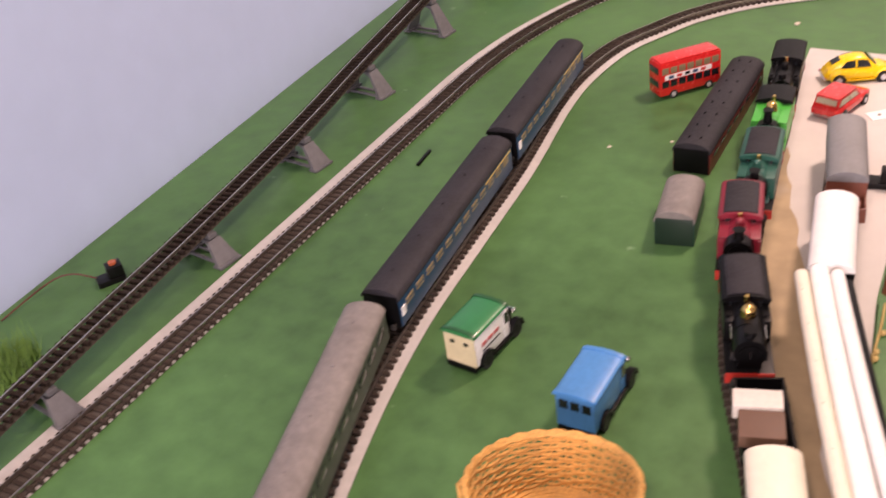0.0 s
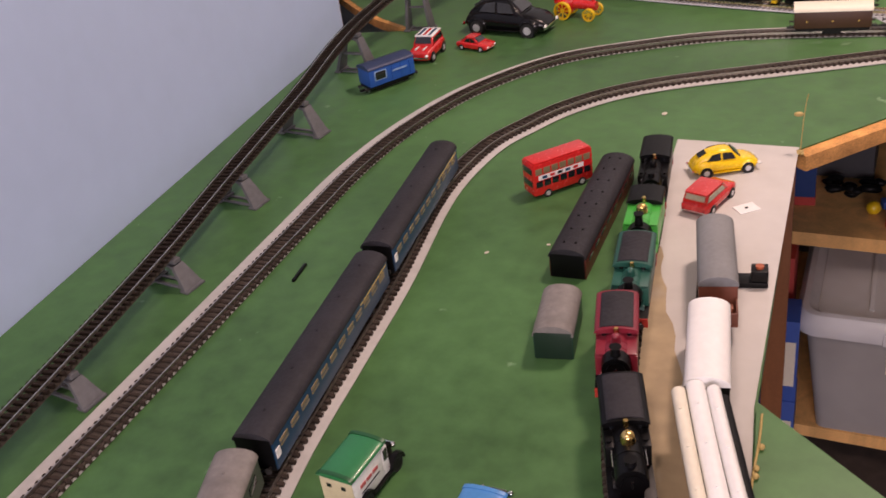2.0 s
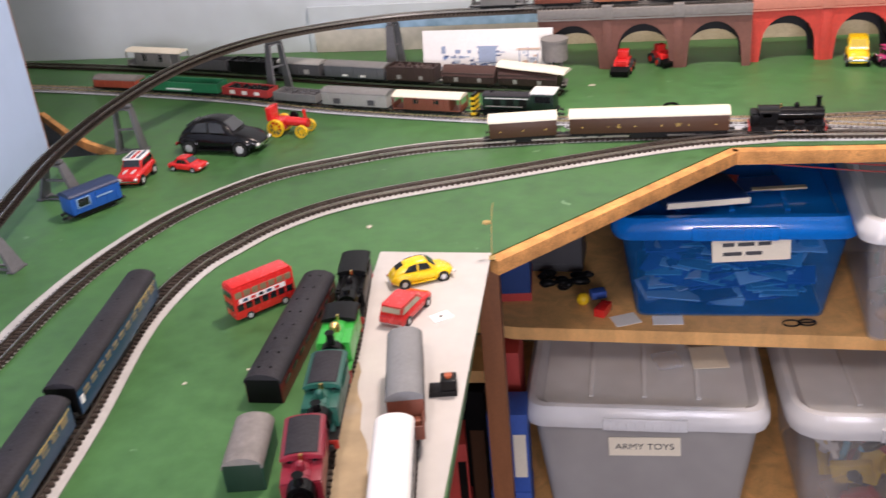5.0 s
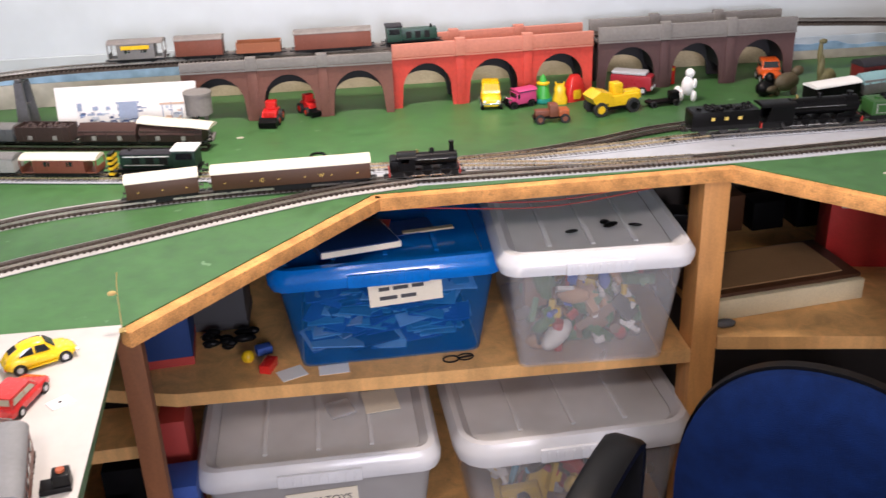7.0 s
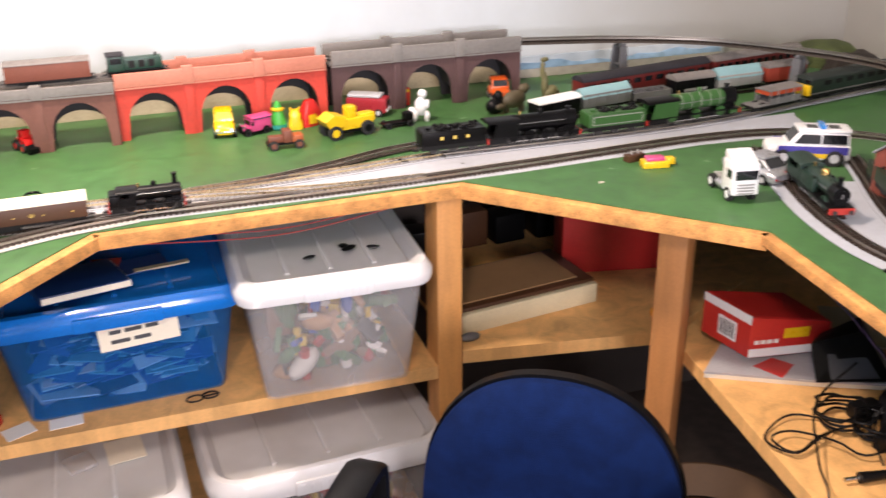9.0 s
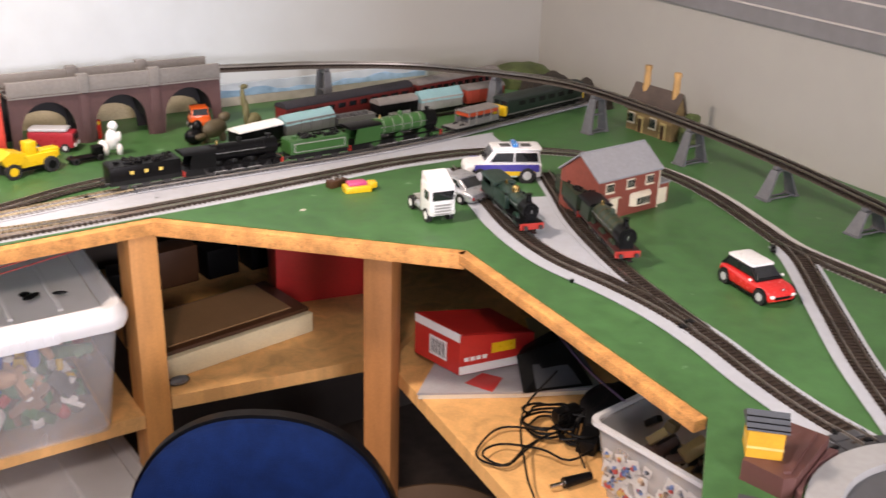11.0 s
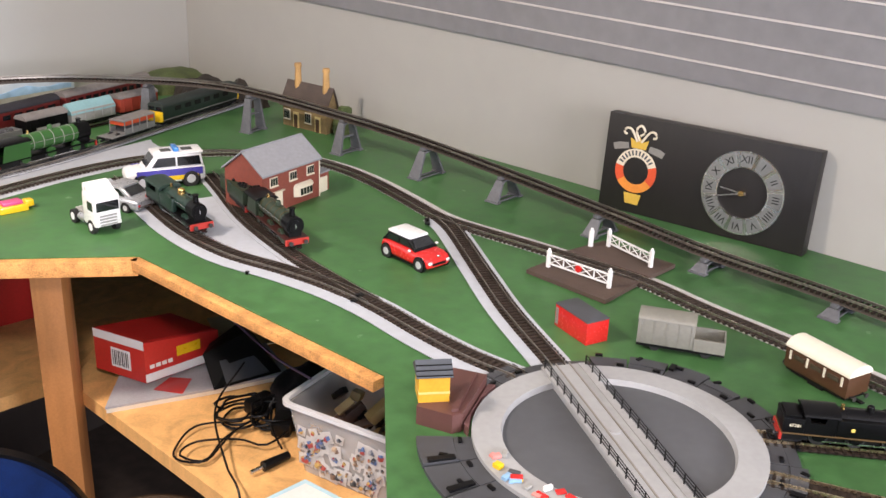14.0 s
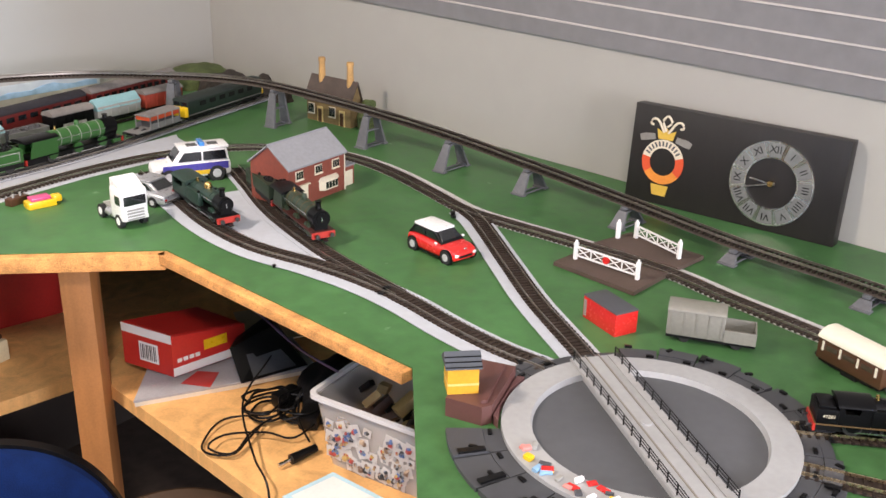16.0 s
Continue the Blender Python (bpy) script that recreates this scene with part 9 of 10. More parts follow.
solid("cable", tube(bmnew(), [tuple(v) for v in spline(pts, 0.012)], 0.0017, 8), BLACK, "black cable hanging over the shelf edge", "cable", "", None, "black cables")
th = thing("plug", pose(1.450, 1.226, 0.6205, 0, 0, -8), "black jack plug with a silver tip", "plug")
part("sleeve", cyl(bmnew(), (0, 0, 0.008), (0.045, 0, 0.008), 0.008, 0.006, seg=12), BLACK, th)
part("tip", cyl(bmnew(), (0, 0, 0.008), (-0.022, 0, 0.008), 0.0032, seg=10), STEEL, th)
pts = [(1.64, 1.60, 0.73), (1.62, 1.48, 0.725), (1.58, 1.34, 0.72), (1.53, 1.20, 0.745)]
solid("cable", tube(bmnew(), [tuple(v) for v in spline(pts, 0.012)], 0.0018, 8), plain("violet_wire", 0.10, 0.07, 0.14, 0.5), "thin violet wire stretched to the sticker tub", "cable", "", None, "black cables")
th = thing("sticker_tub", pose(1.558, 1.112, 0.6205, 0, 0, 6), "clear plastic tub covered with coloured stickers", "plastic tub")
STICKERTUB = clear_plastic("sticker_tub_plastic", (0.80, 0.80, 0.80), 0.25, 0.34)
bm = loft(bmnew(), [rrect(0.062, 0.082, 0.012, 0.0), rrect(0.076, 0.098, 0.014, 0.112), rrect(0.073, 0.095, 0.014, 0.112), rrect(0.059, 0.079, 0.012, 0.003)], caps=False)
part("tub", bm, STICKERTUB, th)
part("rim", loft(bmnew(), [rrect(0.076, 0.098, 0.014, 0.1125), rrect(0.083, 0.105, 0.016, 0.1125), rrect(0.083, 0.105, 0.016, 0.1185), rrect(0.076, 0.098, 0.014, 0.1185), rrect(0.076, 0.098, 0.014, 0.1125)], caps=False), CLEARLID, th)
STICKERS = [plain("sticker_%s" % n, *c, 0.4) for n, c in (("red", (0.36, 0.06, 0.05)), ("brown", (0.20, 0.13, 0.09)), ("slate", (0.13, 0.15, 0.20)), ("ochre", (0.45, 0.30, 0.10)), ("grey", (0.30, 0.30, 0.30)), ("blue", (0.10, 0.16, 0.34)), ("tan", (0.45, 0.34, 0.24)), ("black", (0.03, 0.03, 0.035)))]
random.seed(51)
for i in range(96):
    s = random.uniform(0.0045, 0.0095)
    z = 0.012 + 0.075 * random.random()
    if i % 3 == 0:
        x, y, a = random.uniform(-0.055, 0.065), -(0.082 + 0.016 * z / 0.112) - 0.0012, 0
    else:
        x, y, a = -(0.062 + 0.014 * z / 0.112) - 0.0012, random.uniform(-0.075, 0.075), 90
    stick = part("sticker", box(bmnew(), -s - 0.0015, s + 0.0015, -0.0004, 0.0002, -s - 0.0015, s + 0.0015, 0.0002), plain("sticker_backing", 0.52, 0.50, 0.48, 0.4), th)
    stick.matrix_local = pose(x, y, z, 0, random.uniform(-25, 25), -a)
    for k in range(3):
        bm = cyl(bmnew(), (s * random.uniform(-0.5, 0.5), -0.0004 - 0.0002 * k, s * random.uniform(-0.5, 0.5)), (s * random.uniform(-0.5, 0.5), -0.0008 - 0.0002 * k, s * random.uniform(-0.5, 0.5)), s * random.uniform(0.3, 0.6), seg=7)
        part("print", bm, STICKERS[(i * 3 + k * 5) % 8], stick)
for i in range(26):
    a = random.uniform(0.012, 0.026)
    bm = box(bmnew(), -a, a, -a * 0.5, a * 0.5, -a * 0.4, a * 0.4, 0.002)
    bmesh.ops.transform(bm, matrix=Matrix.Translation((random.uniform(-0.035, 0.035), random.uniform(-0.065, 0.065), random.uniform(0.03, 0.105))) @ Euler((random.random(), random.random(), random.random() * 3)).to_matrix().to_4x4(), verts=bm.verts)
    part("content", bm, (plain("tan_wood", 0.40, 0.27, 0.10, 0.6), CHOC, SOOT)[i % 3], th)
th = thing("leaflet", None, "pale blue and white leaflet at the shelf's end", "leaflet")
part("sheet", prism(bmnew(), [(1.382, 1.174), (1.383, 1.06), (1.468, 1.050), (1.468, 1.160)], 0.6205, 0.6265), plain("pale_blue_paper", 0.45, 0.66, 0.75, 0.5), th)
part("print", prism(bmnew(), [(1.390, 1.165), (1.391, 1.07), (1.460, 1.060), (1.460, 1.152)], 0.6266, 0.6272), WHITE, th)
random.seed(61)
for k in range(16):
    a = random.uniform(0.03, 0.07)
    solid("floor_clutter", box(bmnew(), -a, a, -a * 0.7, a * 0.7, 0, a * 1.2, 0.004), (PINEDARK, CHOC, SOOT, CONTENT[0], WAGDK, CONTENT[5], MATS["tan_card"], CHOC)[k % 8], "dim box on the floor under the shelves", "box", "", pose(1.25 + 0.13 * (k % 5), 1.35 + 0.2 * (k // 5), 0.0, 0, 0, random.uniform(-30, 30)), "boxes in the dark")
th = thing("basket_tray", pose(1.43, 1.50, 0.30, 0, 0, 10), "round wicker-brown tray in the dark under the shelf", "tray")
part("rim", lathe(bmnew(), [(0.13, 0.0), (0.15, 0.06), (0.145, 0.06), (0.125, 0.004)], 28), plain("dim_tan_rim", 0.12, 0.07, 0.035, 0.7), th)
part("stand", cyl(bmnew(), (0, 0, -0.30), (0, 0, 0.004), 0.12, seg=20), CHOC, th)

# ---- office chair ----
BLUEFAB = mat("blue_woven_fabric", (0.0028, 0.0115, 0.058), 0.95, vary=0.22, scale=220, bump=0.5, spec=0.12)
th = thing("office_chair", pose(1.090, 1.420, 0, 0, 0, -36), "blue fabric office chair with black plastic arms", "office chair")


def pad(w0, w1, h, t, bow, z0):
    rings = []
    n = 34
    for i in range(n + 1):
        v = 1 - (1 - i / n) ** 2.2
        z = z0 + h * v
        w = (w0 + (w1 - w0) * v) * max(0.004, 1 - max(0, (v - 0.40) / 0.60) ** 2.7) ** 0.42 * (1 - max(0, (0.12 - v) / 0.12) ** 2 * 0.25)
        ring = []
        for j in range(25):
            u = -1 + j / 12
            ring.append((w * u, -bow * (u * w / w1) ** 2 * 0.6 - t * (1 - abs(u) ** 4) * (1 - abs(2 * v - 1) ** 6), z))
        for j in range(25):
            u = 1 - j / 12
            ring.append((w * u, -bow * (u * w / w1) ** 2 * 0.6 + 0.012, z))
        rings.append(ring)
    return rings


back = part("backrest", loft(bmnew(), pad(0.184, 0.194, 0.412, 0.035, 0.05, 0.325)), BLUEFAB, th, "blue woven backrest")
shell = loft(bmnew(), [[(x * 1.012, y + (0.0125 if k < 25 else 0.016), z + 0.003) for k, (x, y, z) in enumerate(r)] for r in pad(0.184, 0.195, 0.414, -0.001, 0.05, 0.325)])
part("back_shell", shell, BLACK, th, "black plastic back shell")
bm = loft(bmnew(), [rrect(0.20, 0.20, 0.08, 0.42), rrect(0.225, 0.225, 0.09, 0.45), rrect(0.22, 0.22, 0.09, 0.475), rrect(0.16, 0.16, 0.07, 0.482)])
bmesh.ops.translate(bm, verts=bm.verts, vec=(0, -0.27, -0.14))
part("seat", bm, BLUEFAB, th, "blue woven seat")
part("back_stem", box(bmnew(), -0.03, 0.03, 0.035, 0.05, 0.28, 0.5, 0.004), BLACK, th)
part("gas_column", cyl(bmnew(), (0, -0.25, 0.09), (0, -0.25, 0.28), 0.025, seg=16), BLACK, th)
for k in range(5):
    a = radians(72 * k + 20)
    leg = part("base_leg", loft(bmnew(), [[(0.02 * math.cos(a + s), -0.25 + 0.02 * math.sin(a + s), z) for s, z in ((-1.2, 0.075), (1.2, 0.075), (1.2, 0.105), (-1.2, 0.105))], [(0.28 * math.cos(a) + 0.014 * math.cos(a + s), -0.25 + 0.28 * math.sin(a) + 0.014 * math.sin(a + s), z) for s, z in ((-1.2, 0.055), (1.2, 0.055), (1.2, 0.075), (-1.2, 0.075))]]), BLACK, th)
    part("castor", cyl(bmnew(), (0.28 * math.cos(a) - 0.012, -0.25 + 0.28 * math.sin(a), 0.027), (0.28 * math.cos(a) + 0.012, -0.25 + 0.28 * math.sin(a), 0.027), 0.027, seg=16), BLACK, leg)
for s in (-1, 1):
    pts = [(s * 0.232, -0.13, 0.36), (s * 0.232, -0.125, 0.50), (s * 0.232, -0.122, 0.625), (s * 0.232, -0.145, 0.648), (s * 0.233, -0.26, 0.638), (s * 0.234, -0.325, 0.605), (s * 0.233, -0.31, 0.53), (s * 0.230, -0.22, 0.40), (s * 0.228, -0.16, 0.35)]
    ctr = spline(pts, 0.02)
    rings = []
    for i, p_ in enumerate(ctr):
        d = (ctr[min(i + 1, len(ctr) - 1)] - ctr[max(i - 1, 0)]).normalized()
        nrm = Vector((1, 0, 0)).cross(d).normalized()
        rings.append([p_ + Vector((1, 0, 0)) * a_ * 0.026 + nrm * b_ * 0.010 for a_, b_ in ((-1, -0.6), (-0.7, -1), (0.7, -1), (1, -0.6), (1, 0.6), (0.7, 1), (-0.7, 1), (-1, 0.6))])
    part("armrest", loft(bmnew(), rings), BLACK, th, "black looped plastic armrest")

# ---- wall panels above the clock ----
PANELG = plain("grey_panel_paint", 0.20, 0.195, 0.20, 0.6, vary=0.1, scale=12)
PANELL = plain("pale_panel_edge", 0.50, 0.46, 0.44, 0.5)
th = thing("wall_panel", None, "grey horizontal boards with pale edges fixed high on the wall", "wall panel")
lines = ((1.1195, 0.0134), (1.1510, 0.0157), (1.1915, 0.0186), (1.2305, 0.0214), (1.2745, 0.0246), (1.328, 0.028), (1.386, 0.031), (1.452, 0.035))
for i, ((z0, k0), (z1, k1)) in enumerate(zip(lines, lines[1:])):
    t0 = 0.008 + 0.003 * i
    bm = loft(bmnew(), [[(east_x(y) - t0, y, z0 + k0 * y), (east_x(y) - 0.0005, y, z0 + k0 * y), (east_x(y) - 0.0005, y, z1 + k1 * y - 0.0035), (east_x(y) - t0 - 0.003, y, z1 + k1 * y - 0.0035)] for y in (-0.6, 2.2)])
    part("board", bm, PANELG, th)
    bm = loft(bmnew(), [[(east_x(y) - t0 - 0.0055, y, z1 + k1 * y - 0.0034), (east_x(y) - 0.0005, y, z1 + k1 * y - 0.0034), (east_x(y) - 0.0005, y, z1 + k1 * y - 0.0002), (east_x(y) - t0 - 0.0055, y, z1 + k1 * y - 0.0002)] for y in (-0.6, 2.2)])
    part("pale_edge", bm, PANELL, th)

# ---- backscene on the north wall ----
sky = mat("printed_pale_sky", (0.38, 0.47, 0.56), 0.7, vary=0.12, scale=10, tint=(0.52, 0.57, 0.60))
solid("backscene", box(bmnew(), 1.39, 1.97, 2.392, 2.3985, B, B + 0.048), sky, "printed pale blue sky backscene against the wall", "backscene", "structure")
solid("backscene", box(bmnew(), -0.35, 0.18, 2.392, 2.3985, B, B + 0.100), WALLSKY, "printed pale blue sky backscene behind the sidings", "backscene", "structure")
solid("backscene", box(bmnew(), 0.18, 1.39, 2.392, 2.3985, B, B + 0.055), plain("tan_backscene", 0.42, 0.36, 0.24, 0.8, vary=0.2), "tan card strip behind the viaduct arches", "backscene", "structure")

HAZE = mat("painted_blue_hills", (0.20, 0.36, 0.55), 0.8, vary=0.25, scale=14, tint=(0.34, 0.50, 0.66))
GROUNDP = mat("painted_tan_ground", (0.44, 0.42, 0.36), 0.8, vary=0.2, scale=16)
for x0, x1, z0, hgt in ((-0.34, 0.16, 0.050, 0.030), (1.40, 1.96, 0.020, 0.016)):
    pts = [(x0, z0)] + [(x0 + (x1 - x0) * k / 20, z0 + hgt * (0.35 + 0.65 * (k / 20 if x0 < 0 else 0.5 + 0.5 * math.sin(k * 0.5))) + 0.004 * math.sin(k * 1.7)) for k in range(21)] + [(x1, z0)]
    solid("painted_hills", side_prism(bmnew(), pts, 2.3885, 2.3915), HAZE, "band of painted blue hills on the backscene", "backscene", "structure", pose(0, 0, B))
    solid("painted_ground", box(bmnew(), x0, x1, 2.3885, 2.3915, B + 0.0005, B + z0 - 0.0005), GROUNDP, "painted pale tan ground on the backscene", "backscene", "structure")

# ---- picture card and water tank ----
th = thing("picture_card", on(0.083, 2.147, -2), "white card printed with a blue steam engine picture", "card")
cd = part("card", box(bmnew(), -0.126, 0.126, -0.001, 0.001, 0, 0.098), WHITE, th)
cd.matrix_local = pose(0, 0, 0, -10)
PB, PB2, PT = plain("print_blue", 0.14, 0.22, 0.42, 0.6), plain("print_dark_blue", 0.07, 0.10, 0.20, 0.6), plain("print_tan", 0.55, 0.40, 0.30, 0.6)
PW, PG = plain("print_pale", 0.45, 0.52, 0.60, 0.6), plain("print_grey_blue", 0.27, 0.33, 0.45, 0.6)


def ink(x0, x1, z0, z1, mm, out=0.0014):
    part("print", box(bmnew(), x0, x1, -out, -0.0011, z0, z1), mm, cd)


random.seed(91)
ink(-0.108, 0.052, 0.017, 0.0195, PW)
for k in range(46):
    x = random.uniform(-0.096, 0.018)
    w, z = random.uniform(0.004, 0.017), 0.026 + 0.032 * random.random() ** 1.3 * (1.0 if x > -0.03 else 0.8)
    ink(x, x + w, z, z + random.uniform(0.0012, 0.0042), (PB, PB2, PG, PW)[k % 4], 0.0013 + 0.0002 * (k % 4))
for x, w, z0, z1 in ((-0.089, 0.008, 0.054, 0.068), (-0.062, 0.010, 0.054, 0.061), (-0.038, 0.007, 0.054, 0.060), (-0.016, 0.034, 0.036, 0.064), (-0.020, 0.042, 0.064, 0.067)):
    ink(x, x + w, z0, z1, PG, 0.0022)
for k in range(6):
    r = 0.0085 if 1 < k < 5 else 0.0055
    bm = lathe(bmnew(), [(r, 0.0011), (r, 0.0024), (r * 0.72, 0.0024), (r * 0.72, 0.0011)], 18)
    bmesh.ops.transform(bm, matrix=pose(-0.090 + k * 0.021, 0, 0.018 + r, 90), verts=bm.verts)
    part("print", bm, PB2, cd)
for k in range(16):
    x, z = random.uniform(0.062, 0.092), random.uniform(0.020, 0.060)
    ink(x, x + random.uniform(0.004, 0.014), z, z + random.uniform(0.0015, 0.005), (PT, PT, PG, PW)[k % 4], 0.0013 + 0.0002 * (k % 3))
for x, z0, z1 in ((0.062, 0.018, 0.058), (0.096, 0.018, 0.052), (0.078, 0.018, 0.064)):
    ink(x, x + 0.0018, z0, z1, PG, 0.0022)
ink(0.058, 0.102, 0.058, 0.0615, PT, 0.0022)
th = thing("water_tower", on(0.216, 2.120) @ Matrix.Scale(0.98, 4), "grey round model water tank on legs", "water tower")
part("tank", cyl(bmnew(), (0, 0, 0.048), (0, 0, 0.088), 0.0245, seg=28), GREYSTONE, th)
part("tank_rim", lathe(bmnew(), [(0.0258, 0.084), (0.0258, 0.0885), (0.0235, 0.0885), (0.0235, 0.084), (0.0258, 0.084)], 28), GREYSTONE, th)
for k in range(4):
    a = radians(45 + 90 * k)
    part("leg", box(bmnew(), 0.016 * math.cos(a) - 0.002, 0.016 * math.cos(a) + 0.002, 0.016 * math.sin(a) - 0.002, 0.016 * math.sin(a) + 0.002, 0, 0.0479), GREYSTONE, th)
part("base", box(bmnew(), -0.022, 0.022, -0.022, 0.022, 0, 0.004), GREYSTONE, th)
part("hose", tube(bmnew(), [(0.0, -0.020, 0.05), (0.0, -0.034, 0.046), (0.0, -0.036, 0.026)], 0.002, 8), SOOT, th)

# ---- wicker basket ----
th = thing("wicker_basket", on(0.094, 0.626, 20) @ Matrix.Scale(0.94, 4), "small woven straw basket on the board", "basket")
STRAW = mat("golden_straw", (0.56, 0.30, 0.08), 0.7, vary=0.3, scale=160, bump=0.5)
NS = 30
for k in range(NS):
    a = 2 * math.pi * k / NS
    pts = [(0.040 * math.cos(a), 0.032 * math.sin(a), 0.003), (0.050 * math.cos(a), 0.040 * math.sin(a), 0.018), (0.060 * math.cos(a), 0.048 * math.sin(a), 0.040)]
    part("stake", tube(bmnew(), pts, 0.0011, 5), STRAW, th)
for j in range(15):
    z = 0.003 + 0.037 * j / 14
    f = 0.040 + 0.020 * (z - 0.003) / 0.037
    ring = []
    for i in range(NS * 4 + 1):
        a = 2 * math.pi * i / (NS * 4)
        w = 0.0011 * math.cos(a * NS / 2 + math.pi * j)
        ring.append(((f + w) * math.cos(a), (f * 0.8 + w) * math.sin(a), z + 0.0005 * math.sin(a * 7 + j)))
    part("weave", tube(bmnew(), ring, 0.0014, 5), STRAW, th)
for j in range(2):
    ring = [((0.0605 + 0.0012 * math.cos(i * 0.9 + j * 3)) * math.cos(2 * math.pi * i / 90), (0.0485 + 0.0012 * math.sin(i * 0.9 + j * 3)) * math.sin(2 * math.pi * i / 90), 0.0415 + 0.001 * math.sin(i * 0.9 + j * 3)) for i in range(91)]
    part("rim_braid", tube(bmnew(), ring, 0.0021, 6), STRAW, th)
for j in range(9):
    f = 0.004 + 0.0043 * j
    part("base_weave", tube(bmnew(), [((f + 0.0006 * math.cos(i * 0.8 + j * 2)) * math.cos(2 * math.pi * i / 48), (f * 0.8) * math.sin(2 * math.pi * i / 48), 0.0028 + 0.0004 * math.sin(i * 1.6)) for i in range(49)], 0.0022, 5), STRAW, th)
part("handle_loop", tube(bmnew(), [(-0.060, 0.006, 0.040), (-0.068, 0.005, 0.030), (-0.067, 0.0, 0.018), (-0.060, -0.005, 0.030)], 0.0018, 6), STRAW, th)

# ---- small things on the shed yard and the board ----
th = thing("sign_card", on(0.167, 1.266, 40, 0.0018), "small white card with a dark dot on the yard", "card")
part("card", box(bmnew(), -0.012, 0.012, -0.009, 0.009, 0, 0.0012), WHITE, th)
part("dot", cyl(bmnew(), (0, 0, 0.0012), (0, 0, 0.0016), 0.0018, seg=10), SOOT, th)


def point_motor(x, y, a, z, label):
    th = thing("point_motor", on(x, y, a, z), label, "point motor", "point motors")
    part("base", box(bmnew(), -0.018, 0.010, -0.009, 0.009, 0, 0.006, 0.001), BLACK, th)
    part("housing", box(bmnew(), -0.006, 0.010, -0.008, 0.008, 0.0061, 0.018, 0.0015), BLACK, th)
    part("lens", cyl(bmnew(), (0.002, 0, 0.018), (0.002, 0, 0.0205), 0.004, seg=12), plain("amber_red_lens", 0.40, 0.10, 0.04, 0.3), th, "amber red lens")
    return th


point_motor(0.202, 1.124, 10, 0.0018, "black lever box with an amber lens on the yard")
point_motor(-0.440, 0.722, 60, 0.0, "black lever box with an amber lens beside the raised track")
solid("wire", tube(bmnew(), [tuple(v) for v in spline([(-0.452, 0.71, B + 0.006), (-0.475, 0.70, B + 0.012), (-0.490, 0.68, B + 0.010), (-0.495, 0.62, B + 0.002)], 0.006)], 0.0009, 6), plain("dark_red_wire", 0.10, 0.03, 0.02, 0.5), "thin dark wire running to the lever box", "wire")
solid("plastic_sprue", box(bmnew(), -0.0018, 0.0018, -0.017, 0.017, 0, 0.003, 0.0006), SOOT, "short black plastic stick lying on the board", "stick", "", on(-0.268, 1.034, 8))
# grass tuft
th = thing("grass_tuft", on(-0.425, 0.570), "bright green grass tuft by the wall", "grass tuft")
random.seed(71)
bm = bmnew()
for k in range(420):
    a, r = random.uniform(0, 6.28), 0.028 * math.sqrt(random.random())
    x, y, h = r * math.cos(a), 1.4 * r * math.sin(a), random.uniform(0.018, 0.038)
    tx, ty = random.uniform(-0.010, 0.010), random.uniform(-0.010, 0.010)
    p0, p1, p2 = bm.verts.new((x - 0.0007, y, 0)), bm.verts.new((x + 0.0007, y + 0.0004, 0)), bm.verts.new((x + tx, y + ty, h))
    bm.faces.new((p0, p1, p2))
part("blades", bm, plain("fresh_grass", 0.13, 0.25, 0.05, 0.7, vary=0.3, scale=200), th, kind="stuff")
part("mat", lathe(bmnew(), [(0.0001, 0.003), (0.026, 0.003), (0.030, 0.0)], 16), plain("grass_mat", 0.06, 0.13, 0.03, 0.9), th)
# hook and thread at the board's corner, and the cord on the lift-out flap
th = thing("hook", on(0.203, 1.412, 10), "small brass hook with a buff cord at the board's corner", "hook")
part("plate", box(bmnew(), -0.004, 0.004, -0.006, 0.006, 0, 0.002), BRASS, th)
part("cord", tube(bmnew(), [tuple(v) for v in spline([(0, 0, 0.003), (0.001, 0.001, 0.03), (0.003, 0.002, 0.06), (0.006, 0.004, 0.078)], 0.006)], 0.0006, 6), plain("buff_cord", 0.45, 0.33, 0.12, 0.8), th)
part("knot", ball(bmnew(), (-0.004, 0.002, 0.050), 0.0055, 0.003, 0.003, 10), plain("buff_cord", 0.45, 0.33, 0.12, 0.8), th)
solid("board_flap", prism(bmnew(), [(0.2325, 0.941), (0.255, 0.78), (0.272, 0.60), (0.30, 0.31), (0.545, 0.50), (0.333, 0.862)], B + 0.0005, B + 0.0105), GREEN, "separate green painted flap of the board", "board flap", "structure")
th = thing("flap_cord", on(0.243, 0.875), "buff cord lashed along the flap's edge", "cord")
part("cord", tube(bmnew(), [tuple(v) for v in spline([(-0.004, 0.05, 0.0120), (-0.001, 0.02, 0.0122), (0.001, -0.02, 0.0120), (0.005, -0.06, 0.0122), (0.009, -0.11, 0.012)], 0.006)], 0.0010, 6), plain("buff_cord", 0.45, 0.33, 0.12, 0.8), th)
for y, x in ((-0.012, 0.002), (-0.02, 0.003), (0.012, 0.002)):
    part("knot", ball(bmnew(), (x, y, 0.0128), 0.0026, 0.003, 0.0024, 8), plain("buff_cord", 0.45, 0.33, 0.12, 0.8), th)
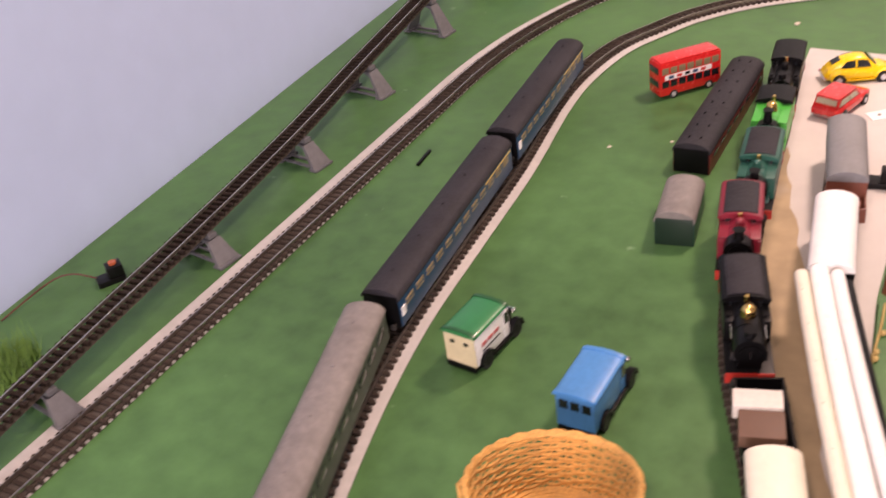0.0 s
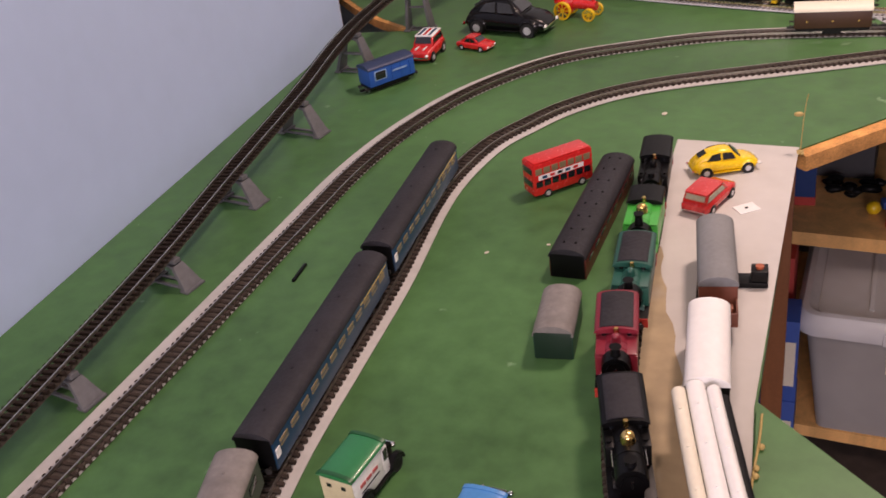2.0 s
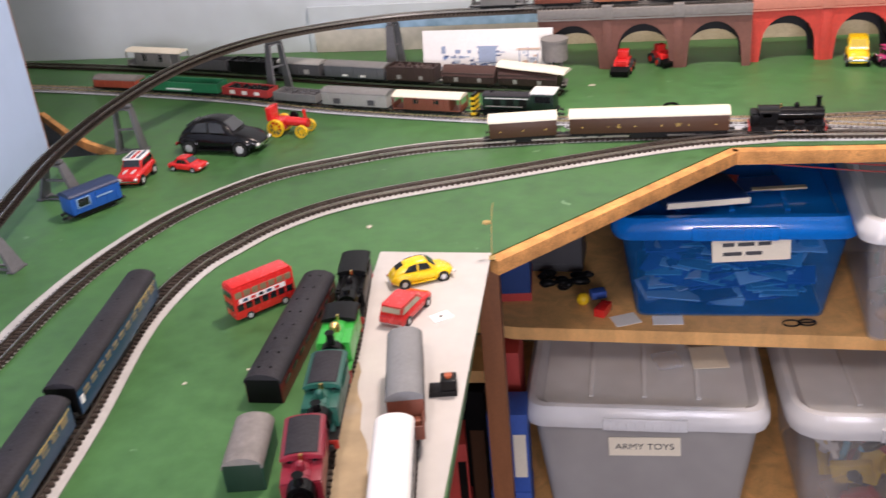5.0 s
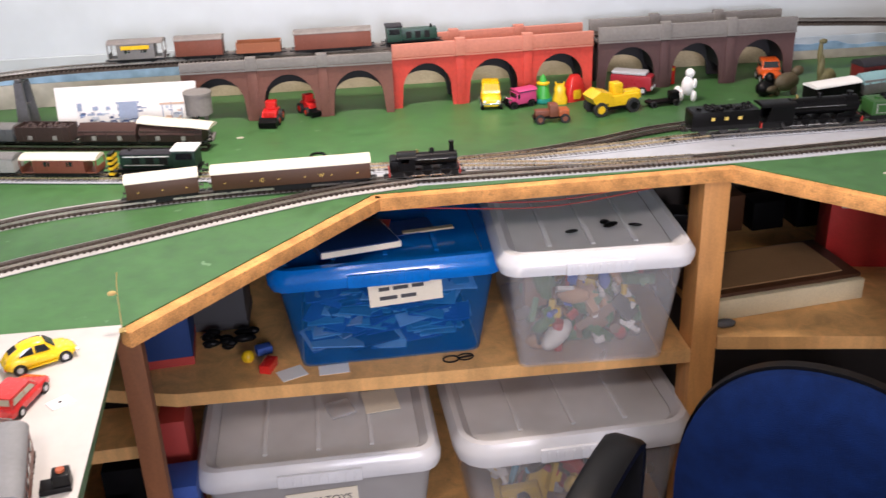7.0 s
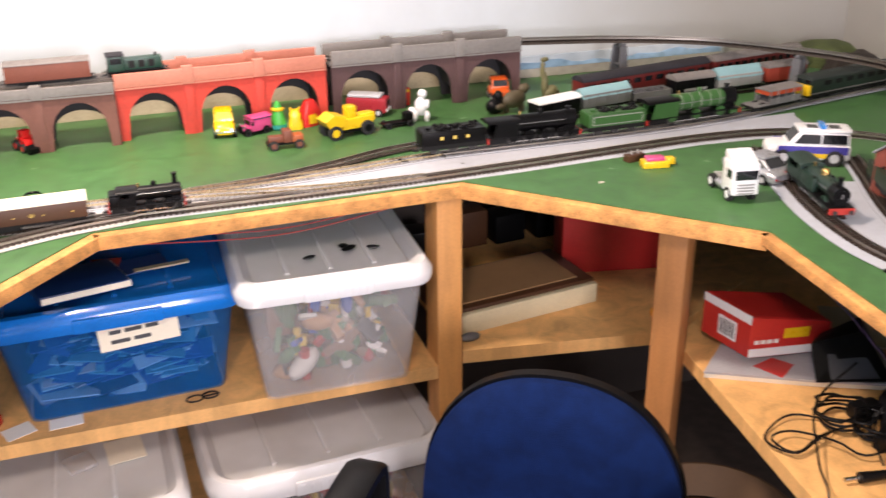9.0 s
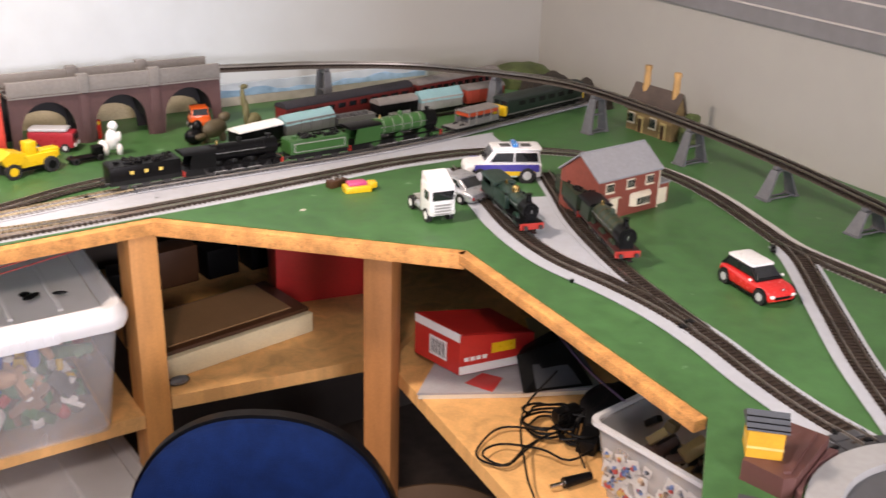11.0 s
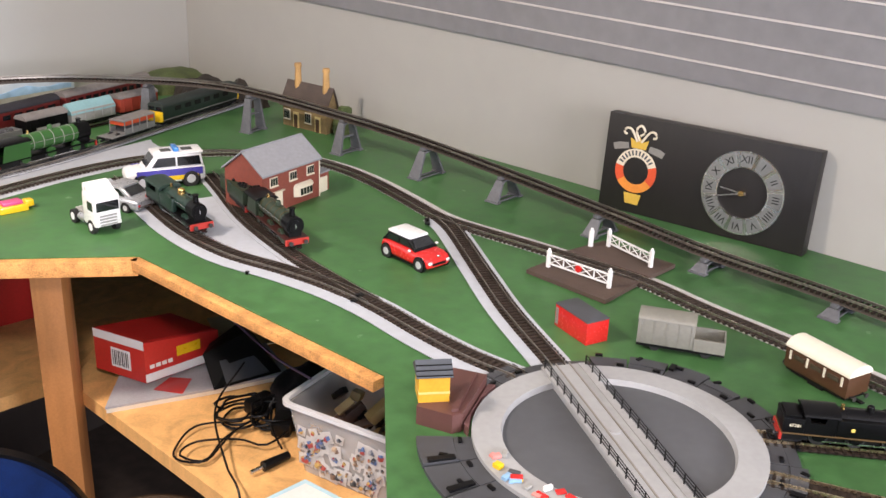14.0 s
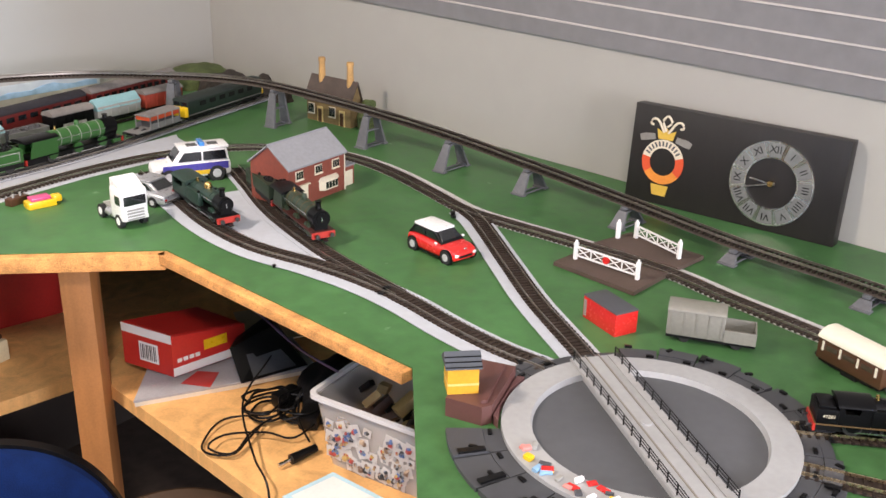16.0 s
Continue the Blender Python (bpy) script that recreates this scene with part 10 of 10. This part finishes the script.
# scuffs and crumbs on the green board
random.seed(81)
for x, y, s in ((0.284, 2.105, 0.008), (0.02, 1.50, 0.006), (1.30, 1.72, 0.006), (1.12, 1.885, 0.005), (-0.02, 1.15, 0.003), (-0.08, 1.12, 0.003)):
    solid("paint_flake", prism(bmnew(), [(s * math.cos(a) * random.uniform(0.6, 1.1), s * 0.7 * math.sin(a) * random.uniform(0.6, 1.1)) for a in [i * 0.9 for i in range(7)]], 0, 0.001), plain("pale_flake", 0.5, 0.47, 0.38, 0.8), "pale flake of loose paint on the board", "flake", "", on(x, y, random.uniform(0, 90), 0.0002), "paint flakes")
solid("wire_ring", lathe(bmnew(), [(0.012, 0.0), (0.014, 0.002), (0.012, 0.004), (0.010, 0.002), (0.012, 0.0)], 20), SOOT, "dark wire ring lying on the board", "ring", "", on(0.425, 1.978))
solid("track_pin", cyl(bmnew(), (0, 0, 0), (0, 0, 0.004), 0.003, seg=8), SOOT, "small dark pin in the board", "pin", "", on(1.492, 1.290))
# point levers beside the yard track
for x, y, a in ((1.530, 1.098, 15), (1.835, 1.212, 40), (0.455, 1.812, 5), (1.02, 1.905, 4)):
    th = thing("point_lever", on(x, y, a), "small black point lever beside the rails", "point lever", "point levers")
    part("plate", box(bmnew(), -0.014, 0.014, 0.012, 0.020, 0.004, 0.0065), BLACK, th)
    part("knob", box(bmnew(), -0.003, 0.003, 0.014, 0.018, 0.0066, 0.010), BLACK, th)
# housings added out of view for the ceiling lamp and the rear fill
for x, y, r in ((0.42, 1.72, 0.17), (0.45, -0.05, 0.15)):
    th = thing("unseen_ceiling_lamp", pose(x, y, 2.32), "round white ceiling lamp fitting added out of view", "ceiling lamp", "ceiling lamps")
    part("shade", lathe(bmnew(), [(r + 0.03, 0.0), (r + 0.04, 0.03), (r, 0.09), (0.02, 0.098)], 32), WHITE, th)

# ---- edging of the gap in the board at the end of the west wall ----
bm = loft(bmnew(), [[(x + dx, y + dy, B + z) for dx, dy, z in ((-0.003, -0.004, -0.0105), (0.003, 0.004, 0.0006), (0.003, 0.004, 0.005), (-0.003, -0.004, 0.005))] for x, y in GAP[1:]])
solid("gap_edging", bm, CHIPEDGE, "curved brown edging round the gap in the board", "edging", "structure")
